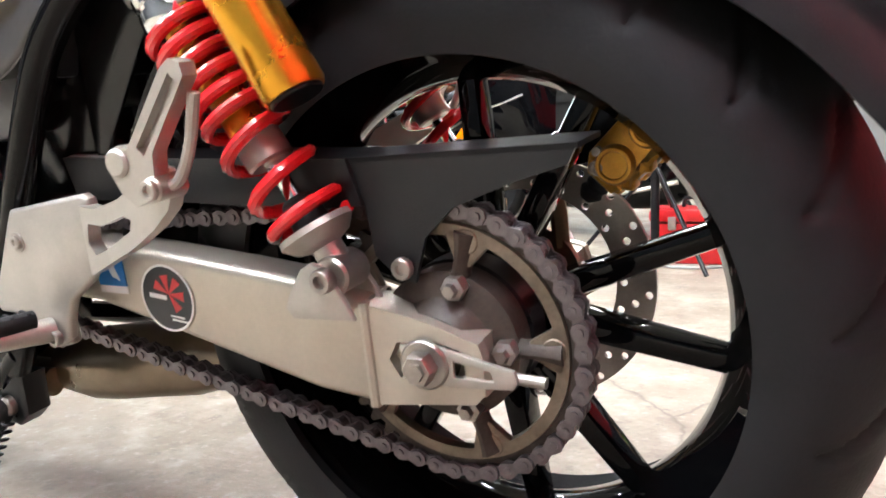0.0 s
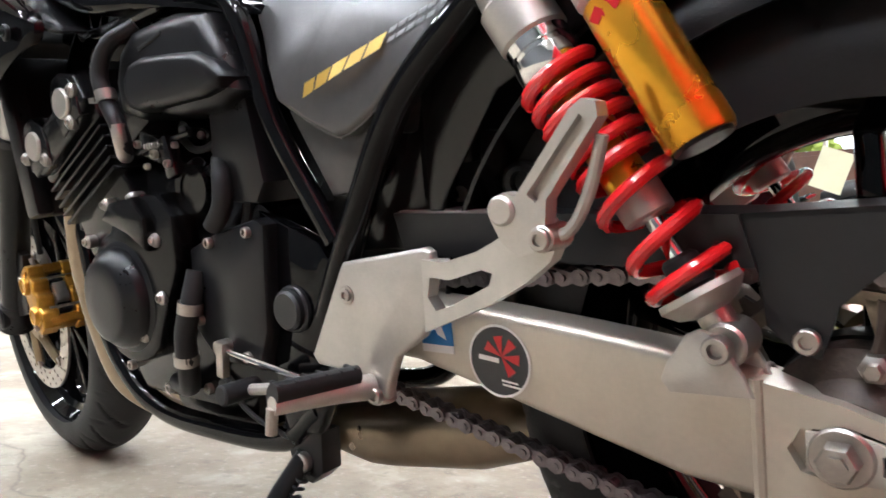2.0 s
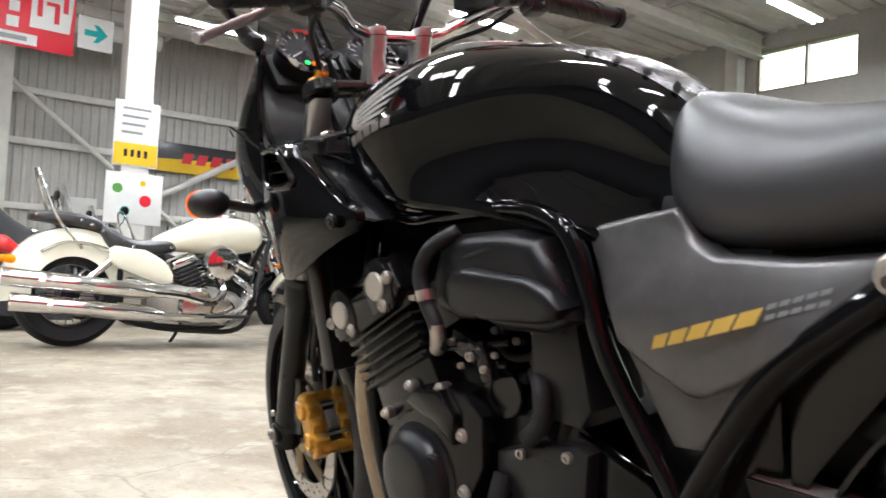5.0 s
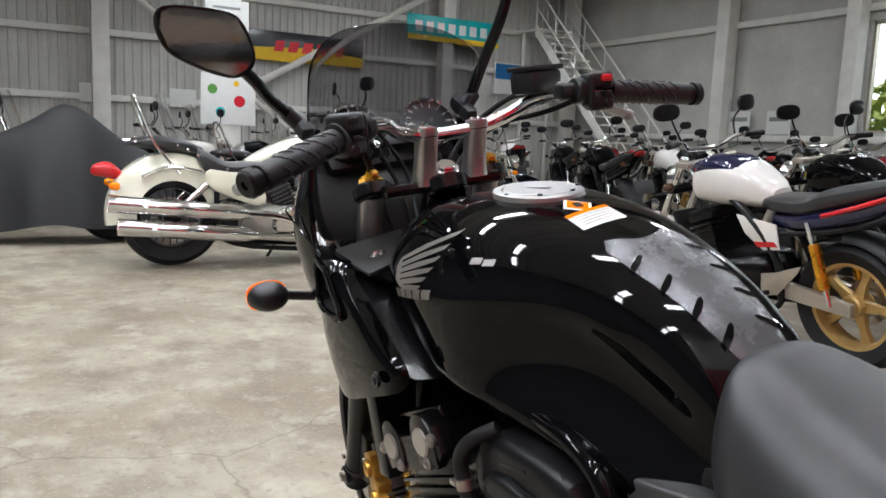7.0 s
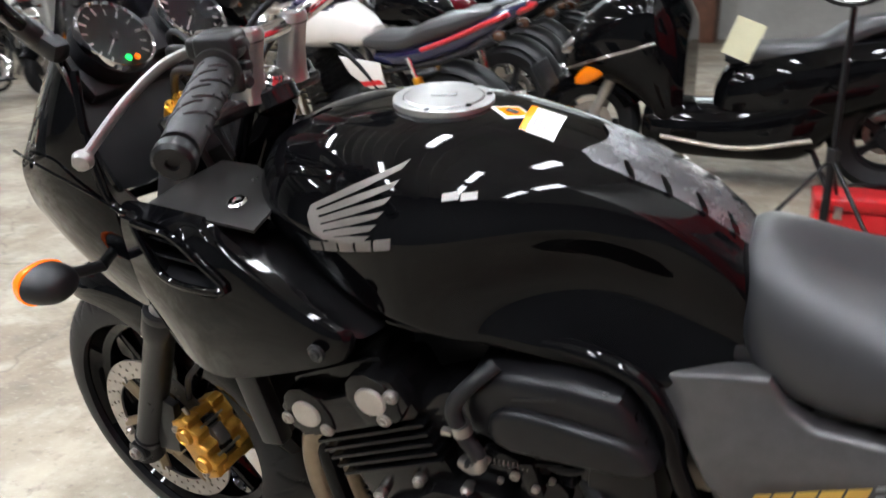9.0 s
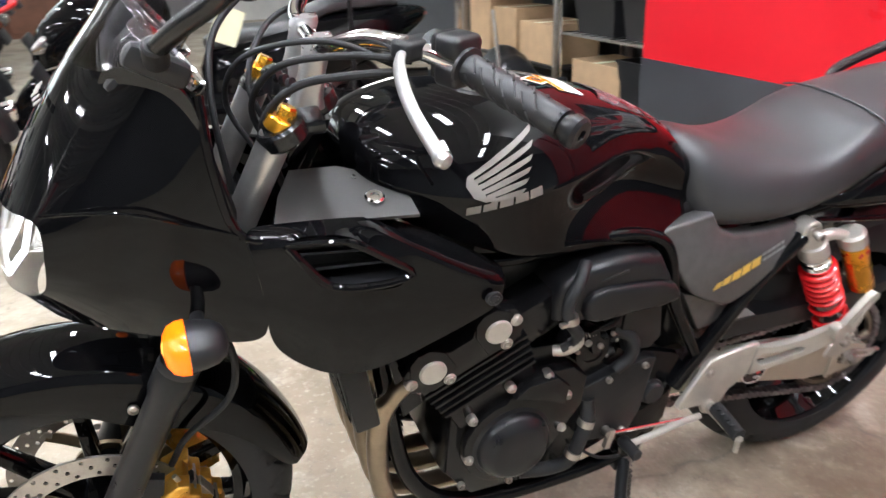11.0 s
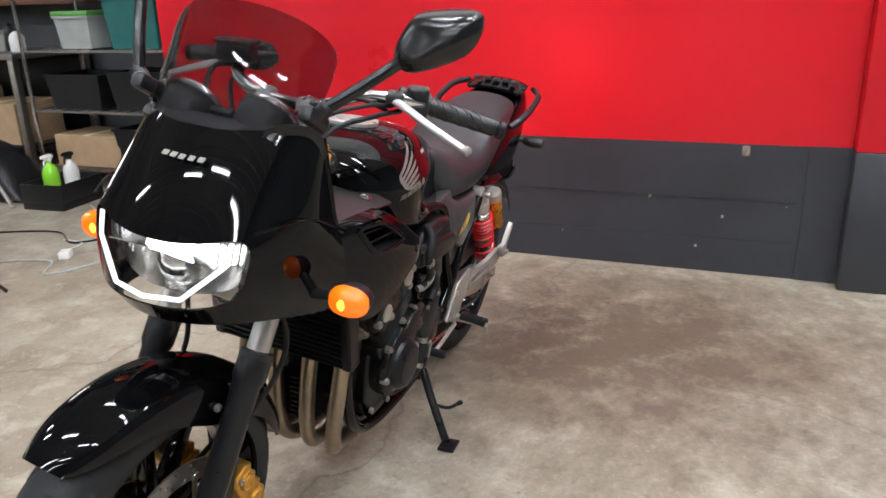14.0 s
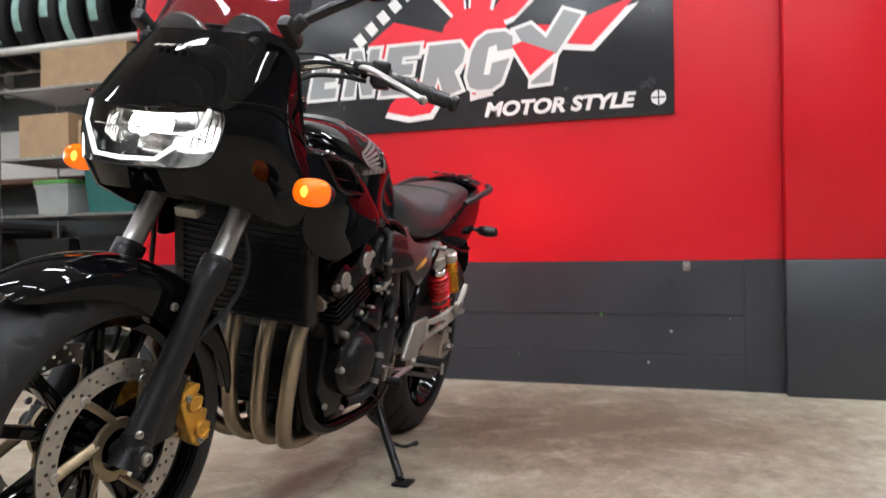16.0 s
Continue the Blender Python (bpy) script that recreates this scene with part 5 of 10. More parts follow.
bpy.context.view_layer.update()
cap = holder("fuel_cap", tank, "round brushed metal fuel cap")
cp, cn = on_tank(-0.799, 0)
part("cap_ring", lathe([(0.047, -0.01), (0.058, -0.01), (0.058, 0.0025), (0.0565, 0.0035), (0.047, 0.0035)], cp, cp + cn, 64, closed=True), M_capmetal, cap)
part("cap_lid", lathe([(0.0455, -0.01), (0.0455, 0.0035), (0.044, 0.0048), (0.018, 0.0052), (0.001, 0.0052)], cp, cp + cn, 64), M_capmetal, cap)
for k in range(7):
    a = 2 * math.pi * k / 7 + 0.3
    q = cp + Vector((0.052 * math.cos(a), 0.052 * math.sin(a), 0.0))
    part("screw", bolt(q + cn * 0.003, cn, 0.0034, 0.0018), M_matte, cap)
part("lock_cover", box((0.03, 0.012, 0.002), tuple(cp + cn * 0.006), (0, 0, 20), bevel=0.0008), M_capmetal, cap)
DX, DY = -0.715, -0.006
wrapped([(DX, DY + 0.021), (DX + 0.026, DY), (DX, DY - 0.021), (DX - 0.026, DY)], 0.0012, M_paper, "warning_label", tank, label="small white and orange diamond label")
wrapped([(DX, DY + 0.016), (DX + 0.020, DY), (DX, DY - 0.016), (DX - 0.020, DY)], 0.0018, M_orange, "label_print", tank)
wrapped([(DX - 0.006, DY + 0.007), (DX + 0.008, DY + 0.003), (DX + 0.006, DY - 0.007), (DX - 0.008, DY - 0.003)], 0.0024, M_signblack, "label_mark", tank, cuts=1)
wrapped([(-0.695, -0.042), (-0.656, -0.046), (-0.662, 0.022), (-0.704, 0.026)], 0.0012, M_paper, "caution_label", tank, label="white paper caution label")
wrapped([(-0.695, -0.042), (-0.687, -0.0428), (-0.696, 0.0252), (-0.704, 0.026)], 0.0018, M_orange, "label_print", tank)
for k in range(4):
    wrapped([(-0.684 + 0.006 * k, -0.038), (-0.682 + 0.006 * k, -0.038), (-0.689 + 0.006 * k, 0.020), (-0.691 + 0.006 * k, 0.020)], 0.0018, M_letter, "text_bar", tank, cuts=1)
for k in range(2):
    wrapped([(-0.740 + 0.018 * k, 0.859), (-0.724 + 0.018 * k, 0.8605), (-0.725 + 0.018 * k, 0.867), (-0.741 + 0.018 * k, 0.8655)], 0.0012, M_letter, "gold_print", tank, side=-1, cuts=1)
M_pad = mat("grey_tank_pad", (0.115, 0.115, 0.12), 0.27, metal=0.5, vary=0.07, scale=40, bump=0.15, bump_scale=900)
padrows = [(-0.632, 0.040), (-0.612, 0.054), (-0.57, 0.053), (-0.53, 0.047), (-0.49, 0.041), (-0.465, 0.034), (-0.450, 0.026), (-0.443, 0.0)]
for s in (-1, 1):
    bm = bmesh.new()
    cols = [-0.628 + 0.1845 * k / 120 for k in range(121)]
    grid = []
    for x in cols:
        w = max(0.004, curve_at(padrows, x))
        rowv = []
        for q in (0.0, 0.25, 0.5, 0.75, 1.0):
            p, n = on_tank(x + 0.016 * math.cos(math.pi * 0.5 * min(1, q * w / 0.04)) * max(0, 1 - (x + 0.628) / 0.03), s * q * w)
            rowv.append(bm.verts.new(p + n * (0.0026 if 0 < q < 1 or q == 0 else 0.0006)))
        grid.append(rowv)
    for a, b in zip(grid, grid[1:]):
        for q in range(4):
            bm.faces.new((a[q], a[q + 1], b[q + 1], b[q]))
    part("tank_pad", bm, M_pad, tank, "grey moulded tank protector pad", sharp=60)
    for x in (-0.578, -0.542, -0.508, -0.478):
        w = curve_at(padrows, x)
        o = [(x + 0.001, w + 0.001), (x - 0.004, w - 0.008), (x - 0.009, w - 0.018), (x - 0.009, w - 0.022), (x - 0.005, w - 0.021), (x + 0.003, w - 0.010), (x + 0.007, w + 0.001)]
        wrapped([(a, s * b) for a, b in o], 0.0031, M_black, "pad_slit", tank, cuts=1)
M_emblem = mat("dark_silver_print", (0.17, 0.155, 0.14), 0.5, metal=0.15, vary=0.1, scale=60)
# emblem on each side: plain feather strips over one bar
for s in (-1, 1):
    em = holder("tank_emblem", tank, "silver wing-shaped emblem print")
    for k in range(6):
        x0, z0 = -0.886 + 0.005 * k, 0.842 - 0.0058 * k
        ln, a = 0.106 - 0.0125 * k, radians(24 - 2.6 * k)
        d, u = Vector((math.cos(a), math.sin(a))), Vector((-math.sin(a), math.cos(a)))
        p, q = Vector((x0, z0)), Vector((x0, z0)) + d * ln
        o = [tuple(p), tuple(p + d * ln * 0.5 - u * 0.0012), tuple(q - u * 0.0012), tuple(q + u * 0.0032 + d * 0.008), tuple(p + d * ln * 0.5 + u * 0.0058), tuple(p + u * 0.0052)]
        wrapped(o, 0.0012, M_emblem, "feather", em, side=s, cuts=2)
    wrapped([(-0.889, 0.846), (-0.881, 0.845), (-0.867, 0.822), (-0.843, 0.819), (-0.868, 0.815), (-0.884, 0.822), (-0.892, 0.836)], 0.0012, M_emblem, "wing_root", em, side=s, cuts=2)
    for k in range(5):
        x, d = -0.892 + 0.0215 * k, 0.0035 * k
        wrapped([(x, 0.797 + d), (x + 0.0185, 0.8 + d), (x + 0.0185, 0.8115 + d), (x, 0.8085 + d)], 0.0012, M_emblem, "print_bar", em, side=s, cuts=1)

# seat
def seat_rows():
    S = [  # x, low z, edge z, top z, half width low, half width edge
        (-0.468, 0.745, 0.800, 0.815, 0.040, 0.040),
        (-0.458, 0.700, 0.806, 0.826, 0.078, 0.064),
        (-0.435, 0.672, 0.800, 0.826, 0.104, 0.082),
        (-0.40, 0.660, 0.785, 0.812, 0.118, 0.095),
        (-0.34, 0.658, 0.765, 0.792, 0.130, 0.110),
        (-0.27, 0.662, 0.760, 0.782, 0.137, 0.122),
        (-0.20, 0.676, 0.766, 0.788, 0.138, 0.132),
        (-0.145, 0.690, 0.798, 0.818, 0.134, 0.130),
        (-0.105, 0.705, 0.818, 0.836, 0.128, 0.122),
        (-0.03, 0.735, 0.832, 0.851, 0.122, 0.114),
        (0.06, 0.775, 0.848, 0.866, 0.112, 0.102),
        (0.14, 0.810, 0.860, 0.877, 0.10, 0.090),
        (0.19, 0.835, 0.862, 0.874, 0.085, 0.07),
    ]
    rings = []
    for x, lo, e, t, wl, we in S:
        half = [(0, t), (we * 0.6, t - 0.002), (we * 0.96, e), (wl, (lo + e) / 2 + 0.01), (wl * 0.99, lo), (0, lo)]
        rings.append([(x, -y, z) for y, z in half] + [(x, y, z) for y, z in half[-2:0:-1]])
    return rings
seat = holder("seat", bike, "black vinyl stepped dual seat")
part("cushion", catmull(loft(seat_rows()), 3), M_seat, seat, "black grained vinyl cushion", sharp=60)
part("piping", sweep([(-0.095, y * 0.118, 0.822 + 0.016 * (1 - abs(y) ** 3)) for y in (-1, -0.8, -0.4, 0, 0.4, 0.8, 1)], 0.0022, 6, 5), M_seat, seat)
# side panels
def leaned(bm):
    """The panel's upper part slopes inwards under the tank and the seat."""
    bmesh.ops.subdivide_edges(bm, edges=[e for e in bm.edges if e.calc_length() > 0.02], cuts=2, use_grid_fill=True)
    bmesh.ops.triangulate(bm, faces=[f for f in bm.faces if len(f.verts) > 4])
    for v in bm.verts:
        k = max(0.0, v.co.z - 0.592)
        v.co.y -= math.copysign(min(0.036, 0.40 * k), v.co.y)
    return bm


for s in (-1, 1):
    sc = holder("side_panel", bike, "gunmetal grey side panel with gold lettering bars")
    up = [(-0.536, 0.693), (-0.475, 0.702), (-0.425, 0.708), (-0.405, 0.676), (-0.380, 0.662), (-0.306, 0.658), (-0.25, 0.662), (-0.242, 0.655), (-0.253, 0.632), (-0.30, 0.59), (-0.343, 0.555), (-0.378, 0.537), (-0.398, 0.536), (-0.435, 0.555), (-0.472, 0.580)]
    part("upper_panel", leaned(plate(up, s * 0.150, s * 0.118, 0.007, 3)), M_grey, sc)
    part("lower_panel", plate([(-0.475, 0.572), (-0.40, 0.545), (-0.352, 0.553), (-0.385, 0.492), (-0.40, 0.482), (-0.425, 0.480)], s * 0.134, s * 0.112, 0.004), M_grey, sc)
    part("panel_edge", sweep([(-0.47, s * 0.1445, 0.582), (-0.435, s * 0.1455, 0.557), (-0.398, s * 0.1455, 0.5375), (-0.378, s * 0.1455, 0.5385), (-0.343, s * 0.1455, 0.5565), (-0.30, s * 0.1455, 0.592)], 0.0016, 6, 3), M_grey, sc)
    if s < 0:
        def laid(o):
            """A print bar on the sloping panel: outline in (x, z)."""
            bm = bmesh.new()
            bm.faces.new([bm.verts.new((x, -0.1512 + min(0.036, 0.40 * max(0.0, z - 0.592)), z)) for x, z in o])
            bmesh.ops.solidify(bm, geom=bm.faces[:], thickness=0.0008)
            return bm
        x, z = -0.430, 0.577
        d, u = Vector((0.957, 0.290)), Vector((0.33, 0.95))
        for w, h in ((0.015, 0.014), (0.017, 0.0145), (0.019, 0.015), (0.020, 0.015), (0.020, 0.015)):
            p = Vector((x, z))
            o = [p, p + d * w, p + d * w + u * h, p + u * h]
            part("print_bar", laid([tuple(q) for q in o]), M_yellow, sc)
            x, z = x + (w + 0.0025) * d.x, z + (w + 0.0025) * d.y
        for k in range(2):
            p = Vector((x + 0.004, z + 0.011 - 0.0085 * k))
            for q in range(5):
                a = p + d * 0.0105 * q
                part("small_print", laid([tuple(v) for v in (a, a + d * 0.0085, a + d * 0.0085 + u * 0.005, a + u * 0.005)]), M_signgrey, sc)
# tail
def tail_rows():
    S = [(-0.22, 0.662, 0.685, 0.118, 0.118), (-0.10, 0.652, 0.725, 0.128, 0.124), (0.0, 0.64, 0.765, 0.132, 0.122), (0.09, 0.635, 0.805, 0.132, 0.112), (0.17, 0.665, 0.838, 0.125, 0.102), (0.25, 0.72, 0.868, 0.115, 0.095), (0.31, 0.785, 0.888, 0.10, 0.085), (0.34, 0.83, 0.893, 0.085, 0.07)]
    rings = []
    for x, lo, hi, wl, wh in S:
        half = [(0, hi), (wh * 0.8, hi), (wh, hi - 0.01), ((wl + wh) / 2 + 0.004, (lo + hi) / 2), (wl, lo + 0.01), (wl * 0.7, lo), (0, lo)]
        rings.append([(x, -y, z) for y, z in half] + [(x, y, z) for y, z in half[-2:0:-1]])
    return rings
tail = holder("tail_cowl", bike, "gloss black tail cowl")
part("tail_shell", catmull(loft(tail_rows()), 2), M_black, tail, sharp=60)
part("tail_cap", surface(halves([[(0.19, 0, 0.893), (0.19, -0.06, 0.89), (0.20, -0.098, 0.872)], [(0.26, 0, 0.912), (0.26, -0.06, 0.909), (0.265, -0.10, 0.892)], [(0.315, 0, 0.915), (0.315, -0.06, 0.912), (0.312, -0.095, 0.897)], [(0.335, 0, 0.90), (0.332, -0.055, 0.897), (0.325, -0.085, 0.885)]]), 0.01, 2), M_black, tail)
for k in range(5):
    part("luggage_hook", box((0.03, 0.022, 0.006), (0.23 + 0.008 * (k % 2), -0.064 + 0.032 * k, 0.911), (0, -10, 20 * (k % 2)), bevel=0.002), M_plastic, tail)
part("tail_lamp", loft([[(0.33, 0.07 * math.cos(a), 0.845 + 0.028 * math.sin(a)) for a in (2 * math.pi * i / 20 for i in range(20))], [(0.352, 0.055 * math.cos(a), 0.842 + 0.02 * math.sin(a)) for a in (2 * math.pi * i / 20 for i in range(20))]]), M_tail_on, tail, "lit red tail lamp lens")
tl = bpy.data.lights.new("tail_glow", "AREA")
tl.shape, tl.size, tl.size_y, tl.energy, tl.color = "RECTANGLE", 0.1, 0.04, 2.2, (1.0, 0.03, 0.03)
new("tail_glow", tl).matrix_world = LEAN @ look((0.362, 0, 0.815), (1.3, 0, 0.80))
for s in (-1, 1):
    part("grab_rail", sweep([(0.03, s * 0.125, 0.80), (0.07, s * 0.148, 0.825), (0.16, s * 0.155, 0.852), (0.24, s * 0.148, 0.875), (0.30, s * 0.115, 0.885)], 0.011, 12, 5, flat=0.75), M_plastic, tail, "black grab rail")
    part("lower_trim", sweep([(-0.2, s * 0.124, 0.657), (-0.08, s * 0.136, 0.645), (0.05, s * 0.138, 0.632), (0.12, s * 0.132, 0.645)], 0.006, 8, 4), M_black, tail)
    rw = holder("rear_indicator", bike, "black rear turn indicator")
    part("stalk", sweep([(0.235, s * 0.09, 0.715), (0.25, s * 0.12, 0.712)], 0.008, 10), M_plastic, rw)
    part("indicator_body", loft([[(0.256 + 0.026 * k * math.cos(a), s * y, 0.712 + 0.021 * k * math.sin(a)) for a in (2 * math.pi * i / 20 for i in range(20))] for y, k in ((0.115, 0.4), (0.125, 0.8), (0.145, 1.0), (0.17, 0.95), (0.185, 0.7), (0.19, 0.3))]), M_plastic, rw)
fr = []
for i in range(9):
    a = radians(130 - 12.5 * i)
    c = Vector((0.02 + 0.345 * math.cos(a), 0, 0.31 + 0.335 * math.sin(a)))
    fr.append([(c.x, 0, c.z), (c.x, -0.06, c.z - 0.004), (c.x - 0.004 * math.cos(a), -0.092, c.z - 0.03), (c.x - 0.02 * math.cos(a), -0.096, c.z - 0.055)])
part("rear_fender", surface(halves(fr), 0.004, 2), M_plastic, bike, "black plastic inner rear fender")
part("number_bracket", surface(halves([[(0.22, 0, 0.72), (0.22, -0.08, 0.715)], [(0.30, 0, 0.62), (0.30, -0.085, 0.615)], [(0.345, 0, 0.52), (0.345, -0.07, 0.52)]]), 0.004, 2), M_plastic, bike, "black plastic rear fender flap")
part("battery_box", join(box((0.17, 0.16, 0.19), (-0.27, 0.03, 0.50), (0, 8, 0), bevel=0.012), box((0.05, 0.02, 0.03), (-0.335, -0.055, 0.515), bevel=0.004)), M_plastic, bike, "black plastic battery box")
for x, z in ((-0.339, 0.47), (-0.28, 0.455), (-0.22, 0.54)):
    part("box_bolt", bolt((x, -0.05, z), (0, -1, 0), 0.008, 0.006), M_steel, bike)
part("box_boss", box((0.03, 0.012, 0.032), (-0.287, -0.058, 0.512), (0, 8, 0), bevel=0.004), M_plastic, bike)
part("box_socket", lathe([(0.019, 0), (0.019, 0.012), (0.015, 0.014), (0.011, 0.012), (0.011, 0.004), (0.001, 0.004)], (-0.262, -0.052, 0.478), (-0.262, -1.05, 0.478), 24), M_plastic, bike)
# chain guard and hugger
part("chain_guard", join(plate([(-0.062, 0.450), (0.02, 0.453), (0.112, 0.456), (0.105, 0.442), (0.06, 0.428), (0.02, 0.413), (-0.004, 0.391), (-0.016, 0.356), (-0.03, 0.36), (-0.048, 0.376), (-0.052, 0.415)], -0.108, -0.104), plate([(-0.37, 0.459), (-0.062, 0.450), (0.112, 0.456), (0.112, 0.452), (-0.062, 0.446), (-0.37, 0.455)], -0.108, -0.055), plate([(-0.37, 0.459), (-0.062, 0.450), (-0.052, 0.415), (-0.10, 0.412), (-0.24, 0.418), (-0.36, 0.42)], -0.112, -0.108)), M_plastic, bike, "black plastic chain guard")
part("guard_bolt", bolt((-0.022, -0.112, 0.369), (0, -1, 0), 0.0085, 0.006), M_steel, bike)
part("info_plate", plate([(-0.366, 0.4605), (-0.268, 0.4565), (-0.268, 0.4555), (-0.366, 0.4595)], -0.108, -0.085), M_letter, bike, "small printed label plate")
# foot gear
heel = holder("heel_plate", bike, "silver cast footrest bracket")
for s in (-1, 1):
    part("plate", plate([(-0.403, 0.412), (-0.397, 0.420), (-0.298, 0.434), (-0.291, 0.430), (-0.290, 0.420), (-0.303, 0.366), (-0.309, 0.358), (-0.340, 0.338), (-0.350, 0.318), (-0.356, 0.300), (-0.372, 0.290), (-0.388, 0.296), (-0.398, 0.318), (-0.446, 0.321), (-0.453, 0.330)], s * 0.157, s * 0.145, 0.004, 3), M_cast, heel)
    part("plate_bolt", join(cyl((-0.394, s * 0.156, 0.391), (-0.394, s * 0.1585, 0.391), 0.0088, n=20), bolt((-0.394, s * 0.158, 0.391), (0, s, 0), 0.0062, 0.003)), M_steel, heel)
    ao = [(-0.298, 0.425), (-0.27, 0.424), (-0.225, 0.435), (-0.205, 0.443), (-0.185, 0.453), (-0.165, 0.462), (-0.150, 0.460), (-0.140, 0.447), (-0.150, 0.432), (-0.175, 0.416), (-0.215, 0.397), (-0.26, 0.380), (-0.302, 0.364)]
    ah = [(-0.288, 0.411), (-0.262, 0.411), (-0.222, 0.422), (-0.209, 0.420), (-0.214, 0.411), (-0.262, 0.391), (-0.284, 0.384), (-0.294, 0.394)]
    arm = plate(ao, s * 0.160, s * 0.147, holes=[ah])
    for v in arm.verts:
        v.co.y += s * 0.28 * (v.co.x + 0.298)
    part("passenger_arm", arm, M_cast, heel)
    peg = holder("passenger_peg", bike, "folded silver passenger footpeg")
    po = [(-0.186, 0.462), (-0.185, 0.474), (-0.174, 0.480), (-0.165, 0.477), (-0.122, 0.529), (-0.113, 0.535), (-0.104, 0.532), (-0.103, 0.523), (-0.142, 0.474), (-0.144, 0.458), (-0.150, 0.441), (-0.166, 0.437), (-0.178, 0.446)]
    slot = [(-0.156, 0.478), (-0.150, 0.472), (-0.110, 0.520), (-0.115, 0.526)]
    part("peg_body", plate(po, s * 0.213, s * 0.200, holes=[slot]), M_cast, peg)
    part("peg_web", plate([(-0.163, 0.47), (-0.150, 0.464), (-0.106, 0.52), (-0.116, 0.53)], s * 0.206, s * 0.202), M_cast, peg)
    part("peg_rib", sweep([(-0.142, s * 0.205, 0.449), (-0.130, s * 0.204, 0.455), (-0.117, s * 0.203, 0.478), (-0.106, s * 0.203, 0.512)], 0.0042, 10, 5), M_cast, peg)
    part("hinge_lug", cyl((-0.176, s * 0.196, 0.468), (-0.176, s * 0.216, 0.468), 0.0105, n=20, bevel=0.002), M_cast, peg)
    part("pivot_bolt", join(cyl((-0.146, s * 0.19, 0.449), (-0.146, s * 0.216, 0.449), 0.009, n=16, bevel=0.001), bolt((-0.146, s * 0.215, 0.449), (0, s, 0), 0.0075, 0.005)), M_steel, peg)
    fp = holder("rider_peg", bike, "black rubber footpeg on silver arm")
    part("peg_arm", sweep([(-0.374, s * 0.158, 0.309), (-0.383, s * 0.20, 0.314), (-0.393, s * 0.252, 0.318)], 0.0105, 12, 4, taper=lambda t: 1.1 - 0.35 * t), M_cast, fp)
    part("peg_rubber", sweep([(-0.378, s * 0.172, 0.321), (-0.386, s * 0.212, 0.324), (-0.394, s * 0.25, 0.326)], 0.0135, 14, 4, flat=0.7), M_rubber, fp)
    for k in range(6):
        p = Vector((-0.379, s * 0.176, 0.331)).lerp(Vector((-0.393, s * 0.245, 0.335)), k / 5)
        part("rubber_rib", box((0.02, 0.004, 0.0035), tuple(p), (0, 0, s * 12), bevel=0.001, seg=1), M_rubber, fp)
    part("feeler", sweep([(-0.394, s * 0.251, 0.316), (-0.397, s * 0.253, 0.294)], 0.005, 10), M_steel, fp)
    part("hinge", join(cyl((-0.372, s * 0.146, 0.318), (-0.372, s * 0.146, 0.292), 0.0115, n=16, bevel=0.002), bolt((-0.366, s * 0.160, 0.303), (0, s, 0), 0.008, 0.006)), M_steel, fp)
shift = holder("shift_lever", bike, "silver shift lever with black rubber tip")
part("lever", sweep([(-0.40, -0.162, 0.300), (-0.45, -0.165, 0.300), (-0.51, -0.166, 0.292), (-0.553, -0.164, 0.285)], 0.006, 10, 4), M_cast, shift)
part("rubber_tip", cyl((-0.557, -0.150, 0.285), (-0.557, -0.196, 0.287), 0.011, n=18, bevel=0.002), M_rubber, shift)
part("rod", cyl((-0.595, -0.16, 0.322), (-0.43, -0.158, 0.300), 0.0035, n=10), M_chrome, shift)
stand = holder("side_stand", bike, "black side stand, folded out")
part("bracket", plate([(-0.555, 0.235), (-0.49, 0.235), (-0.495, 0.19), (-0.515, 0.175), (-0.54, 0.18)], -0.128, -0.10, 0.003), M_matte, stand)
part("leg", sweep([(-0.522, -0.125, 0.205), (-0.545, -0.16, 0.155), (-0.585, -0.235, 0.052)], 0.0115, 12, 4), M_matte, stand)
part("foot", moved(box((0.055, 0.045, 0.008), bevel=0.002), pose(-0.59, -0.248, 0.0425, -8.5, 0, 0)), M_matte, stand)
part("tang", sweep([(-0.555, -0.18, 0.128), (-0.53, -0.215, 0.115), (-0.50, -0.235, 0.12)], 0.005, 10, 4), M_matte, stand)
part("tang_tip", cyl((-0.505, -0.232, 0.119), (-0.492, -0.24, 0.121), 0.007, n=12, bevel=0.002), M_matte, stand)
sp = [(-0.515 - 0.02 * t + 0.006 * math.cos(60 * t), -0.135 - 0.035 * t + 0.006 * math.sin(60 * t), 0.19 - 0.07 * t) for t in (i / 120 for i in range(121))]
part("return_spring", sweep(sp, 0.0016, 6, smooth=False), M_matte, stand)
part("pivot_bolt", bolt((-0.52, -0.128, 0.2), (0, -1, 0), 0.011, 0.008), M_steel, stand)
part("switch_wire", sweep([(-0.53, -0.13, 0.22), (-0.6, -0.14, 0.25), (-0.66, -0.13, 0.30)], 0.003, 8, 5), M_rubber, stand)

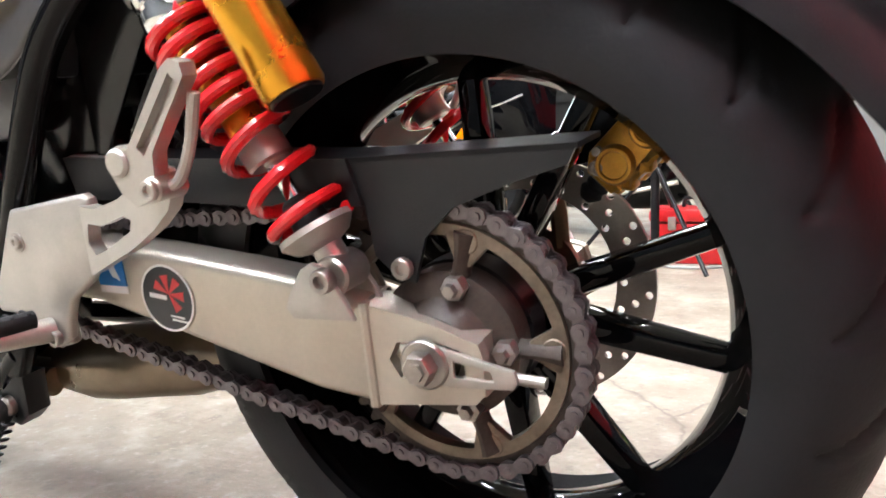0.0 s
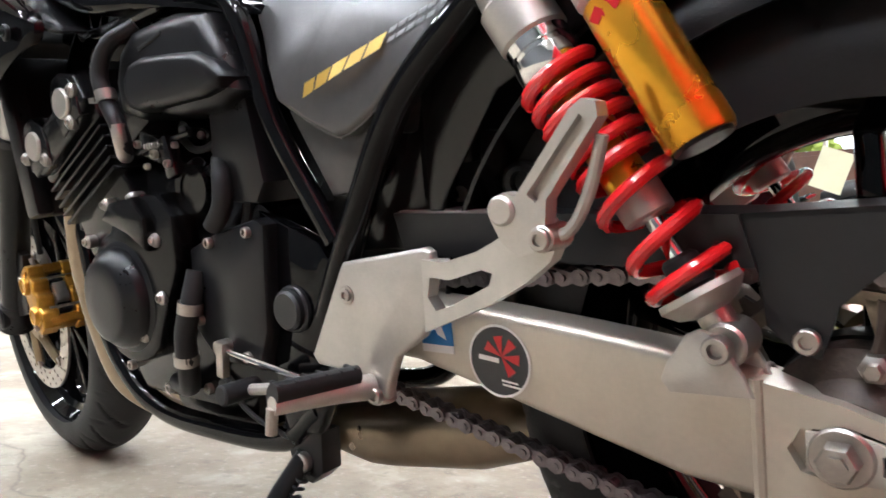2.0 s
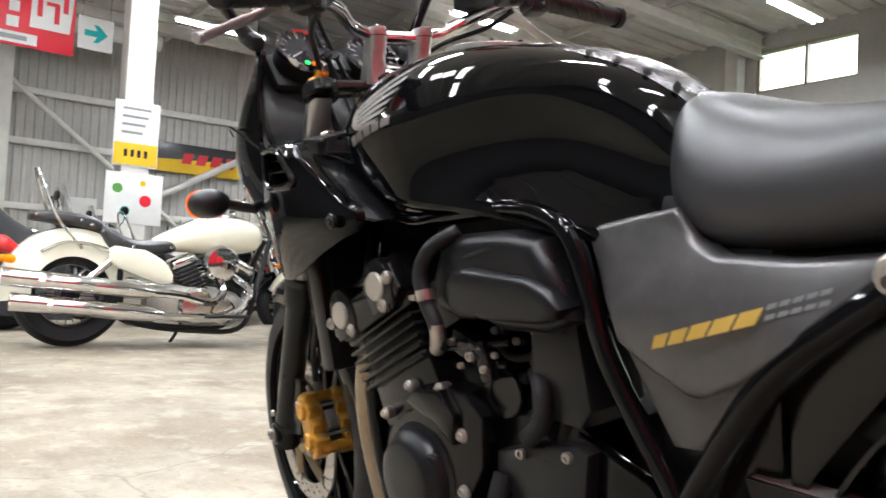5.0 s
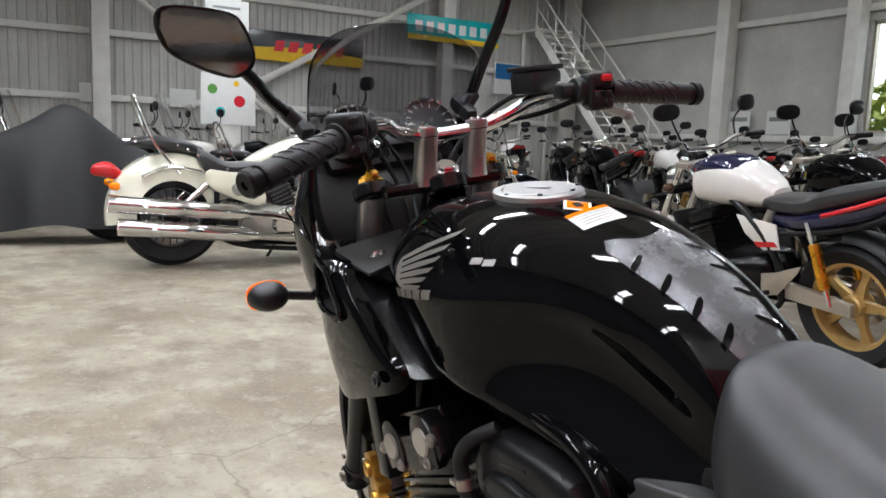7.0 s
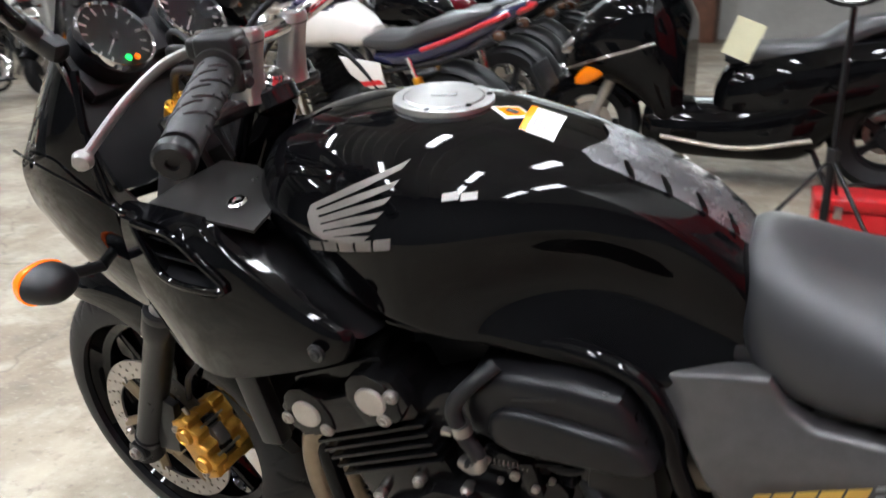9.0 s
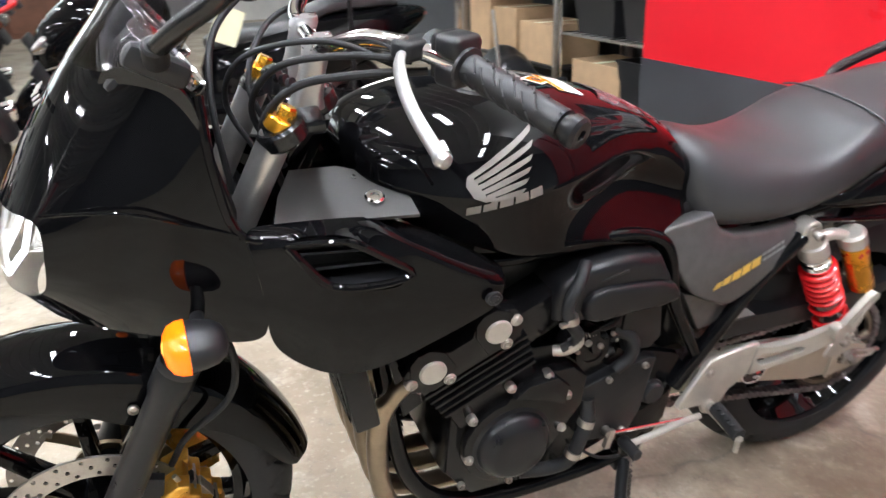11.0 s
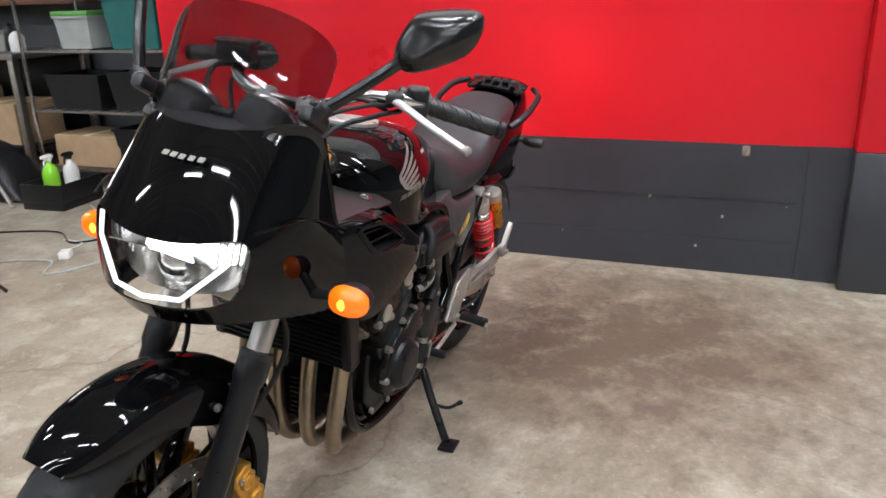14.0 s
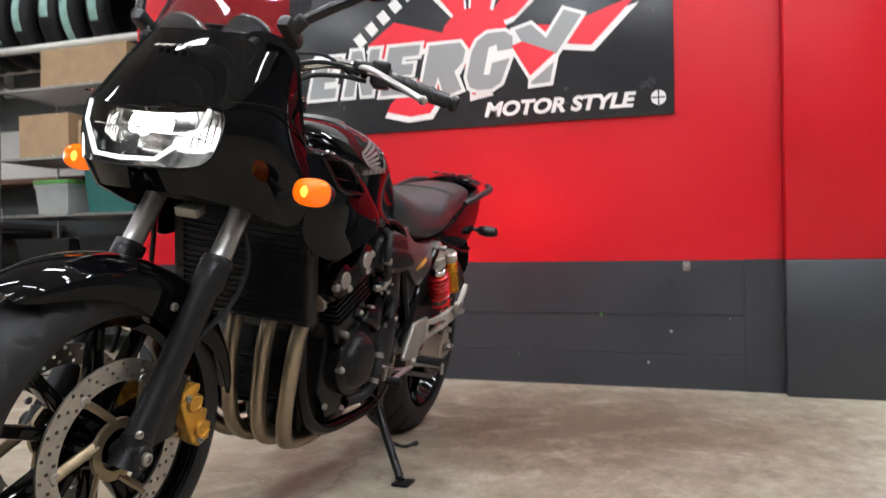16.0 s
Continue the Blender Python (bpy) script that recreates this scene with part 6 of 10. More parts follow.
# --- front end ---
fork = holder("front_fork", bike, "telescopic fork with black lower legs and chrome tubes", STEER)
FA = Vector((-0.4856, 0, -1)).normalized()
for s in (-1, 1):
    top = Vector((-1.098, s * 0.103, 0.952))
    L = (0.952 - 0.288) / -FA.z
    leg = part("lower_leg", join(lathe([(0.0275, 0), (0.0295, 0.006), (0.0295, 0.045), (0.0245, 0.06), (0.0245, L - 0.35 - 0.05), (0.029, L - 0.35)], top + FA * 0.375, top + FA, 28), cyl(top + FA * (L - 0.03), top + FA * (L + 0.022), 0.0275, 0.022, n=24, bevel=0.004), cyl(top + FA * L - Y * 0.03, top + FA * L + Y * 0.03, 0.021, n=24, bevel=0.003)), M_matte, fork)
    part("stanchion", cyl(top + FA * 0.02, top + FA * 0.39, 0.0205, n=28), M_riser, fork, "dull chrome fork tube")
    part("dust_seal", lathe([(0.021, 0), (0.029, 0.002), (0.030, 0.012), (0.029, 0.016)], top + FA * 0.368, top + FA, 28), M_plastic, fork)
    part("fork_cap", join(cyl(top + FA * 0.012, top - FA * 0.006, 0.0205, n=28, bevel=0.002), lathe([(0.012, 0), (0.012, 0.012), (0.009, 0.016)], top - FA * 0.006, top - FA, 6)), M_gold, fork, "gold anodised fork cap")
    part("axle_bolt", bolt(top + FA * L + Y * s * 0.03, Y * s, 0.011, 0.008), M_steel, fork)
    part("pinch_bolt", bolt(top + FA * (L - 0.045) + Vector((-0.03, s * 0.02, 0)), Y * s, 0.007, 0.006), M_steel, fork)
    part("axle_bolt", bolt(top + FA * (L + 0.012) + Y * s * 0.024, Y * s, 0.006, 0.006), M_steel, fork)
    part("caliper_lug", plate([(-1.37, 0.43), (-1.31, 0.41), (-1.33, 0.30), (-1.385, 0.29)], s * 0.108, s * 0.092, 0.003), M_matte, fork)
part("upper_clamp", join(box((0.055, 0.2, 0.02), (-1.07, 0, 0.938), (0, -4, 0), 0.006), *[cyl((-1.094, q * 0.103, 0.926), (-1.104, q * 0.103, 0.949), 0.031, n=28, bevel=0.004) for q in (-1, 1)], cyl((-1.04, 0, 0.925), (-1.05, 0, 0.95), 0.035, n=28, bevel=0.004)), M_satin, fork)
part("lower_clamp", join(box((0.10, 0.27, 0.04), (-1.185, 0, 0.755), (0, -26, 0), bevel=0.008)), M_matte, fork)
part("stem_nut", join(cyl(STEM - FA * -0.03, STEM + FA * -0.004, 0.022, n=8, bevel=0.002), cyl(STEM, STEM - FA * 0.01, 0.015, n=24, bevel=0.002)), M_chrome, fork)
part("front_axle", cyl((-1.41, -0.12, 0.288), (-1.41, 0.12, 0.288), 0.009), M_steel, fork)
fender = []
WC = Vector((-1.41, 0, 0.288))
for a, w, drop, rr in ((128, 0.040, 0.030, 0.336), (122, 0.060, 0.045, 0.334), (112, 0.070, 0.058, 0.328), (100, 0.074, 0.070, 0.322), (88, 0.076, 0.085, 0.318), (74, 0.077, 0.105, 0.316), (60, 0.077, 0.105, 0.316), (46, 0.075, 0.08, 0.316), (30, 0.072, 0.06, 0.318), (15, 0.068, 0.05, 0.322), (8, 0.055, 0.04, 0.324)):
    d = Vector((math.cos(radians(a)), 0, math.sin(radians(a))))
    row = []
    for y, dr in ((0, 0), (w * 0.62, 0.008), (w * 0.95, 0.026), (w, drop * 0.7), (w * 0.98, drop)):
        p = WC + d * (rr - dr)
        row.append((p.x, -y, p.z))
    fender.append(row)
part("front_fender", surface(halves(fender), 0.003, 2), M_black, fork, "gloss black front fender", sharp=60)
for s in (-1, 1):
    part("fender_bolt", bolt((-1.335, s * 0.079, 0.53), (0, s, 0), 0.008, 0.006), M_steel, fork)
    part("brake_hose", sweep([(-1.20, s * 0.05, 0.76), (-1.21, s * 0.10, 0.70), (-1.19, s * 0.115, 0.62), (-1.205, s * 0.105, 0.54), (-1.27, s * 0.09, 0.47), (-1.30, s * 0.08, 0.41)], 0.0052, 10, 6), M_rubber, fork)
part("hose_bracket", box((0.03, 0.05, 0.02), (-1.23, 0.0, 0.70), (0, -26, 0), bevel=0.003), M_cast, fork)

bars = holder("handlebar", bike, "chrome handlebar with black grips")
ENDS = {-1: (Vector((-0.922, -0.215, 1.004)), Vector((-0.870, -0.333, 0.975)), Vector((-0.996, -0.326, 0.953))), 1: (Vector((-0.886, 0.195, 1.030)), Vector((-0.872, 0.341, 1.014)), Vector((-0.985, 0.325, 0.985)))}
RISERS = {-1: Vector((-1.036, -0.028, 0.958)), 1: Vector((-1.032, 0.058, 0.962))}
for s in (-1, 1):
    inn, gl, tip = ENDS[s]
    dr = (gl - inn).normalized()
    rp = RISERS[s]
    rings = []
    for t, hx, hy in ((0, 0.024, 0.020), (0.12, 0.020, 0.0185), (0.45, 0.0165, 0.017), (0.75, 0.0165, 0.0165), (0.92, 0.0185, 0.0165), (1.0, 0.016, 0.014)):
        c = rp + Vector((-0.020 + 0.022 * t, 0, -0.046 + 0.088 * t))
        rings.append([(c.x + hx * math.copysign(abs(math.cos(a)) ** 0.75, math.cos(a)), c.y + hy * math.copysign(abs(math.sin(a)) ** 0.75, math.sin(a)), c.z) for a in (2 * math.pi * i / 32 for i in range(32))])
    riser = part("riser", loft(rings), M_riser, bars, "polished handlebar riser")
    part("clamp_split", lathe([(0.0165, 0), (0.0185, 0), (0.0185, 0.0015), (0.0165, 0.0015)], (rp.x - 0.001, rp.y, rp.z + 0.028), (rp.x - 0.001, rp.y, 2), 28, closed=True), M_matte, riser)
    for d in (-0.011, 0.011):
        part("clamp_bolt", bolt((rp.x + 0.001 + d, rp.y, rp.z + 0.041), (0.1, 0, 1), 0.0055, 0.004), M_chrome, riser)
    part("grip", sweep([inn, inn.lerp(gl, 0.5), gl], 0.0165, 20, 4), M_grip, bars, "black ribbed rubber grip")
    part("grip_flange", lathe([(0.014, 0), (0.022, 0.001), (0.022, 0.005), (0.016, 0.007)], inn - dr * 0.002, inn + dr, 24), M_grip, bars)
    u1 = dr.cross(Vector((0, 0, 1))).normalized()
    u2 = dr.cross(u1).normalized()
    for k in range(7):
        p = inn.lerp(gl, 0.14 + 0.105 * k)
        for q in range(5):
            a0 = 2 * math.pi * q / 5 + 0.35 * (k % 2)
            pts = [p + dr * 0.012 * (t - 0.5) + 0.0165 * (math.cos(a0 + t * 0.85) * u1 + math.sin(a0 + t * 0.85) * u2) for t in (0, 0.33, 0.66, 1.0)]
            part("grip_rib", sweep(pts, 0.0017, 6, 2), M_grip, bars)
    part("bar_end", lathe([(0.012, 0), (0.0165, 0.002), (0.0165, 0.006), (0.0135, 0.007), (0.0135, 0.013), (0.0175, 0.014), (0.0175, 0.024), (0.0145, 0.028), (0.006, 0.028), (0.005, 0.024), (0.001, 0.024)], gl - dr * 0.004, gl + dr, 24), M_matte, bars)
    for q, (d, up) in enumerate(((0.016, 0.016), (0.016, -0.014), (0.034, 0.0))):
        part("switch_box", moved(box((0.042, 0.036 if q < 2 else 0.012, 0.026 if q < 2 else 0.05), bevel=0.007, seg=3), Matrix.Translation(inn - dr * d + Vector((0.002, 0, up))) @ Matrix.Rotation(s * radians(-22), 4, "Z")), M_plastic, bars, "black switch housing")
    part("switch_button", box((0.012, 0.016, 0.010), tuple(inn - dr * 0.018 + Vector((0.023, 0, 0.018))), bevel=0.003), M_redplastic if s > 0 else M_plastic, bars)
    part("switch_slider", box((0.014, 0.012, 0.008), tuple(inn - dr * 0.020 + Vector((0.024, 0, -0.004))), bevel=0.002), M_plastic, bars)
    part("horn_button", cyl(inn - dr * 0.018 + Vector((0.020, 0, -0.018)), inn - dr * 0.018 + Vector((0.029, 0, -0.018)), 0.007, n=16, bevel=0.002), M_plastic, bars)
    lv = inn - dr * 0.052 + Vector((-0.034, 0, 0.000))
    part("lever", join(sweep([lv, lv.lerp(tip, 0.25) + Vector((-0.014, 0, 0.006)), lv.lerp(tip, 0.6) + Vector((-0.014, 0, 0.004)), tip], 0.0078, 14, 6, flat=0.6), lathe([(0.002, 0), (0.007, 0.002), (0.0098, 0.009), (0.0075, 0.016), (0.002, 0.019)], tip - dr * 0.008, tip + dr, 18)), M_lever, bars, "silver hand lever")
    part("lever_perch", join(moved(box((0.05, 0.032, 0.022), bevel=0.006, seg=3), Matrix.Translation(lv + Vector((0.014, 0, 0))) @ Matrix.Rotation(s * radians(-22), 4, "Z")), cyl(inn - dr * 0.058, inn - dr * 0.042, 0.019, n=24, bevel=0.003)), M_plastic, bars)
    part("pivot_screw", bolt(lv + Vector((0, 0, 0.009)), (0, 0, 1), 0.006, 0.005), M_steel, bars)
LI, RI = ENDS[-1][0], ENDS[1][0]
part("bar_tube", sweep([LI, LI + Vector((-0.038, 0.045, 0.010)), (-0.998, -0.115, 1.014), (-1.030, -0.075, 0.998), (-1.038, -0.028, 0.988), (-1.036, 0.015, 0.988), (-1.034, 0.058, 0.991), (-1.030, 0.105, 1.002), (-0.995, 0.150, 1.026), RI + Vector((-0.030, -0.025, 0.004)), RI], 0.0112, 18, 6), M_chrome, bars, "chrome bar tube")
part("fluid_reservoir", join(box((0.05, 0.07, 0.036), (-0.995, 0.150, 1.052), (0, 0, 12), bevel=0.008), box((0.054, 0.074, 0.008), (-0.995, 0.150, 1.073), (0, 0, 12), bevel=0.003)), M_plastic, bars, "black brake fluid reservoir")
for pts, r in ((((-0.965, -0.165, 1.000), (-1.03, -0.145, 1.006), (-1.10, -0.095, 0.985), (-1.125, -0.045, 0.92), (-1.09, -0.04, 0.84)), 0.0042), (((-0.95, -0.175, 0.990), (-1.02, -0.15, 0.985), (-1.085, -0.11, 0.965), (-1.12, -0.08, 0.91), (-1.10, -0.07, 0.83)), 0.005), (((-0.975, -0.16, 0.992), (-1.05, -0.125, 1.018), (-1.13, -0.06, 0.99), (-1.15, -0.01, 0.92), (-1.11, -0.02, 0.84)), 0.0036), (((-0.93, 0.17, 1.02), (-0.99, 0.16, 1.005), (-1.07, 0.11, 0.985), (-1.11, 0.06, 0.92), (-1.08, 0.045, 0.84)), 0.0042), (((-1.0, 0.16, 1.03), (-1.07, 0.15, 1.03), (-1.14, 0.11, 0.98), (-1.16, 0.06, 0.90), (-1.15, 0.03, 0.78)), 0.0048)):
    part("control_cable", sweep(list(pts), r, 10, 7), M_rubber, bars, "black control cable")
for k in range(3):
    part("cable_tie", cyl((-1.085 - 0.004 * k, -0.105 + 0.016 * k, 0.968), (-1.089 - 0.004 * k, -0.101 + 0.016 * k, 0.966), 0.0075, n=12), M_matte, bars)
part("ignition_lock", join(cyl((-1.085, 0.004, 0.925), (-1.085, 0.004, 0.955), 0.017, n=24, bevel=0.002), cyl((-1.085, 0.004, 0.955), (-1.085, 0.004, 0.957), 0.0115, n=20)), M_satin, bars, "round key switch")

# --- cowl ---
N = [  # rows from the chin upwards, each from the middle out to the left
    [(-1.43, 0, 0.733), (-1.415, -0.08, 0.735), (-1.375, -0.130, 0.733), (-1.285, -0.170, 0.716), (-1.16, -0.196, 0.682)],
    [(-1.46, 0, 0.772), (-1.445, -0.085, 0.773), (-1.395, -0.148, 0.783), (-1.29, -0.195, 0.778), (-1.16, -0.216, 0.742)],
    [(-1.457, 0, 0.824), (-1.440, -0.092, 0.828), (-1.390, -0.163, 0.843), (-1.29, -0.208, 0.846), (-1.165, -0.214, 0.800)],
    [(-1.440, 0, 0.876), (-1.425, -0.092, 0.882), (-1.380, -0.163, 0.902), (-1.285, -0.210, 0.910), (-1.175, -0.202, 0.855)],
    [(-1.387, 0, 0.975), (-1.368, -0.085, 0.978), (-1.325, -0.147, 0.984), (-1.262, -0.187, 0.985), (-1.198, -0.194, 0.938)],
    [(-1.337, 0, 1.040), (-1.316, -0.080, 1.043), (-1.278, -0.134, 1.047), (-1.234, -0.168, 1.052), (-1.203, -0.176, 1.03)],
]
M_cowl = M_black
M_innersatin = mat("satin_inner_panel", (0.022, 0.021, 0.02), 0.3, spec=0.6, vary=0.2, scale=30, bump=0.05, bump_scale=500)
cowl = holder("front_cowl", bike, "gloss black half fairing")
part("nose", surface(halves(N), 0.004, 3, skip={(i, j) for i in (1, 2) for j in (2, 3, 4, 5)}), M_cowl, cowl, sharp=60)
for s in (-1, 1):
    side = [
        [(-1.152, 0.173, 0.660), (-1.09, 0.196, 0.616), (-1.03, 0.206, 0.614), (-0.95, 0.212, 0.646), (-0.89, 0.212, 0.668), (-0.850, 0.208, 0.682), (-0.846, 0.188, 0.684)],
        [(-1.152, 0.190, 0.718), (-1.085, 0.211, 0.690), (-1.03, 0.221, 0.684), (-0.955, 0.221, 0.694), (-0.895, 0.219, 0.700), (-0.838, 0.208, 0.711), (-0.832, 0.188, 0.712)],
        [(-1.156, 0.188, 0.771), (-1.085, 0.211, 0.750), (-1.03, 0.218, 0.745), (-0.965, 0.218, 0.742), (-0.92, 0.215, 0.738), (-0.882, 0.210, 0.735), (-0.876, 0.188, 0.737)],
        [(-1.166, 0.178, 0.822), (-1.135, 0.190, 0.823), (-1.09, 0.199, 0.822), (-1.045, 0.204, 0.820), (-1.030, 0.205, 0.818), (-1.015, 0.205, 0.816), (-1.010, 0.186, 0.817)],
        [(-1.161, 0.160, 0.826), (-1.125, 0.168, 0.828), (-1.09, 0.172, 0.828), (-1.045, 0.174, 0.825), (-1.030, 0.174, 0.823), (-1.020, 0.173, 0.820), (-1.014, 0.172, 0.817)],
    ]
    part("side_cowl", surface([[(x, s * y, z) for x, y, z in row] for row in side], 0.004, 3, skip={(2, 1), (2, 2)}), M_cowl, cowl, sharp=60)
    mouth = [(-1.125, 0.193, 0.812), (-1.088, 0.201, 0.812), (-1.052, 0.206, 0.808), (-1.015, 0.212, 0.785), (-0.982, 0.217, 0.758), (-1.03, 0.218, 0.753), (-1.078, 0.211, 0.758), (-1.105, 0.202, 0.785)]
    part("outlet_lip", sweep([(x, s * y, z) for x, y, z in mouth + mouth[:1]], 0.0052, 10, 5), M_cowl, cowl)
    part("outlet_duct", surface([[(x, s * (y - 0.002), z) for x, y, z in mouth + mouth[:1]], [(x - 0.03, s * (y - 0.05), z) for x, y, z in mouth + mouth[:1]], [(-1.08, s * 0.14, 0.785)] * 9], 0.002, 0), M_plastic, cowl, "dark air outlet")
    for t in (0.3, 0.6):
        a, b = Vector(mouth[0]).lerp(Vector(mouth[6]), t), Vector(mouth[2]).lerp(Vector(mouth[4]), t)
        part("outlet_vane", surface([[(a.x, s * (a.y - 0.006), a.z), (b.x, s * (b.y - 0.006), b.z)], [(a.x - 0.015, s * (a.y - 0.03), a.z - 0.008), (b.x - 0.015, s * (b.y - 0.03), b.z - 0.008)]], 0.003, 0), M_satin, cowl)
    part("cowl_filler", surface([[(x, s * y, z) for x, y, z in row] for row in (
        [(-1.16, 0.160, 0.806), (-1.06, 0.174, 0.806), (-1.012, 0.184, 0.806), (-0.945, 0.189, 0.775), (-0.878, 0.190, 0.735), (-0.840, 0.190, 0.695)],
        [(-1.12, 0.125, 0.804), (-1.03, 0.135, 0.802), (-0.970, 0.142, 0.795), (-0.925, 0.150, 0.772), (-0.872, 0.158, 0.738), (-0.828, 0.158, 0.700)],
        [(-1.09, 0.085, 0.800), (-1.02, 0.085, 0.785), (-0.97, 0.100, 0.775), (-0.925, 0.118, 0.755), (-0.872, 0.132, 0.730), (-0.82, 0.138, 0.695)])], 0.004, 2), M_satin, cowl, "black panel between fairing and tank")
    part("inner_panel", surface([[(x, s * y, z) for x, y, z in row] for row in ([(-1.130, 0.158, 0.823), (-1.05, 0.176, 0.823), (-0.958, 0.178, 0.816)], [(-1.115, 0.11, 0.833), (-1.03, 0.125, 0.833), (-0.958, 0.145, 0.824)], [(-1.09, 0.062, 0.844), (-1.03, 0.068, 0.844), (-0.985, 0.09, 0.836)])], 0.004, 0), M_innersatin, cowl, "satin black inner panel")
    part("panel_screw", lathe([(0.0125, 0), (0.0125, 0.003), (0.010, 0.005), (0.006, 0.005), (0.005, 0.003), (0.001, 0.003)], (-1.004, s * 0.143, 0.8285), (-1.004, s * 0.343, 1.8285), 24), M_chrome, cowl)
    part("rear_edge", sweep([(-1.204, s * 0.174, 1.028), (-1.200, s * 0.191, 0.938), (-1.178, s * 0.2, 0.856), (-1.10, s * 0.2, 0.845)], 0.006, 10, 5), M_cowl, cowl)
    part("cowl_bolt", join(cyl((-0.871, s * 0.218, 0.722), (-0.871, s * 0.2235, 0.722), 0.011, n=20, bevel=0.001), bolt((-0.871, s * 0.223, 0.722), (0, s, 0), 0.007, 0.003)), M_plastic, cowl)
    part("inner_duct", surface([[(-1.33, s * 0.14, 0.90), (-1.25, s * 0.17, 0.93)], [(-1.28, s * 0.10, 0.80), (-1.18, s * 0.14, 0.82)], [(-1.22, s * 0.08, 0.72), (-1.12, s * 0.12, 0.74)]], 0.003, 1), M_plastic, cowl)
    # indicators
    iw = holder("front_indicator", bike, "lit amber turn indicator on a black stalk", Matrix.Translation((0, 0.008, 0.014)) if s > 0 else None)
    part("stalk", sweep([(-1.24, s * 0.185, 0.752), (-1.245, s * 0.225, 0.760), (-1.25, s * 0.25, 0.766)], 0.010, 12, 4, flat=0.8), M_plastic, iw)
    part("indicator_body", loft([[(-1.262 + 0.004 + dx * k, s * (0.280 + 0.039 * k2 * math.cos(a)), 0.768 + 0.027 * k2 * math.sin(a)) for a in (2 * math.pi * i / 28 for i in range(28))] for k, k2, dx in ((0, 1.0, 0), (1, 0.97, 0.014), (1, 0.85, 0.028), (1, 0.6, 0.038), (1, 0.25, 0.042))]), M_plastic, iw)
    part("lens", loft([[(-1.262 + 0.003 - dx, s * (0.280 + 0.039 * k2 * math.copysign(abs(math.cos(a)) ** 0.8, math.cos(a))), 0.768 + 0.027 * k2 * math.copysign(abs(math.sin(a)) ** 0.8, math.sin(a))) for a in (2 * math.pi * i / 28 for i in range(28))] for k2, dx in ((1.0, 0), (0.97, 0.010), (0.85, 0.018), (0.55, 0.024), (0.2, 0.026))]), M_amber_on, iw, "lit amber lens")
    part("bulb_glow", lathe([(0.014, 0), (0.012, 0.003), (0.006, 0.005), (0.001, 0.0055)], (-1.2805, s * 0.277, 0.768), (-2.28, s * 0.277, 0.768), 16), M_bulb, iw, "glowing bulb spot")
# brand panel as a plain bar row
for k in range(5):
    y = -0.05 + 0.018 * k
    part("print_bar", moved(box((0.010, 0.012, 0.001)), pose(-1.3715 + abs(y + 0.014) * 0.1, y, 1.0, 0, -35, 0)), M_emblem, cowl)
# headlamp
lamp_unit = lamp = holder("headlamp", bike, "lit multi-reflector headlamp behind clear lens")
part("reflector", surface(halves([[(-1.405, 0, 0.775), (-1.39, -0.075, 0.778), (-1.36, -0.125, 0.79)], [(-1.345, 0, 0.81), (-1.34, -0.07, 0.815), (-1.345, -0.115, 0.82)], [(-1.325, 0, 0.845), (-1.325, -0.07, 0.85), (-1.335, -0.12, 0.855)], [(-1.345, 0, 0.862), (-1.345, -0.07, 0.868), (-1.345, -0.12, 0.878)], [(-1.412, 0, 0.872), (-1.398, -0.08, 0.877), (-1.362, -0.135, 0.897)]]), 0.003, 2), M_reflector, lamp)
part("bulb_reflector", box((0.02, 0.09, 0.034), (-1.385, 0, 0.852), (0, 18, 0), bevel=0.008), M_lamp_on, lamp, "glaring lit main beam")
part("projector", lathe([(0.03, 0), (0.034, 0.01), (0.03, 0.035), (0.012, 0.045)], (-1.35, 0.0, 0.815), (-2.35, 0.0, 0.80), 28), M_reflector, lamp)
part("light_strip", sweep([(-1.396, 0.134, 0.886), (-1.408, 0.127, 0.848), (-1.440, 0.066, 0.789), (-1.452, 0, 0.785), (-1.440, -0.066, 0.789), (-1.408, -0.127, 0.848), (-1.396, -0.134, 0.886)], 0.0042, 8, smooth=False), M_ring, lamp, "white position light strip")
lens = [[N[i][j] for j in range(3)] for i in (1, 2, 3)]
part("lens", surface(halves(lens), 0.0025, 3), M_clear, lamp, "clear lens", sharp=60)
lamp.children[-1].visible_shadow = False
# screen
scr = [
    [(-1.338, 0, 1.040), (-1.317, -0.080, 1.043), (-1.279, -0.134, 1.047), (-1.235, -0.168, 1.052)],
    [(-1.290, 0, 1.098), (-1.272, -0.076, 1.100), (-1.240, -0.129, 1.101), (-1.206, -0.162, 1.095)],
    [(-1.255, 0, 1.155), (-1.240, -0.071, 1.155), (-1.213, -0.122, 1.148), (-1.184, -0.156, 1.130)],
    [(-1.222, 0, 1.236), (-1.212, -0.064, 1.230), (-1.190, -0.112, 1.208), (-1.165, -0.145, 1.170)],
]
screen = part("screen", surface(halves(scr), 0.003, 3), M_smoke, cowl, "smoked clear windscreen", sharp=60)
screen.visible_shadow = False
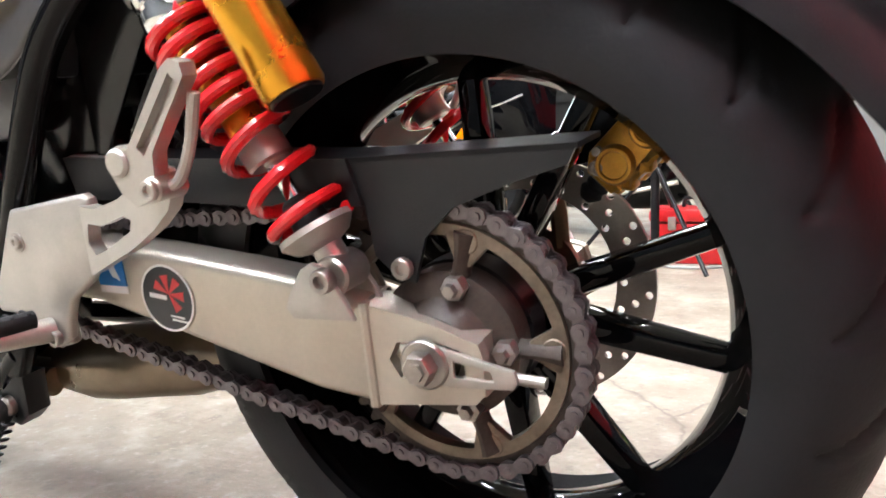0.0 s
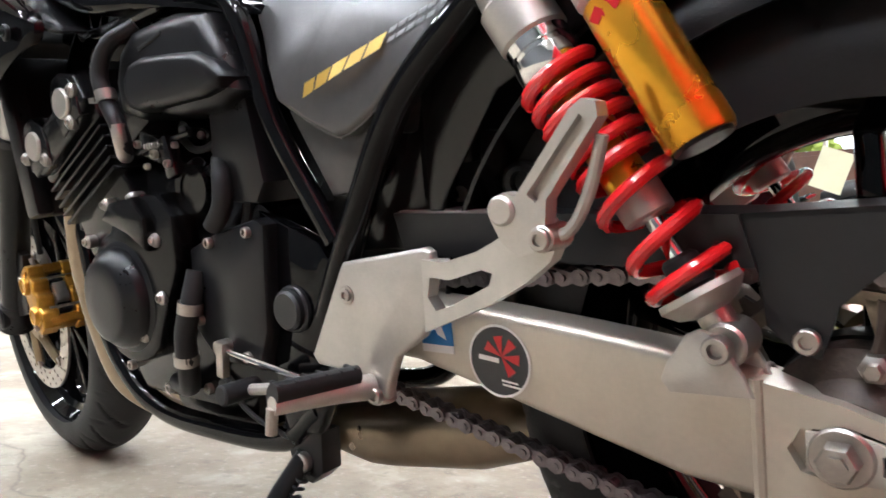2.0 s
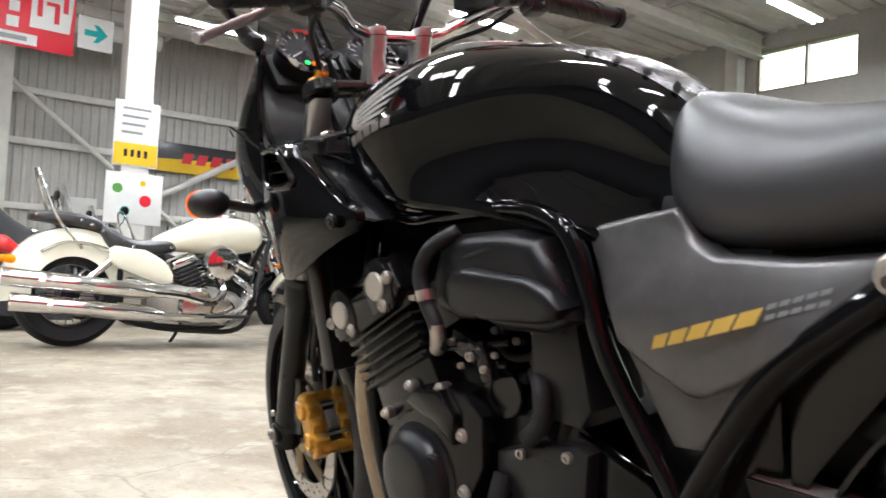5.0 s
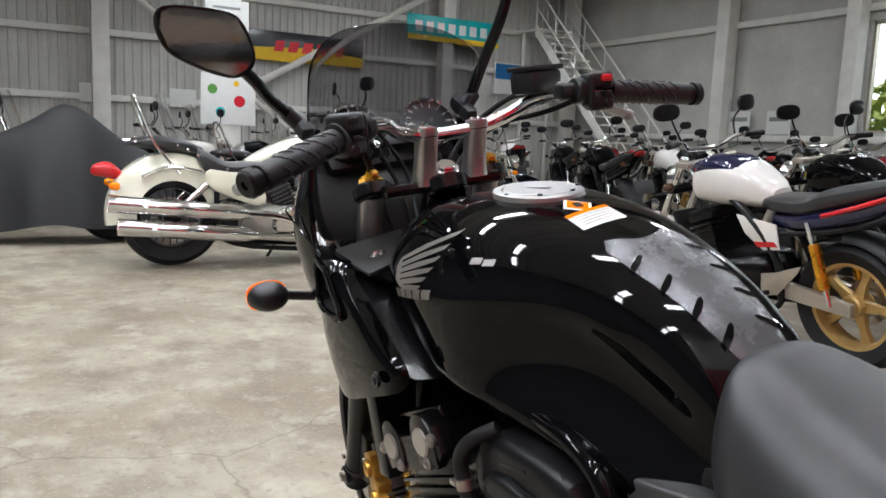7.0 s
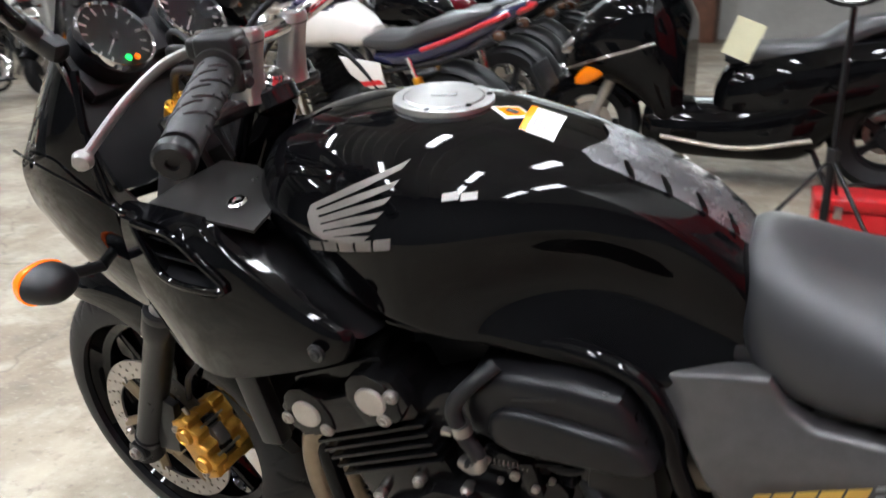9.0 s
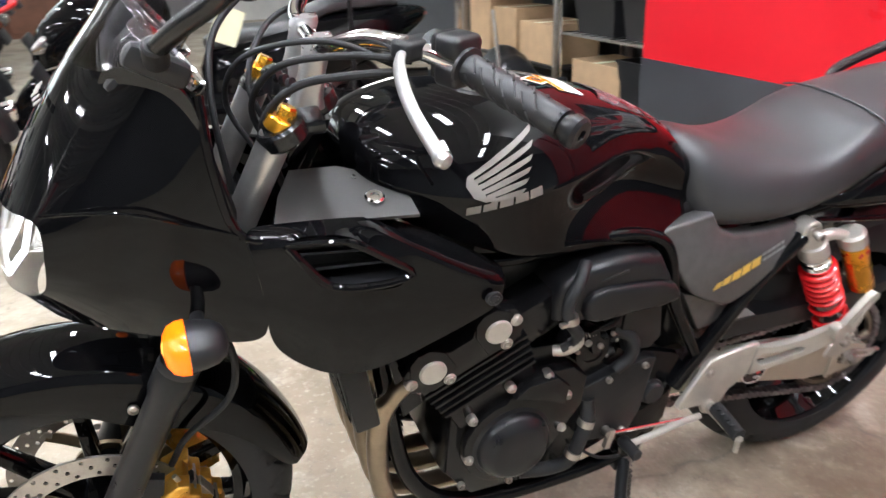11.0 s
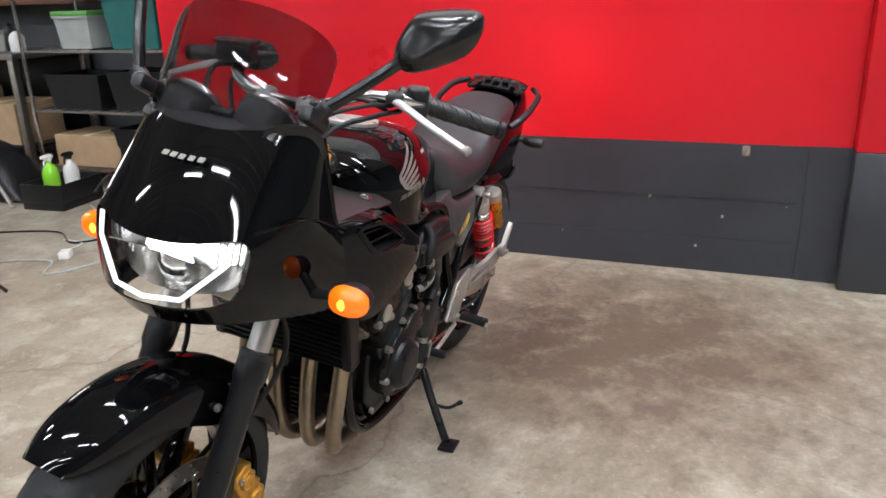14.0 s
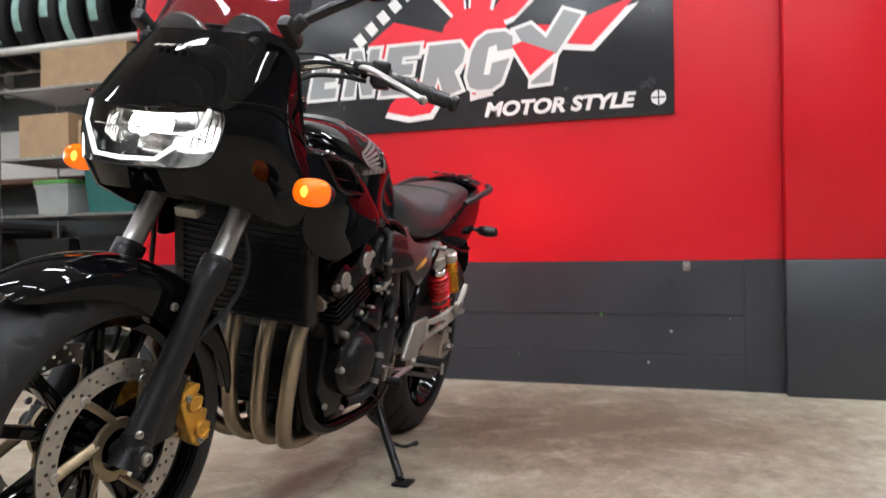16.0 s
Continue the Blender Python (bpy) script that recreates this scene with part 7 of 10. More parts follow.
# gauges
M_dialglass = glass("coated_dial_glass", (0.97, 0.97, 0.97), ior=1.08)
gauges = holder("instrument_cluster", bike, "twin round black dials with chrome rings")
GN = Vector((0.78, 0, 0.62)).normalized()
part("gauge_tray", box((0.03, 0.25, 0.085), (-1.248, 0.004, 0.962), (0, -38.5, 0), bevel=0.012), M_plastic, gauges)
for y in (-0.066, 0.074):
    c = Vector((-1.214, y, 0.998))
    d = holder("dial", gauges, "round black dial with white ticks", Matrix.Translation(c) @ Matrix.Scale(1.06, 4) @ Matrix.Translation(-c))
    e1, e2 = Y, GN.cross(Y)
    part("dial_body", lathe([(0.03, -0.05), (0.044, -0.03), (0.046, -0.002), (0.03, -0.002)], c, c + GN, 40), M_plastic, d)
    part("dial_ring", lathe([(0.043, -0.004), (0.0475, -0.003), (0.0475, 0.006), (0.0455, 0.009), (0.043, 0.006)], c, c + GN, 48, closed=True), M_chrome, d, "chrome ring")
    part("dial_face", cyl(c - GN * 0.002, c - GN * 0.0005, 0.0435, n=48), M_signblack, d)
    for k in range(13):
        a = radians(225 - 270 * k / 12)
        v = (e1 * math.cos(a) - e2 * math.sin(a) * -1)
        part("tick", sweep([c + v * 0.032 + GN * 0.0005, c + v * (0.040 if k % 2 else 0.041) + GN * 0.0005], 0.0009 if k % 2 else 0.0014, 6), M_signwhite, d)
    a = radians(215)
    v = e1 * math.cos(a) + e2 * math.sin(a)
    part("needle", sweep([c - v * 0.008 + GN * 0.002, c + v * 0.032 + GN * 0.002], 0.001, 6), M_signwhite, d)
    part("needle_hub", cyl(c, c + GN * 0.004, 0.005, n=16), M_plastic, d)
    part("dial_glass", cyl(c + GN * 0.005, c + GN * 0.0062, 0.044, n=48), M_dialglass, d)
M_green_on = mat("lit_green_lamp", (0.05, 0.6, 0.1), 0.3, emit=(0.02, 1.0, 0.15), power=2.0)
part("neutral_lamp", cyl(Vector((-1.195, -0.070, 0.9745)), Vector((-1.195, -0.070, 0.9745)) + GN * 0.002, 0.0042, n=14), M_green_on, gauges, "small lit green lamp")
part("centre_display", box((0.012, 0.04, 0.05), (-1.226, 0.004, 0.985), (0, -38.5, 0), bevel=0.003), M_plastic, gauges)
part("warning_lamp", cyl(Vector((-1.1935, -0.058, 0.9725)), Vector((-1.1935, -0.058, 0.9725)) + GN * 0.003, 0.0038, n=14), M_amber_on, gauges, "small lit amber lamp")
part("dash_liner", surface([[(-1.285, y * 0.125, 0.985) for y in (-1, -0.5, 0, 0.5, 1)], [(-1.245, y * 0.150, 0.945) for y in (-1, -0.5, 0, 0.5, 1)], [(-1.195, y * 0.160, 0.885) for y in (-1, -0.5, 0, 0.5, 1)], [(-1.19, y * 0.160, 0.82) for y in (-1, -0.5, 0, 0.5, 1)]], 0.004, 1), M_plastic, gauges, "black moulded dash liner")
# mirrors
def mirror(s):
    mr = holder("mirror", bike, "black rear-view mirror on a long stalk")
    dy, dz = (-0.045, 0.12) if s > 0 else (0.0, 0.0)  # the right one is turned up further
    part("mirror_foot", join(box((0.07, 0.03, 0.03), (-1.240, s * 0.176, 1.066), (0, 30, 0), bevel=0.01), cyl((-1.24, s * 0.182, 1.07), (-1.24, s * 0.205, 1.095), 0.014, n=16, bevel=0.003)), M_plastic, mr)
    part("stalk", sweep([(-1.242, s * 0.195, 1.085), (-1.215, s * (0.24 + dy * 0.5), 1.12 + dz * 0.3), (-1.182, s * (0.272 + dy * 0.7), 1.15 + dz * 0.65), (-1.165, s * (0.305 + dy), 1.178 + dz)], 0.011, 14, 6, taper=lambda t: 1.0 + 0.25 * (t > 0.85)), M_satin, mr)
    o = [(0.270, 1.178), (0.280, 1.215), (0.295, 1.243), (0.312, 1.255), (0.405, 1.269), (0.425, 1.262), (0.43, 1.237), (0.418, 1.203), (0.395, 1.186), (0.35, 1.164), (0.308, 1.150), (0.285, 1.160)]
    cy, cz = sum(p[0] for p in o) / len(o), sum(p[1] for p in o) / len(o)
    def ringat(x, k):
        return [(x - 0.25 * (y - cy) * 0.3 + 0.30 * (z - cz) * k, s * (cy + dy + (y - cy) * k), cz + dz + (z - cz) * k) for y, z in o]
    part("mirror_shell", catmull(loft([ringat(-1.142, 0.93), ringat(-1.142, 1.0), ringat(-1.152, 1.0), ringat(-1.172, 0.88), ringat(-1.188, 0.6), ringat(-1.19, 0.2)]), 2), M_satin, mr, sharp=50)
    gl_ = bmesh.new()
    gl_.faces.new([gl_.verts.new(p) for p in ringat(-1.1405, 0.88)])
    bmesh.ops.solidify(gl_, geom=gl_.faces[:], thickness=0.001)
    part("mirror_glass", gl_, M_chrome, mr, "silvered mirror glass")
for s in (-1, 1):
    mirror(s)

# filling behind the side cover: battery box and inner fender
inner = holder("battery_box", bike, "black moulded battery box and inner fender")
part("box_shell", box((0.13, 0.2, 0.25), (-0.405, 0, 0.545), bevel=0.014), M_satin, inner)
part("inner_fender", surface([[((0.338) * math.cos(radians(a)), 0.1 * v, 0.305 + 0.338 * math.sin(radians(a)) - 0.0) for v in (-1, -0.5, 0, 0.5, 1)] for a in range(100, 186, 8)], 0.004, 1), M_satin, inner)
for s in (-1, 1):
    part("box_rib", box((0.1, 0.008, 0.014), (-0.405, s * 0.103, 0.60), bevel=0.003), M_satin, inner)
    part("box_rib", box((0.1, 0.008, 0.014), (-0.405, s * 0.103, 0.52), bevel=0.003), M_satin, inner)
    part("connector", box((0.032, 0.022, 0.05), (-0.35, s * 0.108, 0.56), (0, 15, 0), bevel=0.005), M_plastic, inner)
    part("connector_wire", sweep([(-0.35, s * 0.11, 0.585), (-0.345, s * 0.112, 0.62), (-0.37, s * 0.108, 0.645)], 0.004, 8), M_rubber, inner)
    part("side_wall", plate([(-0.33, 0.66), (-0.12, 0.66), (-0.13, 0.615), (-0.25, 0.56), (-0.315, 0.47), (-0.335, 0.42)], s * 0.098, s * 0.103, 0.002), M_satin, inner)
part("air_box", box((0.42, 0.17, 0.14), (-0.63, 0, 0.655), bevel=0.02), M_plastic, inner, "black air box under the tank")

# the liner behind the screen
for s in (-1, 1):
    part("dash_side", surface([[(-1.215, s * 0.182, 1.045), (-1.258, s * 0.160, 1.058), (-1.300, s * 0.115, 1.058)], [(-1.203, s * 0.186, 0.985), (-1.262, s * 0.158, 0.99), (-1.305, s * 0.11, 1.0)], [(-1.195, s * 0.192, 0.93), (-1.245, s * 0.15, 0.925), (-1.29, s * 0.10, 0.925)], [(-1.172, s * 0.196, 0.862), (-1.215, s * 0.14, 0.855), (-1.25, s * 0.09, 0.85)]], 0.004, 2), M_satin, cowl, "black inner liner beside the dials")

# seams and creases of the fairing
for s in (-1, 1):
    part("seam_trim", sweep([(-1.382, s * 0.166, 0.905), (-1.335, s * 0.192, 0.912), (-1.285, s * 0.2115, 0.910), (-1.23, s * 0.2095, 0.885), (-1.178, s * 0.2035, 0.857)], 0.0022, 8, 5), M_black, cowl)
    for k in range(5):
        part("reflector_step", box((0.004, 0.003, 0.075 - 0.008 * k), (-1.372 + 0.004 * k, s * (0.088 + 0.011 * k), 0.852), (0, 14, 0), bevel=0.001, seg=1), M_reflector, lamp_unit)
    part("reflector_shelf", box((0.05, 0.11, 0.003), (-1.378, s * 0.058, 0.838 + 0.004 * s), (0, 6, s * 4), bevel=0.001, seg=1), M_reflector, lamp_unit)
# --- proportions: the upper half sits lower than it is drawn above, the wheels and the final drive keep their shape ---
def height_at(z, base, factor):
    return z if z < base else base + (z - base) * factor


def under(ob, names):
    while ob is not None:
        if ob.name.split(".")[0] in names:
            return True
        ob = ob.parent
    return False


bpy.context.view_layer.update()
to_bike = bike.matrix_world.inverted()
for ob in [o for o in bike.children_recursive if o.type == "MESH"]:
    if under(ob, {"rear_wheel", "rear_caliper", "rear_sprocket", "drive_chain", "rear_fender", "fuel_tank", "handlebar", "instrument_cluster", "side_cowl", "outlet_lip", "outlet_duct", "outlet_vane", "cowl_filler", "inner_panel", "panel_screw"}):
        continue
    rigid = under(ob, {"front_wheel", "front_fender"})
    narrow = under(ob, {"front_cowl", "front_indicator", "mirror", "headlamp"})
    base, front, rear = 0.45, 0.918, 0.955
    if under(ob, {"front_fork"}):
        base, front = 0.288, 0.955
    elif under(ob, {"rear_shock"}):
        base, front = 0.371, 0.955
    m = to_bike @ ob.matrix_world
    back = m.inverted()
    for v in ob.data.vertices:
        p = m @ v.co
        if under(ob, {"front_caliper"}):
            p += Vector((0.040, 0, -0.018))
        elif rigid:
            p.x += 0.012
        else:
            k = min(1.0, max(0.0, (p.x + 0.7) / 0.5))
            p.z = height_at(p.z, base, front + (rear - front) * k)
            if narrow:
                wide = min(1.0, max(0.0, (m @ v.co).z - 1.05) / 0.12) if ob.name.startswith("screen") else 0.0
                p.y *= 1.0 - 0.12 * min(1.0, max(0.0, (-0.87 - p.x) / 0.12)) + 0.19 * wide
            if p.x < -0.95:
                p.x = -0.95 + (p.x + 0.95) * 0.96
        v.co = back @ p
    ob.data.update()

# ---- other machines in the hall: forward is -x, origin on the floor under the rear axle ----
def spread(secs, steps=5):
    """Smooth tuples between a few given ones."""
    s = [np.array(v, float) for v in secs]
    e = [2 * s[0] - s[1]] + s + [2 * s[-1] - s[-2]]
    out = []
    for i in range(len(s) - 1):
        a, b, c, d = e[i : i + 4]
        for k in range(steps):
            t = k / steps
            out.append(0.5 * (2 * b + (c - a) * t + (2 * a - 5 * b + 4 * c - d) * t * t + (3 * b - a - 3 * c + d) * t ** 3))
    return out + [s[-1]]


def hull(secs, n=20, p=2.5, steps=5, y=0.0):
    """A rounded body through sections (x, middle z, half width, half height)."""
    rings = []
    for x, zc, hw, hh in spread(secs, steps):
        ring = []
        for j in range(n):
            a = 2 * math.pi * j / n
            c, s = math.cos(a), math.sin(a)
            ring.append((x, y + max(hw, 0.004) * math.copysign(abs(c) ** (2 / p), c), zc + max(hh, 0.004) * math.copysign(abs(s) ** (2 / p), s)))
        rings.append(ring)
    return loft(rings)


def mudguard(cx, cz, R, w, a0, a1, n=14, drop=0.05, skirt=0.0, thick=0.004):
    rows = []
    for i in range(n + 1):
        a = radians(a0 + (a1 - a0) * i / n)
        row = []
        for k in range(9):
            v = -1 + k / 4
            r = R - drop * abs(v) ** 2.5 - skirt * max(0, abs(v) - 0.7) / 0.3
            row.append((cx + r * math.cos(a), w * math.sin(v * 1.35) / math.sin(1.35), cz + r * math.sin(a)))
        rows.append(row)
    return surface(rows, thick, 0)


def road_wheel(owner, name, x, R, half, rim_r, rim_mat, spokes=5, disc=0.14, disc_y=(-0.06, 0.06), wire=False):
    h = holder(name, owner, "", pose(x, 0, R))
    prof = [(rim_r - 0.008, -half * 0.62), (rim_r + 0.03, -half * 0.86), ((R + rim_r) / 2 + 0.01, -half)]
    prof += [(R - half * 0.9 * (1 - math.cos(a)), half * math.sin(a)) for a in (radians(v) for v in (-62, -45, -30, -15, 0, 15, 30, 45, 62))]
    prof += [((R + rim_r) / 2 + 0.01, half), (rim_r + 0.03, half * 0.86), (rim_r - 0.008, half * 0.62)]
    part("tyre", lathe(prof, (0, 0, 0), (0, 1, 0), 56, closed=True), M_rubber, h)
    hub = 0.055
    pieces = [lathe([(rim_r + 0.004, -half * 0.66), (rim_r - 0.022, -half * 0.62), (rim_r - 0.03, -half * 0.2), (rim_r - 0.03, half * 0.2), (rim_r - 0.022, half * 0.62), (rim_r + 0.004, half * 0.66), (rim_r - 0.012, half * 0.2), (rim_r - 0.012, -half * 0.2)], (0, 0, 0), (0, 1, 0), 56, closed=True)]
    part("rim", pieces[0], rim_mat, h)
    part("hub", cyl((0, -0.06, 0), (0, 0.06, 0), hub, n=24, bevel=0.008), rim_mat, h)
    for k in range(spokes):
        a = 360 * k / spokes
        if wire:
            bm = cyl((hub * 0.8, 0.03 * (-1) ** k, 0), (rim_r - 0.02, 0.008 * (-1) ** k, 0), 0.0035, n=6)
        else:
            bm = loft([[(r, y, z) for y, z in ((-t, -wd), (t, -wd), (t, wd), (-t, wd))] for r, wd, t in ((hub * 0.8, 0.028, 0.02), (rim_r * 0.55, 0.016, 0.014), (rim_r - 0.02, 0.026, 0.018))])
        part("spoke", moved(bm, Matrix.Rotation(radians(a), 4, "Y")), rim_mat, h)
    for y in disc_y:
        part("brake_disc", lathe([(0.075, -0.003), (disc, -0.003), (disc, 0.003), (0.075, 0.003)], (0, y, 0), (0, y + 1, 0), 40, closed=True), M_steel, h)
    return h


def tube(owner, name, pts, r, material, label="", n=10):
    return part(name, sweep(pts, r, n, 5), material, owner, label)


def bar_and_mirrors(b, x, z, width, rise, back, bar_mat=M_chrome, mirrors=True, stem=0.16):
    tube(b, "handlebar", [(x + back, -width, z + rise), (x + back * 0.45, -width * 0.62, z + rise), (x, -0.1, z), (x, 0.1, z), (x + back * 0.45, width * 0.62, z + rise), (x + back, width, z + rise)], 0.0125, bar_mat)
    for s in (-1, 1):
        part("grip", cyl((x + back * 0.62, s * width * 0.76, z + rise), (x + back * 1.06, s * (width + 0.03), z + rise), 0.018, n=14, bevel=0.004), M_plastic, b)
        tube(b, "lever", [(x + back * 0.45 - 0.03, s * width * 0.66, z + rise), (x + back * 0.7 - 0.07, s * width * 0.85, z + rise - 0.01), (x + back - 0.05, s * width, z + rise - 0.005)], 0.007, M_alu, n=8)
        if mirrors:
            m = tube(b, "mirror_stem", [(x + back * 0.4, s * width * 0.6, z + rise), (x + back * 0.3 - 0.02, s * (width * 0.68), z + rise + stem * 0.6), (x + back * 0.35, s * (width * 0.82), z + rise + stem)], 0.006, M_matte, n=8)
            part("mirror", hull([(-0.025, 0, 0.02, 0.012), (-0.012, 0, 0.075, 0.045), (0.006, 0, 0.078, 0.047), (0.01, 0, 0.072, 0.042)], 18, 2.6, 3), M_matte, b).matrix_local = pose(x + back * 0.35, s * (width * 0.9), z + rise + stem + 0.02, 0, 0, s * 12)


def fork(b, x0, x1, z1, R, w, lower=M_cast, upper=M_chrome, r=0.024):
    for s in (-1, 1):
        p0, p1 = Vector((x0, s * w, R)), Vector((x1, s * w, z1))
        m = p0.lerp(p1, 0.48)
        part("fork_lower", cyl(p0, m, r * 1.25, n=16, bevel=0.006), lower, b)
        part("fork_tube", cyl(m, p1, r, n=16), upper, b)
    part("triple_clamp", box((0.1, 2 * w + 0.09, 0.035), (x1 + 0.02, 0, z1 - 0.04), (0, 0, 0), 0.012), M_alu, b)
    part("triple_clamp", box((0.1, 2 * w + 0.09, 0.035), (x1 + (x0 - x1) * 0.28, 0, z1 + (R - z1) * 0.28), (0, 0, 0), 0.012), M_matte, b)


def headlamp(b, x, z, r, shell=M_chrome, lit=False):
    part("headlamp_shell", lathe([(r * 0.25, 0), (r * 0.7, r * 0.3), (r * 0.95, r * 0.85), (r, r * 1.1), (r * 0.94, r * 1.12), (r * 0.86, r * 0.9), (r * 0.3, r * 0.5), (0.004, r * 0.48)], (x + r * 0.6, 0, z), (x - 1, 0, z - 0.05), 28), shell, b)
    part("headlamp_lens", lathe([(r * 0.9, 0), (r * 0.6, 0.012), (0.003, 0.02)], (x - r * 0.46, 0, z), (x - 1, 0, z - 0.05), 28), M_clear, b)


M_smokelens = mat("dark_smoked_lens", (0.06, 0.025, 0.012), 0.2, vary=0.2, scale=30)


def indicators(b, spots, orange=M_orange):
    for x, y, z in spots:
        part("indicator", hull([(-0.035, 0, 0.012, 0.01), (-0.02, 0, 0.03, 0.024), (0.012, 0, 0.03, 0.024), (0.03, 0, 0.014, 0.012)], 14, 2.4, 3), orange, b).matrix_local = pose(x, y, z)
        part("indicator_stem", cyl((x, y, z), (x, y * 0.55, z), 0.008, n=8), M_matte, b)


def side_stand(b, x, y=-0.12):
    part("side_stand", sweep([(x, y * 0.8, 0.28), (x + 0.03, y * 1.5, 0.12), (x + 0.06, y * 2.1, 0.012)], 0.012, 8), M_matte, b)


def cylinder_block(b, at, tilt, size, fins, material=M_engine, name="cylinder"):
    c = holder(name, b, "", Matrix.Translation(at) @ Matrix.Rotation(radians(tilt), 4, "Y"))
    part("barrel", box((size[0] * 0.86, size[1] * 0.9, size[2]), (0, 0, size[2] / 2), bevel=0.012), material, c)
    for k in range(fins):
        part("fin", box((size[0], size[1], size[2] / fins * 0.4), (0, 0, size[2] * (k + 0.5) / fins), bevel=0.003, seg=1), material, c)
    return c


def naked(name, label, paint, accent=None, stripe=None, wheels=M_matte, seat_mat=M_seat, group="motorcycles in the rows", round_lamp=True, exhaust=M_chrome):
    """An upright four-cylinder road machine."""
    b = thing(name, label, "motorcycle", group)
    wb = 1.43
    road_wheel(b, "rear_wheel", 0, 0.315, 0.088, 0.22, wheels, 5, 0.11, (0.07,))
    road_wheel(b, "front_wheel", -wb, 0.30, 0.06, 0.215, wheels, 5, 0.15)
    part("tank", hull([(-0.98, 0.86, 0.05, 0.05), (-0.95, 0.86, 0.125, 0.105), (-0.82, 0.875, 0.15, 0.135), (-0.64, 0.87, 0.145, 0.125), (-0.5, 0.835, 0.11, 0.085), (-0.43, 0.81, 0.07, 0.045)], 24, 2.7, 6), paint, b)
    part("tank_cap", cyl((-0.8, 0, 1.0), (-0.81, 0, 1.018), 0.05, n=24, bevel=0.004), M_alu, b)
    part("seat", hull([(-0.52, 0.79, 0.07, 0.02), (-0.42, 0.785, 0.12, 0.045), (-0.22, 0.79, 0.14, 0.05), (-0.1, 0.83, 0.135, 0.055), (0.12, 0.885, 0.11, 0.045), (0.28, 0.93, 0.07, 0.02)], 20, 2.8, 5), seat_mat, b)
    part("tail_cowl", hull([(-0.42, 0.7, 0.09, 0.05), (-0.2, 0.72, 0.13, 0.065), (0.1, 0.80, 0.11, 0.06), (0.32, 0.90, 0.08, 0.045), (0.46, 0.965, 0.04, 0.02)], 20, 2.6, 5), accent or paint, b)
    if stripe:
        part("tank_top", hull([(-0.99, 0.895, 0.05, 0.04), (-0.94, 0.925, 0.118, 0.072), (-0.82, 0.955, 0.138, 0.074), (-0.66, 0.938, 0.128, 0.068), (-0.54, 0.89, 0.09, 0.042)], 22, 2.5, 5), accent, b, "navy tank top")
        for s in (-1, 1):
            part("side_panel", plate([(-0.62, 0.72), (-0.36, 0.69), (-0.34, 0.56), (-0.44, 0.545), (-0.56, 0.62)], s * 0.125, s * 0.138, 0.004), paint, b)
            part("stripe", plate([(-0.5, 0.585), (-0.37, 0.6), (-0.345, 0.575), (-0.475, 0.56)], s * 0.1385, s * 0.141), stripe, b, "red stripe")
            part("stripe", sweep([(-0.93, s * 0.115, 0.94), (-0.8, s * 0.125, 0.955), (-0.64, s * 0.12, 0.935), (-0.52, s * 0.095, 0.885)], 0.011, 6), stripe, b, "red stripe")
            part("stripe", sweep([(-0.1, s * 0.128, 0.76), (0.1, s * 0.115, 0.825), (0.38, s * 0.075, 0.93)], 0.012, 6), stripe, b, "red stripe")
            part("tank_flash", sweep([(-0.95, s * 0.1, 0.955), (-0.86, s * 0.09, 0.985), (-0.75, s * 0.085, 0.985)], 0.03, 8, flat=0.4), accent, b)
    else:
        for s in (-1, 1):
            part("side_panel", plate([(-0.6, 0.74), (-0.3, 0.72), (-0.27, 0.64), (-0.44, 0.55), (-0.54, 0.6)], s * 0.12, s * 0.135, 0.004), accent or paint, b)
    part("tail_lamp", hull([(0.36, 0.915, 0.06, 0.02), (0.46, 0.95, 0.045, 0.018), (0.49, 0.96, 0.02, 0.01)], 14), M_redplastic, b)
    part("rear_fender", mudguard(0, 0.315, 0.37, 0.085, 10, 95), M_plastic, b)
    part("plate_bracket", box((0.012, 0.2, 0.14), (0.52, 0, 0.62), (0, -25, 0), 0.004), M_plastic, b)
    part("front_fender", mudguard(-wb, 0.30, 0.335, 0.068, 60, 185), paint, b)
    fork(b, -wb, -1.03, 1.0, 0.30, 0.1, M_navy if stripe else M_cast)
    if round_lamp:
        headlamp(b, -1.16, 0.86, 0.09)
    else:
        part("nose", hull([(-1.32, 0.84, 0.05, 0.05), (-1.24, 0.88, 0.13, 0.11), (-1.1, 0.93, 0.17, 0.14), (-1.0, 0.9, 0.15, 0.1)], 20, 2.5), paint, b)
        part("headlamp_lens", hull([(-1.33, 0.83, 0.04, 0.025), (-1.29, 0.84, 0.1, 0.045), (-1.24, 0.85, 0.12, 0.05)], 16), M_clear, b)
    for s in (-1, 1):
        part("gauge", cyl((-1.06, s * 0.055, 0.98), (-1.1, s * 0.055, 1.03), 0.04, n=20, bevel=0.006), M_matte, b)
        tube(b, "frame_tube", [(-0.98, s * 0.06, 0.84), (-0.86, s * 0.14, 0.6), (-0.84, s * 0.14, 0.3), (-0.7, s * 0.13, 0.2), (-0.36, s * 0.12, 0.26), (-0.36, s * 0.12, 0.5)], 0.017, M_matte)
        tube(b, "frame_tube", [(-0.98, s * 0.05, 0.88), (-0.6, s * 0.12, 0.76), (-0.38, s * 0.12, 0.52), (-0.34, s * 0.12, 0.3)], 0.02, M_matte)
        tube(b, "subframe_tube", [(-0.45, s * 0.11, 0.62), (0.0, s * 0.12, 0.7), (0.3, s * 0.08, 0.8)], 0.012, M_matte)
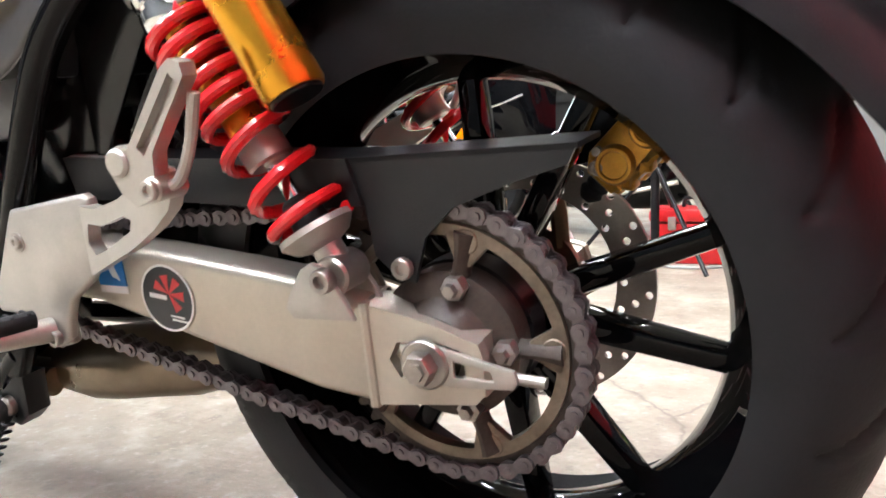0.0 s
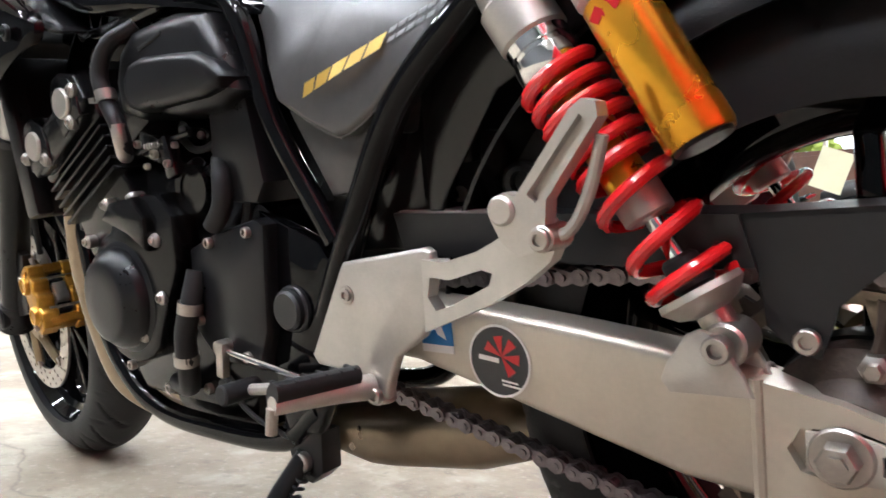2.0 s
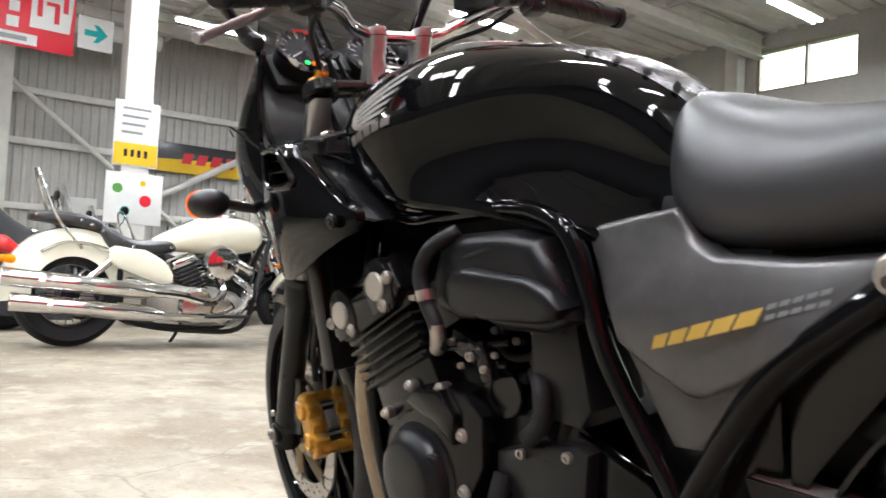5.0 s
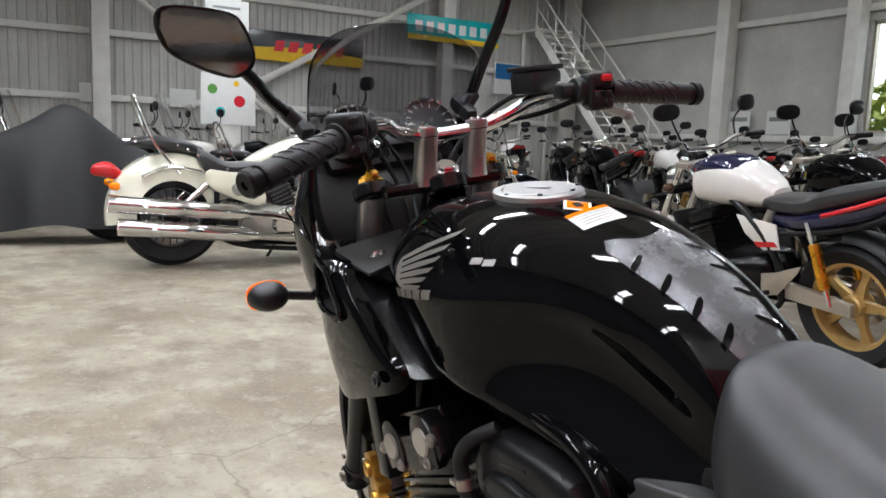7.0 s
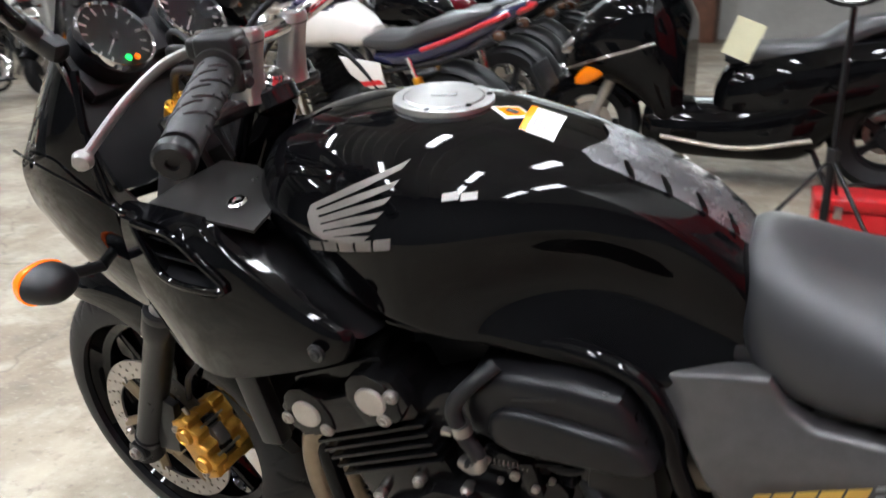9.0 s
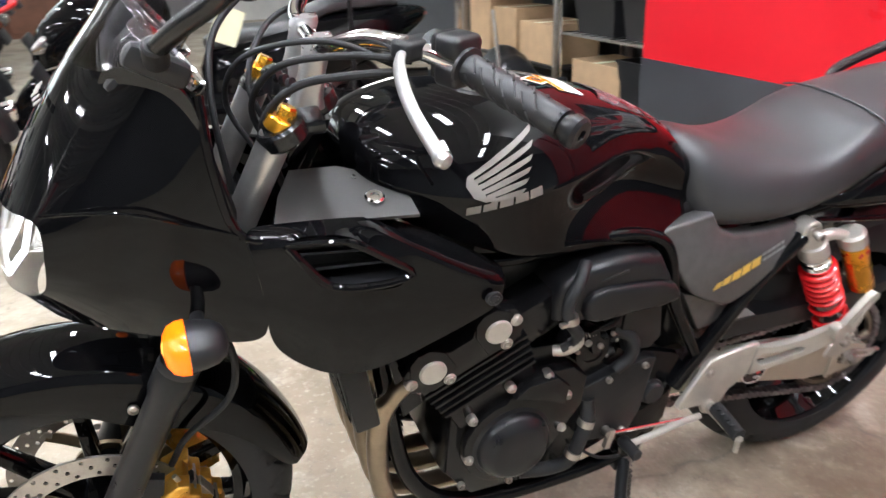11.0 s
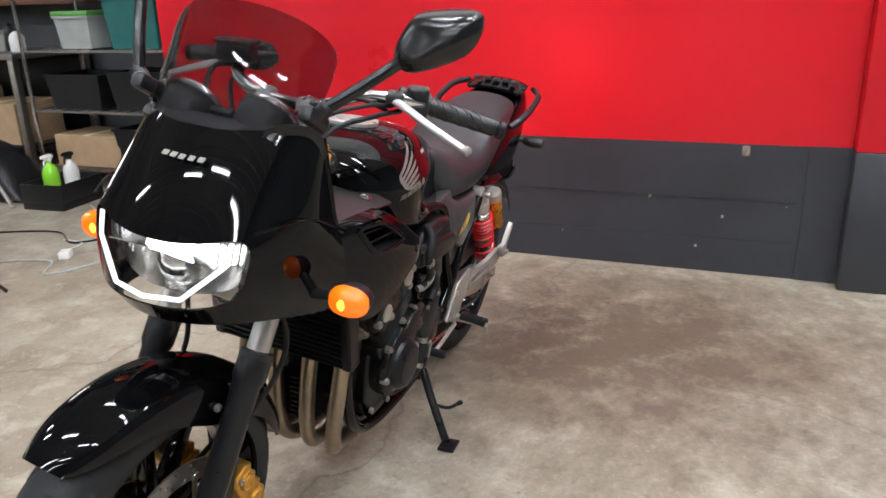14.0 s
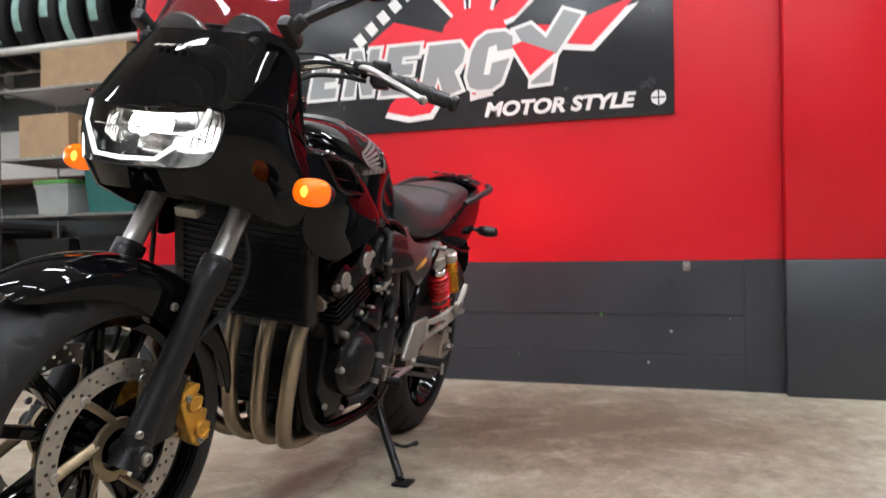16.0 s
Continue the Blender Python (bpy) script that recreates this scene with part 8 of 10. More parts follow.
        part("swingarm", loft([[(x, s * 0.105 + y, z + v) for y, v in ((-0.016, -h), (0.016, -h), (0.016, h), (-0.016, h))] for x, z, h in ((-0.42, 0.36, 0.045), (-0.2, 0.34, 0.04), (0.05, 0.315, 0.03))]), M_alu, b)
        part("shock_spring", cyl((-0.08, s * 0.13, 0.4), (-0.14, s * 0.13, 0.62), 0.028, n=14, bevel=0.006), M_gold if stripe else M_chrome, b)
        part("shock_rod", cyl((-0.05, s * 0.13, 0.32), (-0.18, s * 0.13, 0.72), 0.012, n=10), M_chrome, b)
        part("foot_peg", cyl((-0.4, s * 0.14, 0.33), (-0.42, s * 0.25, 0.33), 0.013, n=10), M_rubber, b)
        part("heel_plate", plate([(-0.46, 0.42), (-0.36, 0.44), (-0.2, 0.5), (-0.22, 0.46), (-0.34, 0.33), (-0.44, 0.3)], s * 0.142, s * 0.15, 0.002), M_alu, b)
    part("crankcase", hull([(-0.86, 0.36, 0.12, 0.08), (-0.82, 0.37, 0.19, 0.12), (-0.62, 0.38, 0.2, 0.13), (-0.46, 0.4, 0.16, 0.12), (-0.4, 0.4, 0.1, 0.08)], 20, 3.2, 4), M_engine, b)
    for s in (-1, 1):
        part("engine_cover", cyl((-0.74, s * 0.16, 0.36), (-0.74, s * 0.225, 0.36), 0.075, n=28, bevel=0.012), M_engine, b)
    cylinder_block(b, (-0.79, 0, 0.46), -18, (0.17, 0.36, 0.2), 6)
    part("cam_cover", box((0.2, 0.34, 0.07), (-0.86, 0, 0.69), (0, -18, 0), 0.02), M_engine, b)
    part("radiator", box((0.03, 0.34, 0.24), (-1.03, 0, 0.58), (0, -14, 0), 0.006), M_plastic, b)
    for k in range(4):
        y = -0.12 + 0.08 * k
        tube(b, "header_pipe", [(-0.9, y, 0.56), (-1.0, y, 0.48), (-0.98, y * 0.9, 0.3), (-0.86, y * 0.7, 0.2), (-0.6, y * 0.5 + 0.03, 0.17)], 0.018, M_pipe, n=8)
    part("silencer", hull([(-0.5, 0.2, 0.03, 0.03), (-0.36, 0.25, 0.045, 0.05), (0.0, 0.34, 0.055, 0.062), (0.3, 0.42, 0.05, 0.056), (0.34, 0.43, 0.03, 0.03)], 20, 2.1, 4, 0.19), exhaust, b)
    indicators(b, [(-1.06, -0.2, 0.84), (-1.06, 0.2, 0.84), (0.36, -0.14, 0.84), (0.36, 0.14, 0.84)], M_smokelens)
    bar_and_mirrors(b, -0.98, 1.05, 0.33, 0.05, 0.1)
    side_stand(b, -0.5)
    return b


def cruiser(name, label, paint, group="cruisers across the hall", wheels=M_matte, wire=False, screen=False):
    """A long low V-twin machine; its pipes lie on the right."""
    b = thing(name, label, "motorcycle", group)
    wb = 1.65
    road_wheel(b, "rear_wheel", 0, 0.315, 0.085, 0.21, wheels, 24 if wire else 12, 0.12, (-0.07,), wire=True)
    road_wheel(b, "front_wheel", -wb, 0.325, 0.065, 0.225, M_chrome if wire else wheels, 24 if wire else 12, 0.15, (0.06,), wire=True)
    part("rear_fender", mudguard(0, 0.33, 0.40, 0.125, -12, 158, 22, 0.05, 0.13), paint, b)
    part("fender_rail", sweep([(-0.26, 0.135, 0.56), (-0.12, 0.14, 0.62), (0.06, 0.14, 0.63), (0.2, 0.13, 0.56)], 0.013, 8), M_chrome, b)
    part("front_fender", mudguard(-wb, 0.325, 0.39, 0.09, 20, 178, 18, 0.05, 0.1), paint, b)
    part("tank", hull([(-1.16, 0.80, 0.06, 0.05), (-1.1, 0.80, 0.12, 0.10), (-0.92, 0.79, 0.165, 0.125), (-0.7, 0.76, 0.155, 0.11), (-0.52, 0.71, 0.1, 0.06), (-0.44, 0.69, 0.05, 0.025)], 24, 2.3, 6), paint, b)
    part("tank_console", hull([(-1.08, 0.905, 0.03, 0.01), (-0.95, 0.915, 0.05, 0.02), (-0.72, 0.87, 0.045, 0.02), (-0.56, 0.79, 0.02, 0.01)], 14), M_chrome, b)
    part("rider_seat", hull([(-0.62, 0.70, 0.07, 0.03), (-0.5, 0.665, 0.14, 0.05), (-0.32, 0.64, 0.18, 0.055), (-0.18, 0.68, 0.175, 0.07), (-0.12, 0.735, 0.15, 0.04)], 20, 2.6, 5), M_seat, b)
    part("pillion_seat", hull([(-0.16, 0.74, 0.1, 0.03), (-0.04, 0.765, 0.13, 0.045), (0.16, 0.775, 0.125, 0.04), (0.27, 0.76, 0.08, 0.02)], 20, 2.6, 5), M_seat, b)
    for s in (-1, 1):
        for k in range(14):
            u = k / 13
            x = -0.54 + 0.78 * u
            z = curve_at([(-0.54, 0.66), (-0.32, 0.63), (-0.16, 0.69), (-0.02, 0.76), (0.24, 0.765)], x)
            w = curve_at([(-0.54, 0.12), (-0.3, 0.183), (-0.14, 0.165), (0.0, 0.135), (0.24, 0.1)], x)
            part("stud", lathe([(0.011, 0), (0.008, 0.004), (0.001, 0.006)], (x, s * (w - 0.004), z + 0.01), (x, s * (w + 1), z + 0.3), 8), M_chrome, b)
        tube(b, "frame_tube", [(-1.22, s * 0.05, 0.8), (-1.12, s * 0.14, 0.45), (-1.05, s * 0.15, 0.2), (-0.8, s * 0.15, 0.15), (-0.3, s * 0.14, 0.2), (-0.25, s * 0.13, 0.5)], 0.018, M_matte)
        part("side_cover", hull([(-0.56, 0.47, 0.012, 0.03), (-0.5, 0.5, 0.03, 0.075), (-0.36, 0.55, 0.035, 0.09), (-0.22, 0.58, 0.03, 0.07), (-0.17, 0.59, 0.01, 0.03)], 16, 2.5, 4, s * 0.155), paint, b)
        part("shock", cyl((0.0, s * 0.14, 0.34), (-0.24, s * 0.13, 0.6), 0.025, n=12, bevel=0.005), M_chrome, b)
        part("foot_board", box((0.28, 0.1, 0.02), (-0.9, s * 0.27, 0.26), (0, 4, 0), 0.006), M_rubber, b)
        part("gauge_bezel", cyl((-0.93, 0.0, 0.92), (-0.92, 0, 0.935), 0.045, n=20), M_chrome, b) if s > 0 else None
    for tilt, x in ((-24, -0.93), (27, -0.76)):
        c = cylinder_block(b, (x, 0, 0.36), tilt, (0.16, 0.2, 0.22), 8, M_plastic)
        part("rocker_cover", box((0.17, 0.19, 0.07), (0, 0, 0.255), bevel=0.025, seg=3), M_chrome, c)
    part("crankcase", hull([(-1.06, 0.3, 0.08, 0.08), (-0.98, 0.31, 0.15, 0.12), (-0.76, 0.31, 0.16, 0.13), (-0.54, 0.32, 0.14, 0.11), (-0.44, 0.33, 0.08, 0.07)], 20, 3.0, 4), M_cast, b)
    part("clutch_cover", cyl((-0.72, 0.14, 0.31), (-0.72, 0.205, 0.31), 0.115, n=32, bevel=0.03), M_chrome, b)
    part("primary_cover", cyl((-0.9, 0.14, 0.29), (-0.9, 0.19, 0.29), 0.085, n=28, bevel=0.02), M_chrome, b)
    part("air_cleaner", lathe([(0.02, 0), (0.10, 0), (0.118, 0.012), (0.118, 0.05), (0.1, 0.072), (0.05, 0.08), (0.002, 0.082)], (-0.86, 0.13, 0.6), (-0.86, 1.0, 0.6), 32), M_chrome, b)
    part("air_cleaner_badge", cyl((-0.83, 0.212, 0.62), (-0.83, 0.216, 0.62), 0.02, n=14), M_redplastic, b)
    for dz, dx in ((0.0, 0.0), (0.135, 0.06)):
        tube(b, "header_pipe", [(-0.98 + dx * 2, 0.1, 0.52), (-1.06 + dx * 3, 0.2, 0.42), (-0.92 + dx * 2, 0.235, 0.26 + dz * 0.6), (-0.6, 0.235, 0.235 + dz), (-0.42 + dx, 0.235, 0.24 + dz)], 0.026, M_chrome)
        part("silencer", hull([(-0.5 + dx, 0.24 + dz, 0.028, 0.028), (-0.36 + dx, 0.245 + dz, 0.05, 0.05), (0.28 + dx, 0.262 + dz, 0.054, 0.054), (0.31 + dx, 0.263 + dz, 0.05, 0.05), (0.32 + dx, 0.263 + dz, 0.035, 0.035)], 20, 2.0, 4, 0.245), M_chrome, b)
        part("heat_shield", hull([(-0.2 + dx, 0.25 + dz, 0.03, 0.03), (-0.1 + dx, 0.252 + dz, 0.058, 0.045), (0.1 + dx, 0.256 + dz, 0.058, 0.045), (0.2 + dx, 0.26 + dz, 0.03, 0.03)], 16, 2.4, 3, 0.25), M_chrome, b)
    fork(b, -wb, -1.27, 0.95, 0.325, 0.115, M_chrome, M_chrome, 0.026)
    for s in (-1, 1):
        part("fork_cover", cyl((-1.4, s * 0.115, 0.66), (-1.3, s * 0.115, 0.9), 0.04, n=16, bevel=0.006), M_chrome, b)
    headlamp(b, -1.46, 0.84, 0.105)
    part("tail_lamp", hull([(0.3, 0.55, 0.055, 0.03), (0.38, 0.585, 0.06, 0.05), (0.46, 0.58, 0.04, 0.035), (0.48, 0.575, 0.015, 0.012)], 16), M_redplastic, b, "red tail lamp")
    indicators(b, [(-1.4, -0.22, 0.72), (-1.4, 0.22, 0.72), (0.36, -0.2, 0.5), (0.36, 0.2, 0.5)])
    tube(b, "sissy_bar", [(-0.02, -0.13, 0.6), (0.14, -0.13, 0.78), (0.24, -0.09, 1.0), (0.26, 0, 1.06), (0.24, 0.09, 1.0), (0.14, 0.13, 0.78), (-0.02, 0.13, 0.6)], 0.009, M_chrome)
    bar_and_mirrors(b, -1.2, 0.98, 0.4, 0.09, 0.24, stem=0.18)
    side_stand(b, -0.75)
    if screen:
        part("windscreen", surface([[(-1.42 + 0.05 * k + 0.12 * (v * v), 0.26 * v, 0.85 + 0.14 * k) for v in (-1, -0.5, 0, 0.5, 1)] for k in range(5)], 0.004, 1), M_clear, b)
    return b


cream_cruiser = cruiser("cruiser_motorcycle", "cream white cruiser with chrome twin exhausts and studded black seat", M_cream, wire=True)
cream_cruiser.matrix_world = pose(-5.76, 0.255, 0, 0, -3, -92) @ Matrix.Scale(1.13, 4)
dark_cruiser = cruiser("cruiser_motorcycle", "black cruiser motorcycle with chrome engine and windscreen", M_black, screen=True)
dark_cruiser.matrix_world = pose(-7.6, 1.2, 0, 0, -3, -80)
for x, y, a in ((-7.9, 3.1, -95), (-8.4, 2.2, -75), (-11.2, 0.2, -92), (-11.4, 3.6, -85), (-12.6, 5.6, -95), (-12.8, 1.9, -90)):
    copy_thing(dark_cruiser, pose(x, y, 0, 0, -3, a))
silver_cruiser = cruiser("cruiser_motorcycle", "silver white cruiser with chrome fittings", M_whitegloss)
silver_cruiser.matrix_world = pose(-9.4, 2.7, 0, 0, -3, -85)
copy_thing(silver_cruiser, pose(-11.0, 1.9, 0, 0, -3, -100))
copy_thing(silver_cruiser, pose(-13.4, 4.2, 0, 0, -3, -85))

M_greygloss = mat("grey_gloss_paint", (0.16, 0.16, 0.165), 0.1, vary=0.12, scale=6)
white_naked = naked("naked_motorcycle", "white, red and navy naked motorcycle with gold wheels", M_whitegloss, M_navy, M_redplastic, M_tan)
white_naked.matrix_world = pose(-2.07, 2.72, 0, 9, 0, -4) @ Matrix.Scale(0.96, 4)
black_naked = naked("naked_motorcycle", "black naked motorcycle parked in the row", M_black)
M_wine = mat("wine_red_paint", (0.13, 0.008, 0.014), 0.06, vary=0.15, scale=6)
red_naked = naked("naked_motorcycle", "wine red and grey naked motorcycle parked in the row", M_wine, M_greygloss)
yellow_naked = naked("naked_motorcycle", "black and yellow sport motorcycle parked in the row", M_black, M_yel, round_lamp=False)
silver_naked = naked("naked_motorcycle", "silver street motorcycle with gold wheels in the row", M_whitegloss, M_matte, None, M_tan)
first_use = {}
row = [(-2.2, 3.85, black_naked), (-2.46, 4.85, red_naked), (-2.7, 5.9, yellow_naked), (-2.7, 6.85, black_naked), (-2.7, 7.8, silver_naked), (-2.7, 8.8, black_naked)]
row2 = [(-6.0, 4.9, black_naked), (-6.2, 6.1, silver_naked), (-6.3, 7.3, black_naked), (-6.3, 8.5, yellow_naked), (-6.3, 9.7, black_naked), (-6.2, 10.8, silver_naked)]
row3 = [(-9.2, 4.6, black_naked), (-9.3, 5.8, silver_naked), (-9.2, 6.9, black_naked), (-9.4, 8.0, red_naked), (-9.5, 9.1, black_naked), (-9.5, 10.2, black_naked), (-12.4, 7.0, silver_naked), (-12.6, 8.2, black_naked)]
for k, (x, y, src) in enumerate(row + row2 + row3):
    m = pose(x, y, 0, 6, 0, -7 + 4 * math.sin(k * 2.3) + (0 if k < 6 else -18))
    if src.name in first_use:
        copy_thing(src, m)
    else:
        first_use[src.name] = 1
        src.matrix_world = m


def covered(m):
    """A machine under a draped cover."""
    rows = []
    prof = spread([(-2.05, 0.45), (-1.95, 0.72), (-1.6, 0.92), (-1.35, 1.12), (-1.15, 1.18), (-0.9, 1.02), (-0.5, 0.86), (-0.1, 0.92), (0.3, 0.82), (0.5, 0.5)], 3)
    for i, (x, h) in enumerate(prof):
        row = []
        for k in range(17):
            v = -1 + k / 8
            w = 0.24 + 0.12 * math.exp(-((x + 1.15) / 0.25) ** 2)
            z = h * (1 - 0.75 * abs(v) ** 2.6) + 0.02 * math.sin(9 * x + 4 * v) * abs(v)
            row.append((x, v * w * (1 + 0.12 * math.sin(13 * x + v)), max(z - 0.1 * abs(v), 0.12)))
        rows.append(row)
    c = thing("covered_motorcycle", "motorcycle under a black fabric cover on the floor", "motorcycle", "covered machines")
    part("cover", surface(rows, 0.004, 1), M_fabric, c, "black fabric cover", sharp=60).location.z = -0.02
    road_wheel(c, "rear_wheel", 0.05, 0.31, 0.08, 0.2, M_matte, 5, 0.11, (0.07,))
    road_wheel(c, "front_wheel", -1.55, 0.31, 0.06, 0.21, M_matte, 5, 0.13)
    c.matrix_world = m
    return c


covered(pose(-7.3, -1.5, 0, 0, 0, -95))
copy_thing(dark_cruiser, pose(-8.6, -0.6, 0, 0, -3, -96))
copy_thing(silver_cruiser, pose(-9.8, 0.3, 0, 0, -3, -88))
copy_thing(dark_cruiser, pose(-9.9, -2.0, 0, 0, -3, -90))


def scooter(m):
    s = thing("maxi_scooter", "black maxi scooter with windscreen and a hanging price tag", "scooter", at=m)
    wb = 1.55
    road_wheel(s, "rear_wheel", 0, 0.28, 0.075, 0.175, M_matte, 5, 0.11, (0.07,))
    road_wheel(s, "front_wheel", -wb, 0.29, 0.06, 0.185, M_matte, 5, 0.13, (-0.06,))
    part("front_fender", mudguard(-wb, 0.29, 0.335, 0.085, 25, 178, 16, 0.06, 0.05), M_black, s)
    for y in (-0.09, 0.09):
        part("fork_leg", cyl((-wb, y, 0.29), (-wb + 0.2, y, 0.72), 0.03, n=14), M_cast, s)
    part("front_cowl", hull([(-1.72, 0.66, 0.04, 0.05), (-1.66, 0.7, 0.16, 0.13), (-1.52, 0.76, 0.25, 0.2), (-1.36, 0.78, 0.29, 0.27), (-1.2, 0.75, 0.3, 0.36), (-1.08, 0.62, 0.27, 0.42), (-1.0, 0.55, 0.22, 0.36)], 26, 2.8, 6), M_black, s)
    part("floor_body", hull([(-1.22, 0.32, 0.2, 0.1), (-1.1, 0.3, 0.25, 0.14), (-0.7, 0.3, 0.26, 0.16), (-0.4, 0.36, 0.25, 0.2), (-0.25, 0.45, 0.2, 0.16)], 22, 3.2, 5), M_black, s)
    part("rear_body", hull([(-0.86, 0.42, 0.1, 0.12), (-0.78, 0.46, 0.2, 0.2), (-0.5, 0.52, 0.245, 0.24), (-0.1, 0.62, 0.24, 0.2), (0.25, 0.7, 0.19, 0.14), (0.48, 0.76, 0.1, 0.06), (0.54, 0.78, 0.03, 0.02)], 24, 2.6, 6), M_black, s)
    part("seat", hull([(-0.82, 0.68, 0.08, 0.03), (-0.7, 0.7, 0.15, 0.06), (-0.4, 0.72, 0.18, 0.06), (-0.26, 0.78, 0.17, 0.08), (-0.1, 0.85, 0.16, 0.05), (0.25, 0.86, 0.12, 0.04), (0.35, 0.85, 0.06, 0.02)], 22, 2.7, 5), M_seat, s)
    for y in (-1, 1):
        part("headlamp", hull([(-1.7, 0.72, 0.012, 0.02), (-1.62, 0.76, 0.05, 0.055), (-1.48, 0.82, 0.06, 0.06), (-1.4, 0.86, 0.02, 0.02)], 16, 2.4, 4, y * 0.14), M_reflector, s)
        part("indicator", hull([(-1.6, 0.56, 0.01, 0.02), (-1.54, 0.59, 0.02, 0.05), (-1.46, 0.62, 0.02, 0.04), (-1.42, 0.64, 0.006, 0.015)], 12, 2.3, 3, y * 0.215), M_orange, s, "amber front indicator")
        part("running_board_trim", sweep([(-1.1, y * 0.262, 0.28), (-0.7, y * 0.27, 0.24), (-0.35, y * 0.265, 0.3)], 0.012, 8), M_alu, s)
        part("fairing_crease", sweep([(-1.66, y * 0.15, 0.62), (-1.45, y * 0.265, 0.69), (-1.15, y * 0.303, 0.78)], 0.008, 8), M_chrome, s)
    part("windscreen", surface([[(-1.52 + 0.115 * k + 0.10 * v * v, (0.24 - 0.012 * k) * v, 0.88 + 0.11 * k) for v in (-1, -0.5, 0, 0.5, 1)] for k in range(5)], 0.004, 1), M_smoke, s)
    for y in (-1, 1):
        part("windscreen_trim", sweep([(-1.43, y * 0.243, 0.885), (-1.3, y * 0.232, 1.0), (-1.18, y * 0.22, 1.11), (-1.05, y * 0.206, 1.23), (-0.97, y * 0.195, 1.315)], 0.006, 8), M_chrome, s)
    part("dashboard", box((0.16, 0.36, 0.05), (-1.12, 0, 1.05), (0, 30, 0), 0.02), M_plastic, s)
    bar_and_mirrors(s, -1.02, 1.02, 0.33, 0.06, 0.12, M_matte, True, 0.2)
    part("silencer", hull([(-0.45, 0.24, 0.03, 0.03), (-0.3, 0.26, 0.06, 0.065), (0.15, 0.33, 0.065, 0.075), (0.2, 0.34, 0.04, 0.04)], 18, 2.1, 4, 0.2), M_matte, s)
    part("tail_lamp", hull([(0.4, 0.74, 0.1, 0.03), (0.52, 0.765, 0.05, 0.02), (0.55, 0.77, 0.02, 0.01)], 14), M_redplastic, s)
    part("main_stand", sweep([(-0.35, -0.14, 0.24), (-0.28, -0.18, 0.1), (-0.24, -0.22, 0.012)], 0.014, 8), M_matte, s)
    tag = part("price_tag", plate([(-0.075, -0.1), (0.075, -0.1), (0.075, 0.1), (-0.075, 0.1)], -0.001, 0.001), M_tagpaper, s, "pale yellow paper tag")
    tag.matrix_local = pose(-0.72, -0.28, 0.8, 8, 22, 0)
    return s


scooter(pose(-0.08, 3.24, 0, 2, 0, 0) @ Matrix.Scale(0.92, 4))

# ---- lit round work lamp above the scooter ----
wl = thing("work_lamp", "bright round white lamp on a black tripod stand", "lamp")
wl.matrix_world = pose(-0.33, 2.12, 0)
part("lamp_ring", lathe([(0.02, 0), (0.16, 0), (0.175, 0.02), (0.175, 0.05), (0.16, 0.055), (0.158, 0.03), (0.02, 0.028)], (0, 0, 1.08), (-0.35, -1, 1.02), 36), M_matte, wl)
part("lamp_face", lathe([(0.154, 0.0), (0.154, 0.006), (0.002, 0.008)], (-0.0108, -0.031, 1.078), (-0.35, -1, 1.02), 36), M_lamp_on, wl, "lit white diffuser")
part("pole", cyl((0, 0.03, 0.3), (0, 0.03, 1.06), 0.01, n=12), M_matte, wl)
part("centre_column", cyl((0, 0.03, 0.1), (0, 0.03, 0.4), 0.016, n=12), M_matte, wl)
part("collar", cyl((0, 0.03, 0.36), (0, 0.03, 0.41), 0.022, n=14, bevel=0.004), M_plastic, wl)
for k in range(3):
    an = radians(120 * k + 75)
    part("tripod_leg", cyl((0.012 * math.cos(an), 0.03 + 0.012 * math.sin(an), 0.36), (0.3 * math.cos(an), 0.03 + 0.3 * math.sin(an), 0.007), 0.008, n=10), M_matte, wl)


# ---- small things on the floor ----
def carton(name, label, size, m, lid=False, group=""):
    x, y, z = size
    t = 0.006
    bm = join(span((-x / 2, -y / 2, 0), (x / 2, y / 2, t)), span((-x / 2, -y / 2, t), (-x / 2 + t, y / 2, z)), span((x / 2 - t, -y / 2, t), (x / 2, y / 2, z)), span((-x / 2 + t, -y / 2, t), (x / 2 - t, -y / 2 + t, z)), span((-x / 2 + t, y / 2 - t, t), (x / 2 - t, y / 2, z)))
    c = thing(name, label, "box", group)
    part("body", bm, M_cardboard, c)
    if lid:
        part("flap", span((-x / 2, -y / 2, z), (x / 2, -0.002, z + t)), M_cardboard, c)
        part("flap", span((-x / 2, 0.002, z), (x / 2, y / 2, z + t)), M_cardboard, c)
        part("tape", span((-x / 2 - 0.001, -0.025, z + t), (x / 2 + 0.001, 0.025, z + t + 0.001)), M_tagpaper, c)
    else:
        part("flap", box((x, 0.09, t), (0, -y / 2 - 0.03, z - 0.03), (60, 0, 0)), M_cardboard, c)
    c.matrix_world = m
    return c


carton("cardboard_box", "small open brown cardboard box on the floor", (0.165, 0.13, 0.225), pose(-1.12, 2.42, 0, 0, 0, 12))
tb = thing("toolbox", "red enamelled steel toolbox on the concrete floor", "toolbox", at=pose(-0.16, 2.33, 0, 0, 0, 4))
part("body", box((0.42, 0.2, 0.15), (0, 0, 0.075), bevel=0.01), M_redplastic, tb)
part("lid", box((0.43, 0.21, 0.05), (0, 0, 0.178), bevel=0.014), M_redplastic, tb)
part("handle", sweep([(-0.1, 0, 0.2), (-0.09, 0, 0.235), (0, 0, 0.24), (0.09, 0, 0.235), (0.1, 0, 0.2)], 0.007, 8), M_matte, tb)
